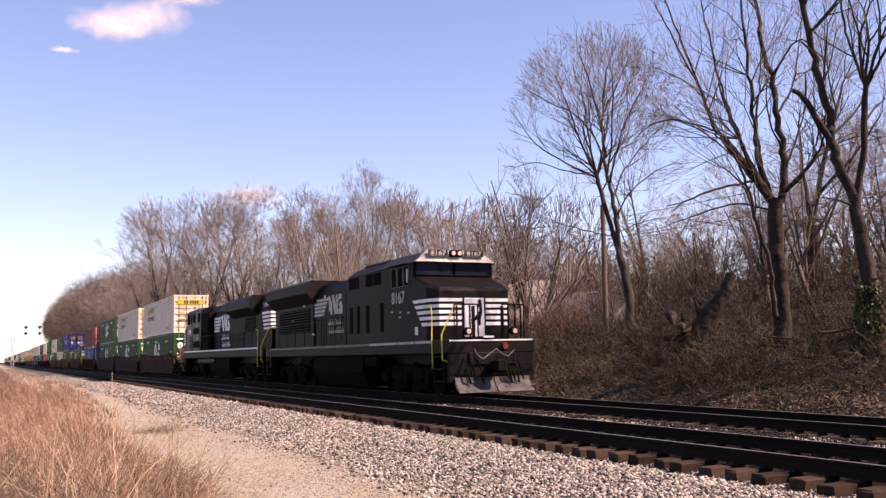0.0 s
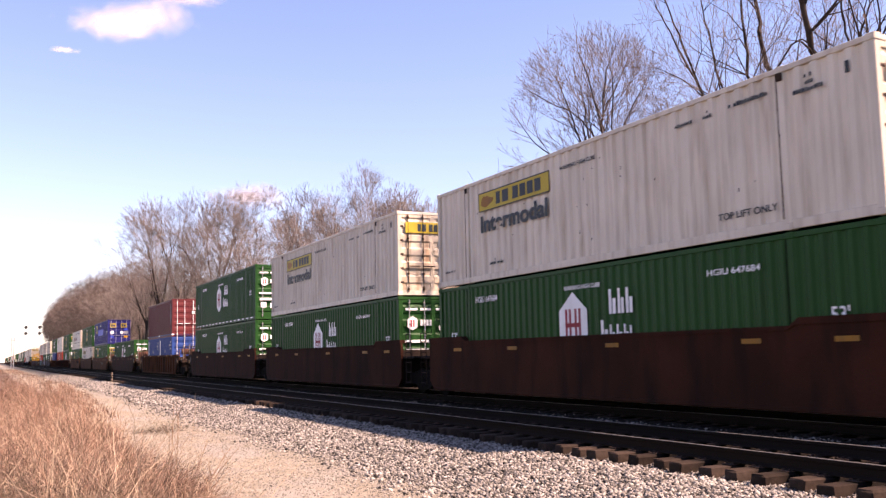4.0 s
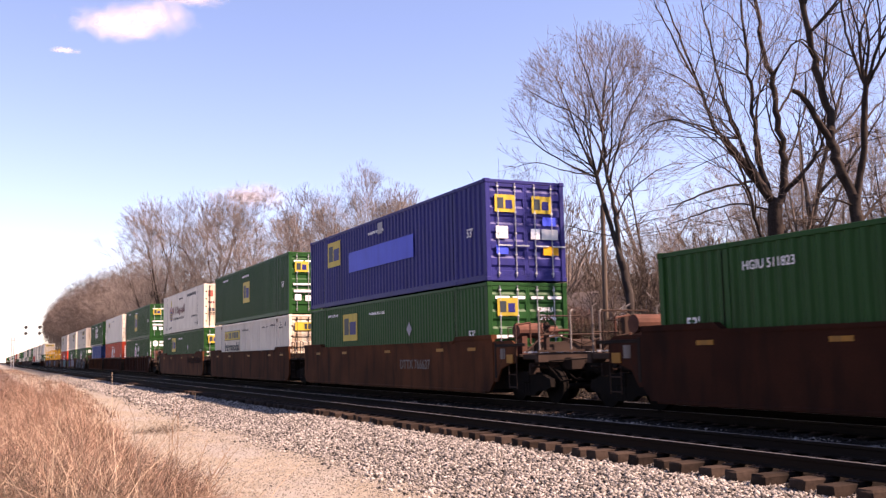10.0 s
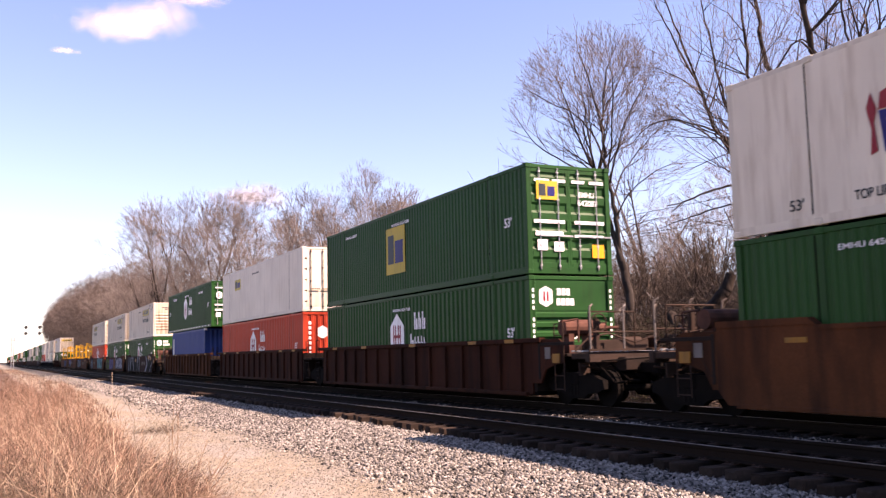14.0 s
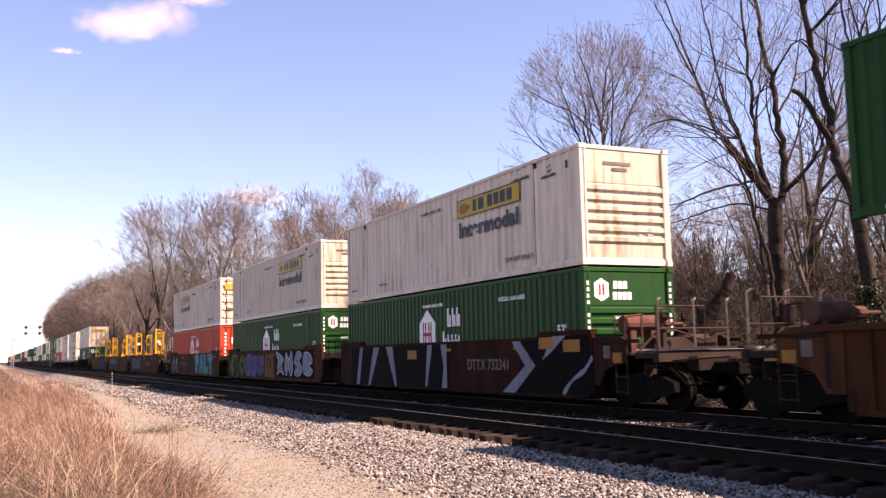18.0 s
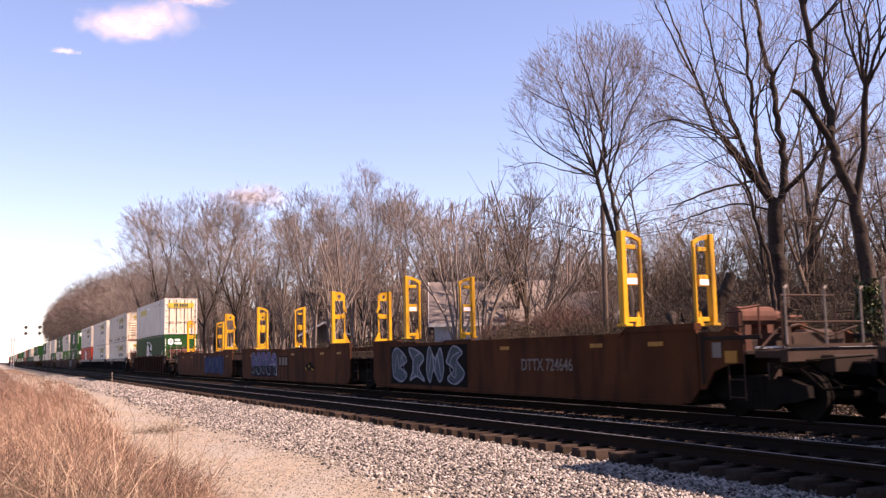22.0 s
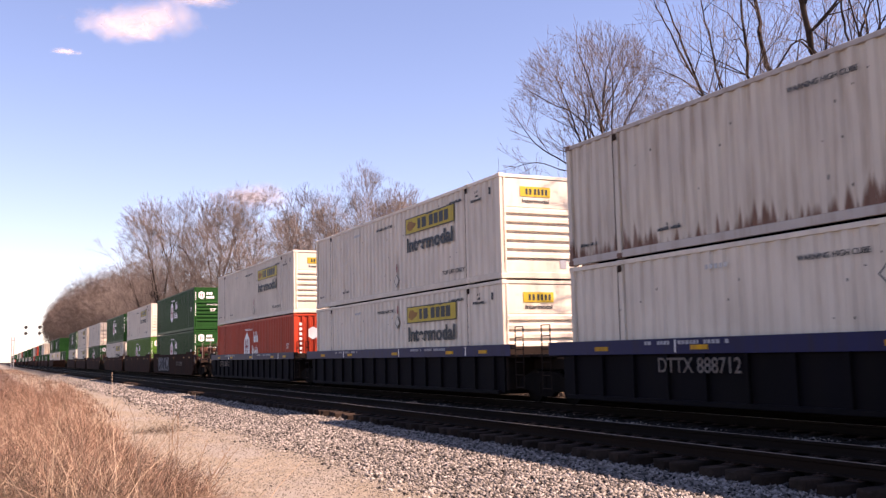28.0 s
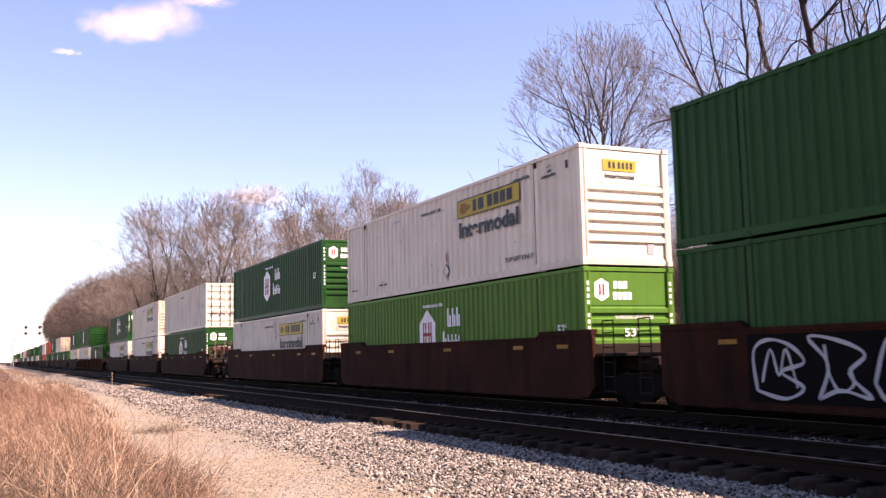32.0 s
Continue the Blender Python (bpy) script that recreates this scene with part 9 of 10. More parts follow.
                    for k in range(9):
                        plate(b, "brand_bar", 2.75 + 0.36 * k, 2.98 + 0.36 * k, 2.38, 2.58, M["gslate"], lift=0.006)
                    for k in range(13):
                        plate(b, "brand_bar", 2.35 + 0.15 * k, 2.45 + 0.15 * k, 0.88, 1.00, M["ink"], lift=0.006)
    # the rest of the train, far off
    rnd = random.Random(77)
    u, k = 388.6, 0
    while u < 980:
        three = [("end", "joint"), ("joint", "joint"), ("joint", "end")][k % 3]
        well_car(u + 8.077, "smooth" if rnd.random() < 0.7 else "ribbed", rnd.choice(("wellbrown", "wellrust")), *three, (9.75, 9.75), False)
        for z in (LOW, TOP):
            c = rnd.choice(("green", "green", "white", "bright", "green", "red"))
            if z > 1 and rnd.random() < 0.25:
                continue
            container(u, z, c, HUB if c in ("green", "red") else JB, "fold" if c == "red" else "ribbed", 16.154, "red" if c == "red" else None, None, "far down the train", False)
        u += 23.9 if three[1] == "end" else 19.5
        k += 1


build_units()


# ---------------------------------------------------------------- locomotives
def three_axle_truck(parent, y, mat="hoodblack"):
    m = M[mat]
    t = part("truck", shared("engine_truck", lambda: Build().box(-1.05, 1.05, -0.5, 0.5, 0.62, 0.95, 0.03), m), m, parent, "sooty three-axle truck")
    for s in (-1, 1):
        part("side_frame", shared(("engine_side_frame", s), lambda s=s: Build().prism([(-2.25, 0.50), (-2.25, 0.72), (-1.6, 0.86), (1.6, 0.86), (2.25, 0.72), (2.25, 0.50), (1.9, 0.62), (1.4, 0.62), (1.1, 0.42), (0.55, 0.42), (0.3, 0.62), (-0.3, 0.62), (-0.55, 0.42), (-1.1, 0.42), (-1.4, 0.62), (-1.9, 0.62)], "x", *sorted((s * 1.02, s * 1.16))), m), m, t)
    for y0, y1 in ((-1.15, -0.6), (0.6, 1.15), (-2.4, -2.28), (2.28, 2.4)):
        part("crossbeam", shared(("engine_crossbeam", y0), lambda y0=y0, y1=y1: Build().box(-0.9, 0.9, y0, y1, 0.14, 0.62, 0.03), m), m, t)
    t.location = (0, y, 0)
    for a in (-1.75, 0.0, 1.75):
        for s in (-1, 1):
            w = part("wheel", shared(("engine_wheel", s), lambda s=s: Build().tube((s * 0.68, 0, 0), (s * 0.81, 0, 0), 0.53, n=28).tube((s * 0.66, 0, 0), (s * 0.69, 0, 0), 0.56, n=28).tube((s * 0.8, 0, 0), (s * 1.2, 0, 0), 0.14, n=12), M["iron"]), M["iron"], t, "steel wheel with an axle box")
            w.location = (0, a, 0.53)
        for s in (-1, 1):
            k = part("axle_box", shared(("axle_box", s), lambda s=s: Build().box(*sorted((s * 1.10, s * 1.24)), -0.2, 0.2, 0.36, 0.70, 0.04).tube((s * 1.15, -0.34, 0.55), (s * 1.15, -0.34, 0.82), 0.08, n=8).tube((s * 1.15, 0.34, 0.55), (s * 1.15, 0.34, 0.82), 0.08, n=8), m), m, t)
            k.location = (0, a, 0)


def rail_run(points, r=0.019, n=6):
    return Build().path(points, r, n)


def horse_mark(parent, x, y, z, k=1.0, mat="stripe"):
    """The road's mark as plain white shapes: a flag of five bars, a curved wedge and two slanting blocks over two rows of bars."""
    def shape(name, pts):
        wide = k if name == "mark_stripe" else 0.85 * k
        part(name, Build().prism([(y + a * wide, z + c * k) for a, c in pts], "x", x - 0.004, x), M[mat], parent)
    for i in range(5):
        c = 0.155 * i
        e = 2.26 - 0.14 * i + (0.06 if i % 2 else 0.0)
        shape("mark_stripe", [(e, c), (4.05 - 0.05 * i, c), (4.02 - 0.05 * i, c + 0.115), (e - 0.10, c + 0.115)])
    shape("mark_wedge", [(1.98, 0.78), (1.70, 0.80), (1.44, 0.46), (1.34, 0.02), (1.62, 0.0), (1.70, 0.22), (1.92, 0.16), (1.86, 0.40)])
    shape("mark_block", [(1.40, 0.80), (1.10, 0.80), (0.74, 0.30), (0.70, 0.0), (1.00, 0.0), (1.30, 0.42)])
    shape("mark_block", [(0.84, 0.80), (0.62, 0.80), (0.54, 0.05), (0.78, 0.0)])
    shape("mark_block", [(0.50, 0.80), (0.02, 0.80), (0.0, 0.62), (0.28, 0.60), (0.50, 0.45)])
    shape("mark_block", [(0.44, 0.40), (0.10, 0.52), (-0.10, 0.30), (-0.08, 0.0), (0.50, 0.0), (0.50, 0.20), (0.22, 0.20)])
    for row, count in ((0, 7), (1, 8)):
        for i in range(count):
            q = 1.98 - 0.08 * row - 0.275 * i
            r = -0.42 - 0.34 * row
            shape("name_bar", [(q, r), (q - 0.055, r), (q - 0.10, r + 0.25), (q - 0.045, r + 0.25)])
            shape("name_bar", [(q - 0.10, r), (q - 0.195, r), (q - 0.21, r + 0.11), (q - 0.115, r + 0.11)])


def number_board(parent, text, x, y, z, w, h):
    p = part("number_board", Build().box(x - w / 2, x + w / 2, y - 0.03, y + 0.03, z - h / 2, z + h / 2, 0.015), M["black"], parent, "dark board with white numerals")
    fr = Build()
    for a, b, c, d in ((-w / 2, w / 2, h / 2 - 0.02, h / 2), (-w / 2, w / 2, -h / 2, -h / 2 + 0.02), (-w / 2, -w / 2 + 0.02, -h / 2 + 0.02, h / 2 - 0.02), (w / 2 - 0.02, w / 2, -h / 2 + 0.02, h / 2 - 0.02)):
        fr.box(x + a, x + b, y - 0.038, y - 0.031, z + c, z + d)
    part("board_frame", fr, M["plough"], p)
    lettering(p, text, h * 0.62, w * 0.78, (x, y - 0.036, z), M["numbergrey"], FRONT_FACE, 0.012)


def pilot(parent, y, s, scraped=True):
    """Plough, coupler, hoses and step wells at an end; s: -1 leads."""
    metal = M["ploughsteel"] if scraped else M["soot"]
    p = Build()
    for x0, x1 in ((-1.30, -0.02), (0.02, 1.22)):
        p.prism([(y + s * 0.02, 0.58), (y + s * 0.07, 0.58), (y + s * 0.10, 0.46), (y + s * 0.16, 0.35), (y + s * 0.26, 0.24), (y + s * 0.40, 0.14), (y + s * 0.33, 0.12), (y + s * 0.18, 0.22), (y + s * 0.08, 0.33)], "x", x0, x1)
    part("plough", p, metal, parent, "scraped grey steel plough" if scraped else "sooty steel plough")
    part("pilot_plate", Build().box(-1.45, 1.45, *sorted((y - s * 0.14, y - s * 0.02)), 0.42, 1.72, 0.02), M["black"], parent)
    part("coupler", Build().box(-0.14, 0.14, *sorted((y, y + s * 0.5)), 0.76, 1.04, 0.03).box(-0.22, 0.18, *sorted((y + s * 0.35, y + s * 0.66)), 0.70, 1.12, 0.07), M["iron"], parent)
    for k, x in enumerate((-0.95, -0.75, -0.52, 0.35, 0.45, 0.55, 0.70, 0.85)):
        part("air_hose", rail_run([(x, y, 1.15 - 0.1 * (k % 2)), (x, y + s * 0.16, 0.95), (x + 0.03, y + s * 0.24, 0.62 + 0.04 * (k % 3)), (x + 0.10, y + s * 0.20, 0.40 + 0.09 * (k % 2))], 0.026), M["soot"] if k % 3 else M["iron"], parent)
    part("cable_loop", rail_run([(-0.62, y + s * 0.05, 1.42), (-0.55, y + s * 0.12, 1.22), (-0.38, y + s * 0.12, 1.12), (-0.15, y + s * 0.08, 1.25), (0.1, y + s * 0.08, 1.42), (0.25, y + s * 0.12, 1.28), (0.5, y + s * 0.1, 1.18), (0.75, y + s * 0.04, 1.38)], 0.013), M["plough"], parent, "sagging grey cable")
    part("hose_end", Build().tube((0.42, y + s * 0.02, 1.50), (0.42, y + s * 0.10, 1.50), 0.10, n=14), M["redlens"], parent, "round red cap")
    part("uncoupling_lever", rail_run([(-1.4, y + s * 0.12, 0.92), (-0.5, y + s * 0.2, 0.98), (0.0, y + s * 0.22, 0.95), (0.6, y + s * 0.2, 0.98), (1.4, y + s * 0.12, 0.9)], 0.013), M["iron"], parent)
    part("sill_stripe", Build().box(-1.43, 1.43, *sorted((y + s * 0.001, y + s * 0.006)), 1.655, 1.70), M["stripe"], parent, "white stripe along the sill")


def steps_and_rails(parent, y, s, clean=False):
    """Corner steps and the bright yellow grab rails; s: -1 at the leading end."""
    for x in (-1.50, 1.50):
        c = math.copysign(1.0, x)
        st = Build()
        for z in (0.45, 0.82, 1.19):
            st.box(*sorted((x, x - c * 0.32)), *sorted((y - s * 0.32, y - s * 0.98)), z, z + 0.035, 0.006)
        st.box(*sorted((x, x - c * 0.30)), *sorted((y - s * 0.30, y - s * 0.32)), 0.40, 1.72)
        st.box(*sorted((x, x - c * 0.30)), *sorted((y - s * 0.98, y - s * 1.00)), 0.40, 1.72)
        part("steps", st, M["black"], parent)
        if x > 0 and s < 0:
            part("grab_rail", rail_run([(x - c * 0.35, y - s * 0.20, 0.98), (x - c * 0.08, y - s * 0.28, 1.06), (x + c * 0.02, y - s * 0.30, 1.16), (x + c * 0.02, y - s * 0.30, 1.62)], 0.018), M["handrail"], parent, "yellow grab rail")
            continue
        part("grab_rail", rail_run([(x - c * 0.2, y - s * 0.28, 1.02), (x + c * 0.02, y - s * 0.30, 1.12), (x + c * 0.04, y - s * 0.30, 1.85), (x - c * 0.28, y - s * 0.12, 2.66), (x - c * 0.36, y - s * 0.10, 2.74), (x - c * 0.8, y - s * 0.10, 2.76)], 0.017 if clean else 0.013), M["handrail" if clean else "dullrail"], parent, "yellow grab rail" if clean else "grimy yellow grab rail")
        part("grab_rail", rail_run([(x + c * 0.03, y - s * 1.00, 0.85), (x + c * 0.04, y - s * 1.00, 1.75), (x - c * 0.01, y - s * 1.08, 2.05), (x - c * 0.01, y - s * 1.08, 2.66), (x - c * 0.01, y - s * 1.16, 2.72), (x - c * 0.01, y - s * 1.55, 2.72)], 0.016 if clean else 0.012), M["handrail" if clean else "dullrail"], parent, "yellow grab rail" if clean else "grimy yellow grab rail")


def walkway_rail(parent, x, y0, y1, posts):
    part("walkway_rail", rail_run([(x, y0, 2.70), (x, y1, 2.70)], 0.017), M["black"], parent)
    for k in range(posts):
        y = y0 + (y1 - y0) * k / (posts - 1)
        part("stanchion", rail_run([(x, y, 1.72), (x, y, 2.70)], 0.017), M["black"], parent)


def hood_doors(parent, x, y0, y1, z0, z1, count, mat="black"):
    """Tall hinged doors with latches along a hood."""
    w = (y1 - y0) / count
    for k in range(count):
        a = y0 + k * w
        d = part("hood_door", Build().box(x - 0.022, x + 0.01, a + 0.03, a + w - 0.03, z0, z1, 0.008), M[mat], parent)
        part("latch", Build().box(x - 0.045, x - 0.022, a + w * 0.42, a + w * 0.58, (z0 + z1) / 2 - 0.05, (z0 + z1) / 2 + 0.05, 0.006), M["soot"], d)


def grille(parent, x, y0, y1, z0, z1, rows):
    g = part("intake_grille", Build().box(x - 0.01, x + 0.02, y0, y1, z0, z1, 0.006), M["soot"], parent)
    for k in range(rows):
        z = z0 + (z1 - z0) * (k + 0.5) / rows
        part("slat", Build().box(x - 0.035, x - 0.010, y0 + 0.03, y1 - 0.03, z - 0.018, z + 0.012), M["black"], g)


def lead_engine(u):
    """The leading locomotive: wide nose behind a porch, full-width cab and cabinet, hood with radiator wings at the rear."""
    root = thing("locomotive", "black freight locomotive with white nose stripes leading the train", "locomotive", "locomotives of the train")
    bl = M["black"]
    L = 22.0
    part("frame", Build().box(-1.50, 1.50, 0.75, L - 0.6, 1.30, 1.72, 0.02).box(-0.8, 0.8, 0.7, L - 0.5, 0.95, 1.32, 0.03), bl, root, "deep black underframe")
    for k in range(14):
        y0 = 1.85 + 1.34 * k
        part("side_stripe", Build().box(-1.508, -1.502, y0, y0 + 1.27, 1.62, 1.70), M["dullstripe" if k < 4 else "tanstripe"], root, "grimy pale stripe along the frame")
    part("fuel_tank", Build().prism([(-1.42, 1.28), (-1.46, 0.7), (-1.20, 0.15), (1.20, 0.15), (1.46, 0.7), (1.42, 1.28)], "y", 8.0, 13.8), M["soot"], root, "black fuel tank")
    for y0, y1 in ((6.6, 7.7), (14.1, 15.6)):
        part("air_reservoir", Build().tube((-1.30, y0, 1.05), (-1.30, y1, 1.05), 0.19, n=12), M["soot"], root)
    three_axle_truck(root, 4.6, "soot")
    three_axle_truck(root, L - 4.3, "soot")
    pilot(root, 0.75, -1)
    pilot(root, L - 0.6, 1, False)
    steps_and_rails(root, 0.75, -1, True)
    steps_and_rails(root, L - 0.6, 1)
    # nose with cut-off corners, rising to the windscreen
    plan = ((-1.45, 3.32, 3.84), (-1.45, 2.30, 3.50), (-1.22, 1.85, 3.36), (1.22, 1.85, 3.36), (1.45, 2.30, 3.50), (1.45, 3.32, 3.84))
    n = len(plan)
    part("nose", Build().add([(x, y, 1.72) for x, y, z in plan] + [(x, y, z - 0.12) for x, y, z in plan] + [(x * 0.93, y + 0.10, z) for x, y, z in plan],
                             [(i, (i + 1) % n, n + (i + 1) % n, n + i) for i in range(n)] + [(n + i, n + (i + 1) % n, 2 * n + (i + 1) % n, 2 * n + i) for i in range(n)] + [tuple(range(2 * n, 3 * n)), tuple(range(n))[::-1]]), bl, root, "blunt wide nose")
    part("nose_door", Build().box(-0.36, 0.34, 1.82, 1.86, 1.80, 3.02, 0.02), M["stripe"], root, "white nose door")
    part("door_mark", Build().prism([(-0.10, 2.20), (0.02, 2.45), (0.16, 2.62), (0.10, 2.95), (0.22, 2.98), (0.27, 2.60), (0.20, 2.35), (0.20, 2.16), (0.12, 2.16), (0.10, 2.35), (-0.02, 2.28)], "y", 1.812, 1.818), bl, root, "black emblem shape on the nose door")
    for k in range(5):
        z = 2.16 + 0.186 * k
        for x0, x1 in ((-1.21, -0.42), (0.40, 1.21)):
            part("nose_stripe", Build().box(x0, x1, 1.838, 1.846, z, z + 0.105), M["stripe"], root, "white stripe round the nose")
        part("nose_stripe", Build().prism([(-1.225, 1.838), (-1.458, 2.294), (-1.450, 2.300), (-1.217, 1.845)], "z", z, z + 0.105), M["stripe"], root, "white stripe round the nose")
        part("nose_stripe", Build().prism([(2.31, z), (2.62 + 0.16 * k, z), (2.72 + 0.16 * k, z + 0.105), (2.31, z + 0.105)], "x", -1.458, -1.452), M["stripe"], root, "white stripe round the nose")
    cab = [(-1.45, 1.72), (-1.45, 4.27), (-0.92, 4.56), (0.92, 4.56), (1.45, 4.27), (1.45, 1.72)]
    part("cab", Build().prism(cab, "y", 3.30, 5.6), bl, root, "full-width cab")
    part("cab_roof", Build().prism([(-1.49, 4.25), (-0.95, 4.63), (0.95, 4.63), (1.49, 4.25), (1.47, 4.22), (0.9, 4.57), (-0.9, 4.57), (-1.47, 4.22)], "y", 3.24, 6.3), M["cabgrey"], root, "cab roof in a sky-lit grey")
    part("cab_roof_brow", Build().add([(-1.44, 3.06, 4.27), (1.44, 3.06, 4.27), (0.93, 3.22, 4.66), (-0.93, 3.22, 4.66), (-1.44, 3.34, 4.27), (1.44, 3.34, 4.27), (0.93, 3.34, 4.66), (-0.93, 3.34, 4.66)],
                                      [(0, 1, 2, 3), (4, 7, 6, 5), (0, 4, 5, 1), (2, 6, 7, 3), (1, 5, 6, 2), (0, 3, 7, 4)]), M["dullstripe"], root, "grimy white brow over the windscreen")
    for x0, x1 in ((-1.36, -0.05), (0.05, 1.36)):
        w = part("windscreen", Build().prism([(3.305, 3.86), (3.255, 3.86), (3.205, 4.28), (3.255, 4.28)], "x", x0, x1), M["cabglass"], root, "windscreen reflecting the sky")
        part("window_frame", Build().path([(x0, 3.26, 3.85), (x1, 3.26, 3.85), (x1, 3.21, 4.28), (x0, 3.21, 4.28), (x0, 3.26, 3.85)], 0.026, 5), M["iron"], w, "dark metal window frame")
        part("wiper", rail_run([((x0 + x1) / 2, 3.20, 4.29), ((x0 + x1) / 2 + 0.25, 3.22, 3.98)], 0.012, 4), M["soot"], w)
    for x in (-0.64, 0.66):
        number_board(root, "8167", x, 3.08, 4.56, 0.70, 0.23)
    hl = part("headlight", Build().box(-0.24, 0.24, 3.00, 3.16, 4.44, 4.66, 0.05), M["iron"], root)
    for x in (-0.11, 0.11):
        part("lens", Build().tube((x, 3.00, 4.55), (x, 2.992, 4.55), 0.07, n=14), M["lamp"], hl, "lit headlamp lens")
    for x in (-0.79, 0.79):
        d = part("ditch_light", Build().tube((x, 0.86, 1.95), (x, 0.70, 1.95), 0.12, n=16), M["iron"], root)
        part("lens", Build().tube((x, 0.70, 1.95), (x, 0.692, 1.95), 0.075, n=14), M["lamp"], d, "lit ditch lamp lens")
    part("step_lamp", Build().box(-0.3, 0.05, 0.70, 0.74, 1.75, 1.81), M["stripe"], root)
    for y0, y1 in ((3.62, 4.00), (4.10, 4.55), (4.66, 5.10)):
        w = part("side_window", Build().box(-1.462, -1.44, y0, y1, 3.55, 4.16, 0.006), M["soot"], root, "dark cab side window")
        part("window_frame", Build().path([(-1.465, y0, 3.53), (-1.465, y1, 3.53), (-1.465, y1, 4.18), (-1.465, y0, 4.18), (-1.465, y0, 3.53)], 0.014, 4), M["plough"], w, "grey window frame")
    part("mirror", Build().box(-1.62, -1.58, 3.42, 3.46, 3.60, 4.05, 0.01), M["steel"], root)
    part("sunshade", Build().box(-1.60, -1.46, 3.55, 5.15, 4.22, 4.25), M["iron"], root)
    lettering(root, "8167", 0.40, 1.12, (-1.458, 4.55, 3.18), M["numbergrey"], bold=0.012)
    for y, z in ((5.02, 2.70), (4.30, 2.66), (3.62, 2.62), (4.36, 2.50)):
        part("small_notice", Build().box(-1.456, -1.452, y, y + 0.16, z, z + 0.05), M["dullstripe"], root)
    part("notice", Build().box(-1.456, -1.452, 2.98, 3.20, 1.90, 2.16), M["stripe"], root, "small pale notice")
    # full-width cabinet behind the cab
    part("cabinet", Build().prism([(-1.44, 1.72), (-1.44, 4.25), (-1.05, 4.52), (1.05, 4.52), (1.44, 4.25), (1.44, 1.72)], "y", 5.62, 9.5), bl, root, "full-width black cabinet")
    for y0, y1 in ((6.10, 6.80), (6.90, 7.60), (8.30, 9.35)):
        part("intake_opening", Build().box(-1.452, -1.43, y0, y1, 3.75, 4.18, 0.008), M["soot"], root)
    for y in (5.9, 7.3, 8.25, 9.0):
        part("intake_slot", Build().box(-1.452, -1.43, y, y + 0.32, 2.10, 3.10, 0.008), M["soot"], root)
    # hood
    part("hood", Build().prism([(-1.02, 1.72), (-1.02, 3.95), (-0.80, 4.32), (0.80, 4.32), (1.02, 3.95), (1.02, 1.72)], "y", 9.48, 15.2), bl, root, "long black hood")
    hood_doors(root, -1.028, 9.6, 14.6, 1.85, 3.75, 8)
    part("radiator_cab", Build().box(-1.10, 1.10, 14.9, L - 0.95, 1.72, 3.75, 0.03), bl, root)
    part("radiator_wing", Build().prism([(-1.10, 3.55), (-1.52, 4.02), (-1.52, 4.42), (-1.30, 4.56), (1.30, 4.56), (1.52, 4.42), (1.52, 4.02), (1.10, 3.55)], "y", 14.6, L - 0.7), bl, root, "flaring radiator wings")
    grille(root, -1.11, 15.4, 20.2, 2.35, 3.40, 9)
    horse_mark(root, -1.056, 11.35, 2.98, 1.0, "dullstripe")
    for y, z in ((10.1, 3.72), (13.4, 3.72), (16.2, 3.5), (17.9, 2.9), (14.9, 2.2)):
        part("small_notice", Build().box(-1.12 if y > 14.8 else -1.06, -1.03, y, y + 0.14, z, z + 0.10), M["stripe"], root)
    part("exhaust_stack", Build().box(-0.35, 0.35, 10.6, 11.6, 4.30, 4.56, 0.03), M["soot"], root)
    part("dynamic_brake_hatch", Build().box(-0.95, 0.95, 6.4, 9.0, 4.50, 4.66, 0.04), bl, root)
    part("horn", Build().tube((-0.3, 6.2, 4.66), (-0.3, 5.8, 4.72), 0.03, 0.07, 10).tube((-0.15, 6.2, 4.66), (-0.15, 5.9, 4.72), 0.03, 0.06, 10), M["iron"], root)
    part("antenna", Build().box(-0.25, 0.25, 3.9, 4.5, 4.62, 4.72, 0.02), M["iron"], root)
    for x in (-1.46, 1.46):
        walkway_rail(root, x, 9.7, L - 1.5, 9)
    for s in (-1, 1):
        part("front_rail", rail_run([(s * 1.20, 0.85, 1.72), (s * 1.20, 0.85, 2.76), (s * 0.42, 0.82, 2.76), (s * 0.42, 0.82, 1.72)], 0.024), bl, root)
        for x in (0.66, 0.90, 1.10):
            part("front_post", rail_run([(s * x, 0.88, 1.72), (s * x, 0.88, 2.74)], 0.030), bl, root)
        part("front_post", Build().box(s * 0.50 - 0.05, s * 0.50 + 0.05, 0.95, 1.0, 1.72, 2.72), bl, root)
    return rolling(root, u)


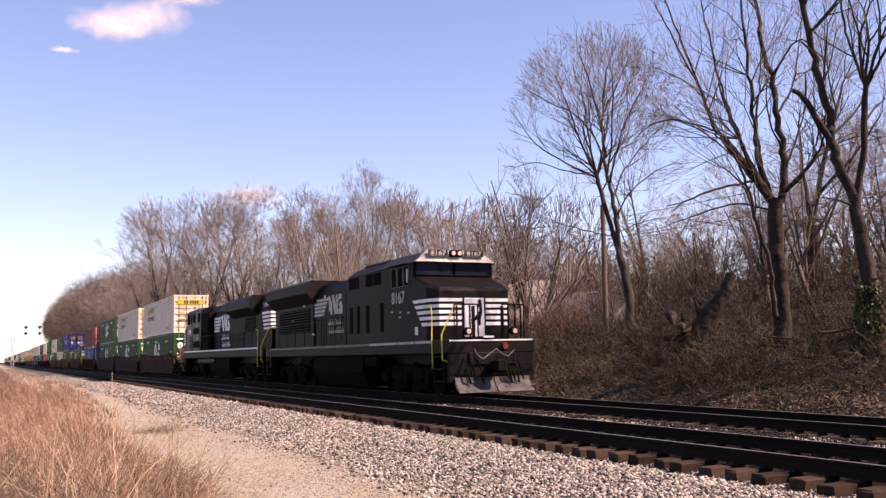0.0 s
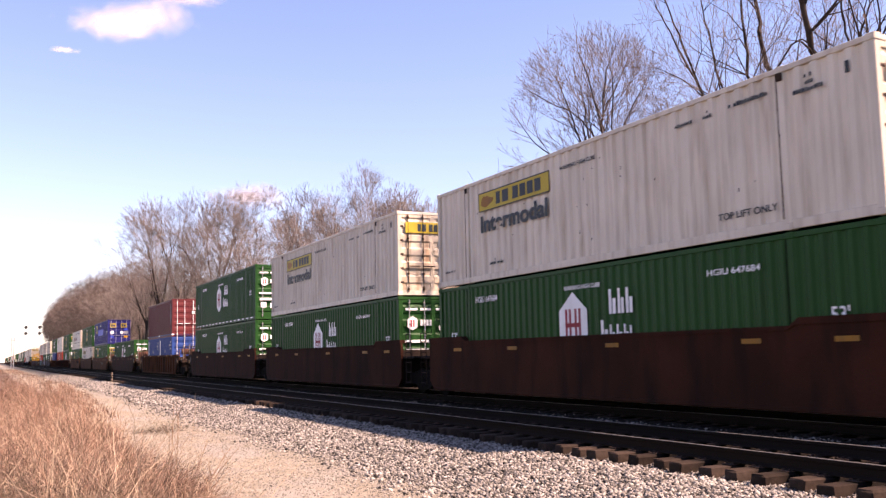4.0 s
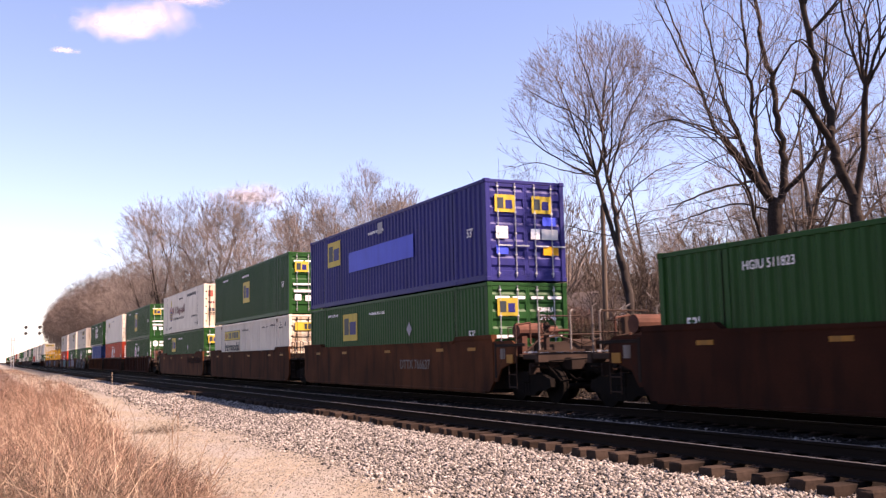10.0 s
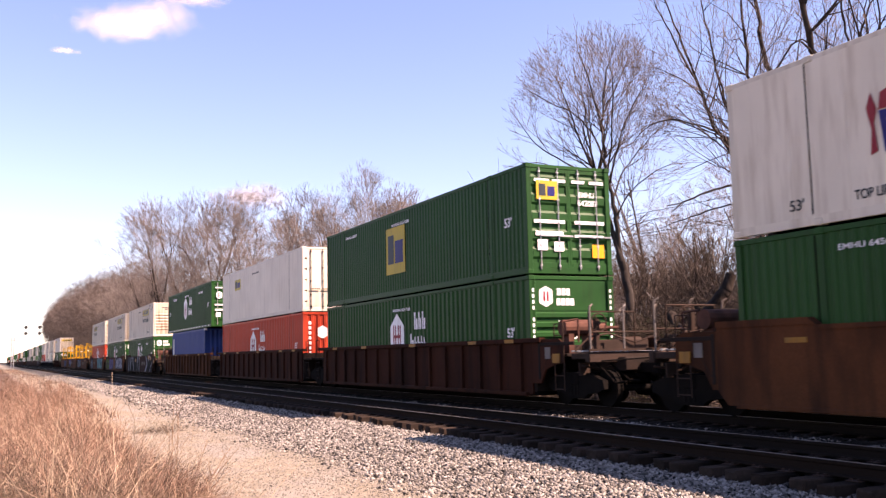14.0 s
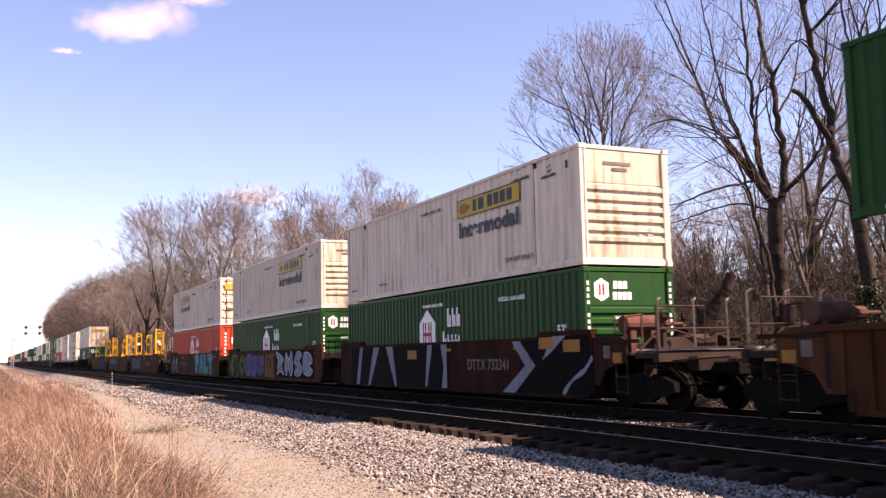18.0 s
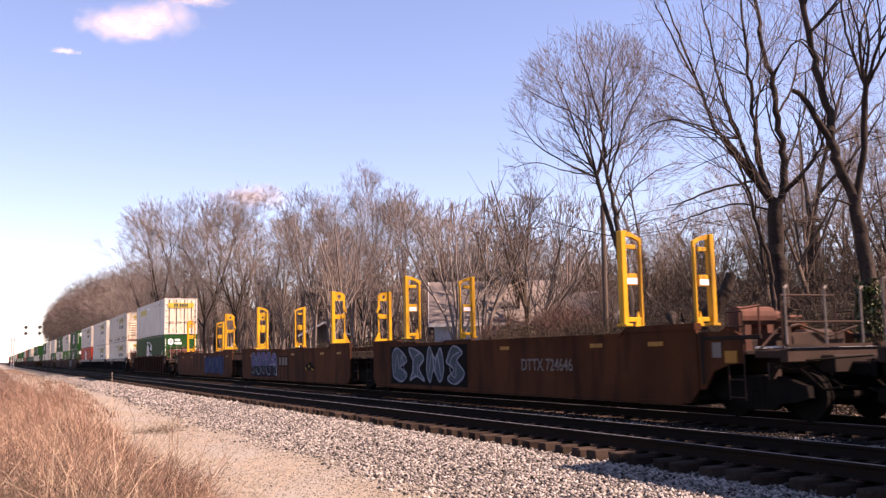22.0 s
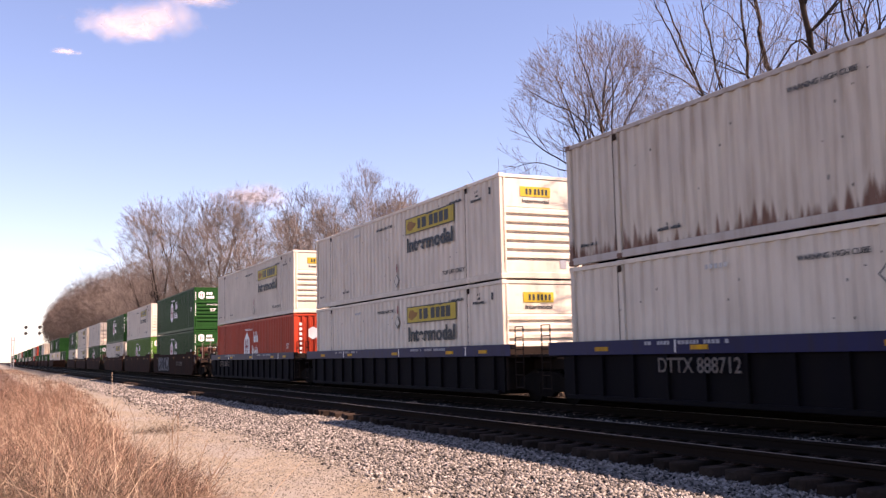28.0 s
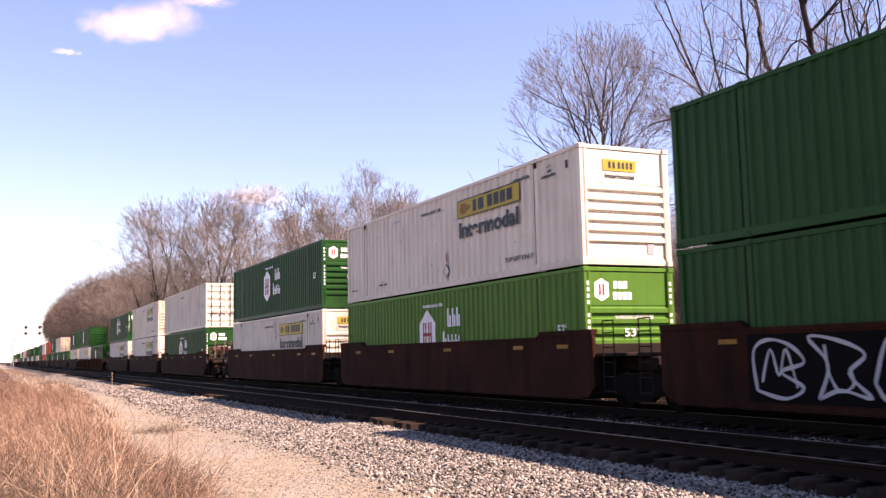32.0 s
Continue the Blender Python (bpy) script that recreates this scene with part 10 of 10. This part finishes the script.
def second_engine(u):
    """The second locomotive, running long hood first, its cab at the rear."""
    root = thing("locomotive", "black freight locomotive running hood first behind the leader", "locomotive", "locomotives of the train")
    bl = M["black"]
    L = 23.0
    part("frame", Build().box(-1.50, 1.50, 0.5, L - 0.5, 1.34, 1.74, 0.02).box(-0.8, 0.8, 0.4, L - 0.4, 0.98, 1.36, 0.03), bl, root, "deep black underframe")
    for k in range(12):
        y0 = 1.5 + 1.72 * k
        part("side_stripe", Build().box(-1.508, -1.502, y0, y0 + 1.62, 1.735, 1.82), M["stripe"], root, "white stripe along the frame")
    part("fuel_tank", Build().prism([(-1.42, 1.32), (-1.46, 0.7), (-1.20, 0.18), (1.20, 0.18), (1.46, 0.7), (1.42, 1.32)], "y", 8.2, 13.6), M["soot"], root, "black fuel tank")
    part("air_reservoir", Build().tube((-1.36, 12.0, 1.12), (-1.36, 17.0, 1.12), 0.17, n=12), M["cabgrey"], root, "long grey air tank")
    three_axle_truck(root, 4.6, "soot")
    three_axle_truck(root, L - 4.6, "soot")
    pilot(root, 0.6, -1, False)
    pilot(root, L - 0.5, 1, False)
    steps_and_rails(root, 0.5, -1, True)
    steps_and_rails(root, L - 0.5, 1)
    part("hood", Build().prism([(-0.98, 1.74), (-0.98, 4.15), (-0.70, 4.60), (0.70, 4.60), (0.98, 4.15), (0.98, 1.74)], "y", 1.02, 16.42), M["hoodblack"], root, "long narrow black hood")
    for k in range(5):
        z = 2.72 + 0.20 * k
        part("end_stripe", Build().prism([(1.02, z), (2.26 + 0.09 * k, z), (2.34 + 0.09 * k, z + 0.12), (1.02, z + 0.12)], "x", -0.986, -0.981), M["stripe"], root, "white stripe round the hood end")
        part("end_stripe", Build().box(-0.95, 0.95, 1.005, 1.016, z, z + 0.12), M["stripe"], root, "white stripe round the hood end")
    part("sand_box", Build().box(-0.60, 0.20, 0.92, 1.02, 2.68, 3.72, 0.03), M["stripe"], root, "white end panel")
    part("end_door", Build().box(-0.30, 0.0, 0.89, 0.93, 2.78, 3.58, 0.01), M["plough"], root)
    lettering(root, "1194", 0.24, 0.95, (-0.995, 1.80, 4.0), M["stripe"], bold=0.02)
    hl = part("headlight", Build().tube((0.0, 1.02, 4.10), (0.0, 0.90, 4.10), 0.2, n=16), M["iron"], root)
    for x in (-0.09, 0.09):
        part("lens", Build().tube((x, 0.90, 4.10), (x, 0.894, 4.10), 0.075, n=12), M["steel"], hl, "unlit headlamp lens")
    part("radiator_wing", Build().prism([(-0.98, 3.55), (-1.50, 3.95), (-1.50, 4.38), (-1.25, 4.60), (1.25, 4.60), (1.50, 4.35), (1.50, 3.95), (0.98, 3.55)], "y", 3.4, 9.2), bl, root, "flaring radiator wings")
    grille(root, -0.985, 4.0, 6.4, 2.7, 3.5, 7)
    hood_doors(root, -0.985, 6.6, 14.2, 1.95, 2.75, 12, "hoodblack")
    horse_mark(root, -1.012, 10.15, 2.92, 1.22)
    part("exhaust_stack", Build().box(-0.3, 0.3, 10.2, 11.2, 4.46, 4.66, 0.03), M["soot"], root)
    part("roof_bevel", Build().prism([(-1.0, 4.02), (-1.10, 4.14), (-0.74, 4.62), (0.74, 4.62), (1.10, 4.14), (1.0, 4.02)], "y", 9.22, 12.75), M["cabgrey"], root, "dusty sloping hood roof")
    part("equipment_box", Build().box(-1.42, -0.98, 14.3, 16.38, 2.9, 4.25, 0.05).box(-1.38, -0.98, 14.5, 16.38, 1.75, 2.86, 0.03), M["soot"], root, "black equipment box behind the cab")
    part("cab", Build().prism([(-1.45, 1.74), (-1.45, 4.36), (-1.25, 4.54), (-0.80, 4.68), (0.80, 4.68), (1.25, 4.54), (1.45, 4.36), (1.45, 1.74)], "y", 16.4, 21.25), M["cabblack"], root, "black full-width cab")
    # the lit look of this roof edge is put into its grey
    part("cab_roof_edge", Build().prism([(-1.48, 4.36), (-1.27, 4.56), (-0.82, 4.72), (0.82, 4.72), (1.27, 4.56), (1.48, 4.36), (1.46, 4.32), (-1.46, 4.32)], "y", 18.6, 21.45), M["cabgrey"], root, "cab roof in a sky-lit grey")
    part("nose", Build().prism([(21.25, 1.74), (21.25, 3.60), (22.10, 3.42), (22.55, 3.10), (22.65, 1.74)], "x", -1.30, 1.30).prism([(21.25, 1.74), (21.25, 3.55), (22.0, 3.36), (22.3, 3.10), (22.3, 1.74)], "x", -1.43, 1.43), bl, root, "blunt wide nose")
    for k in range(5):
        z = 2.30 + 0.19 * k
        part("nose_stripe", Build().prism([(21.75 + 0.05 * k, z), (22.29, z), (22.29, z + 0.115), (21.80 + 0.05 * k, z + 0.115)], "x", -1.436, -1.431), M["stripe"], root, "white stripe round the nose")
    for y0, y1, z0, z1 in ((16.6, 17.5, 3.70, 4.28), (18.2, 19.0, 3.66, 4.28), (17.0, 18.9, 2.92, 3.34), (17.0, 18.9, 2.02, 2.46)):
        part("dark_recess", Build().box(-1.462, -1.44, y0, y1, z0, z1, 0.006), M["soot"], root)
    part("marker_lamp", Build().box(-1.475, -1.46, 18.9, 19.0, 3.62, 3.72, 0.01), M["stripe"], root)
    for y0, y1, z0, z1 in ((19.42, 19.86, 3.66, 4.28), (19.94, 21.1, 3.64, 4.28)):
        w = part("side_window", Build().box(-1.462, -1.44, y0, y1, z0, z1, 0.006), M["soot"], root, "dark cab side window")
        part("window_frame", Build().path([(-1.465, y0, z0 - 0.02), (-1.465, y1, z0 - 0.02), (-1.465, y1, z1 + 0.02), (-1.465, y0, z1 + 0.02), (-1.465, y0, z0 - 0.02)], 0.014, 4), M["plough"], w, "grey window frame")
    for y, z in ((17.6, 3.46), (17.45, 2.60), (16.5, 2.42)):
        part("small_notice", Build().box(-1.456, -1.452, y, y + 0.15, z, z + 0.09), M["dullstripe"], root)
    for y in (16.75, 19.15):
        part("panel_seam", Build().box(-1.462, -1.448, y, y + 0.05, 1.80, 4.2), M["soot"], root)
    part("grab_bar", rail_run([(-1.46, 20.0, 2.92), (-1.50, 20.0, 2.92), (-1.50, 19.6, 2.92), (-1.46, 19.6, 2.92)], 0.012, 4), M["plough"], root)
    lettering(root, "1194", 0.36, 0.95, (-1.458, 20.35, 3.12), M["stripe"], bold=0.02)
    part("cabinet_door", Build().box(-1.468, -1.445, 19.2, 20.2, 1.9, 2.8, 0.008), M["hoodblack"], root)
    for x in (-1.46, 1.46):
        walkway_rail(root, x, 1.4, 16.6, 11)
    part("antenna", Build().box(-0.25, 0.25, 18.8, 19.6, 4.70, 4.80, 0.02), M["iron"], root)
    return rolling(root, u)


lead_engine(-233.2)
second_engine(-211.8)


def motions():
    """The whole train rolls along its track at one pace."""
    times = [float(k) for k in range(33)]
    for ob, u, x, z in ROLLING:
        walk(ob, [(t, pose(x, u - travelled(t), z)) for t in times])
    for ob, p, turn, drift in CLOUDS:
        walk(ob, [(t, pose(*(p + Vector(drift) * (t / 32)), 0, 0, turn)) for t in (0.0, 16.0, 32.0)])


motions()
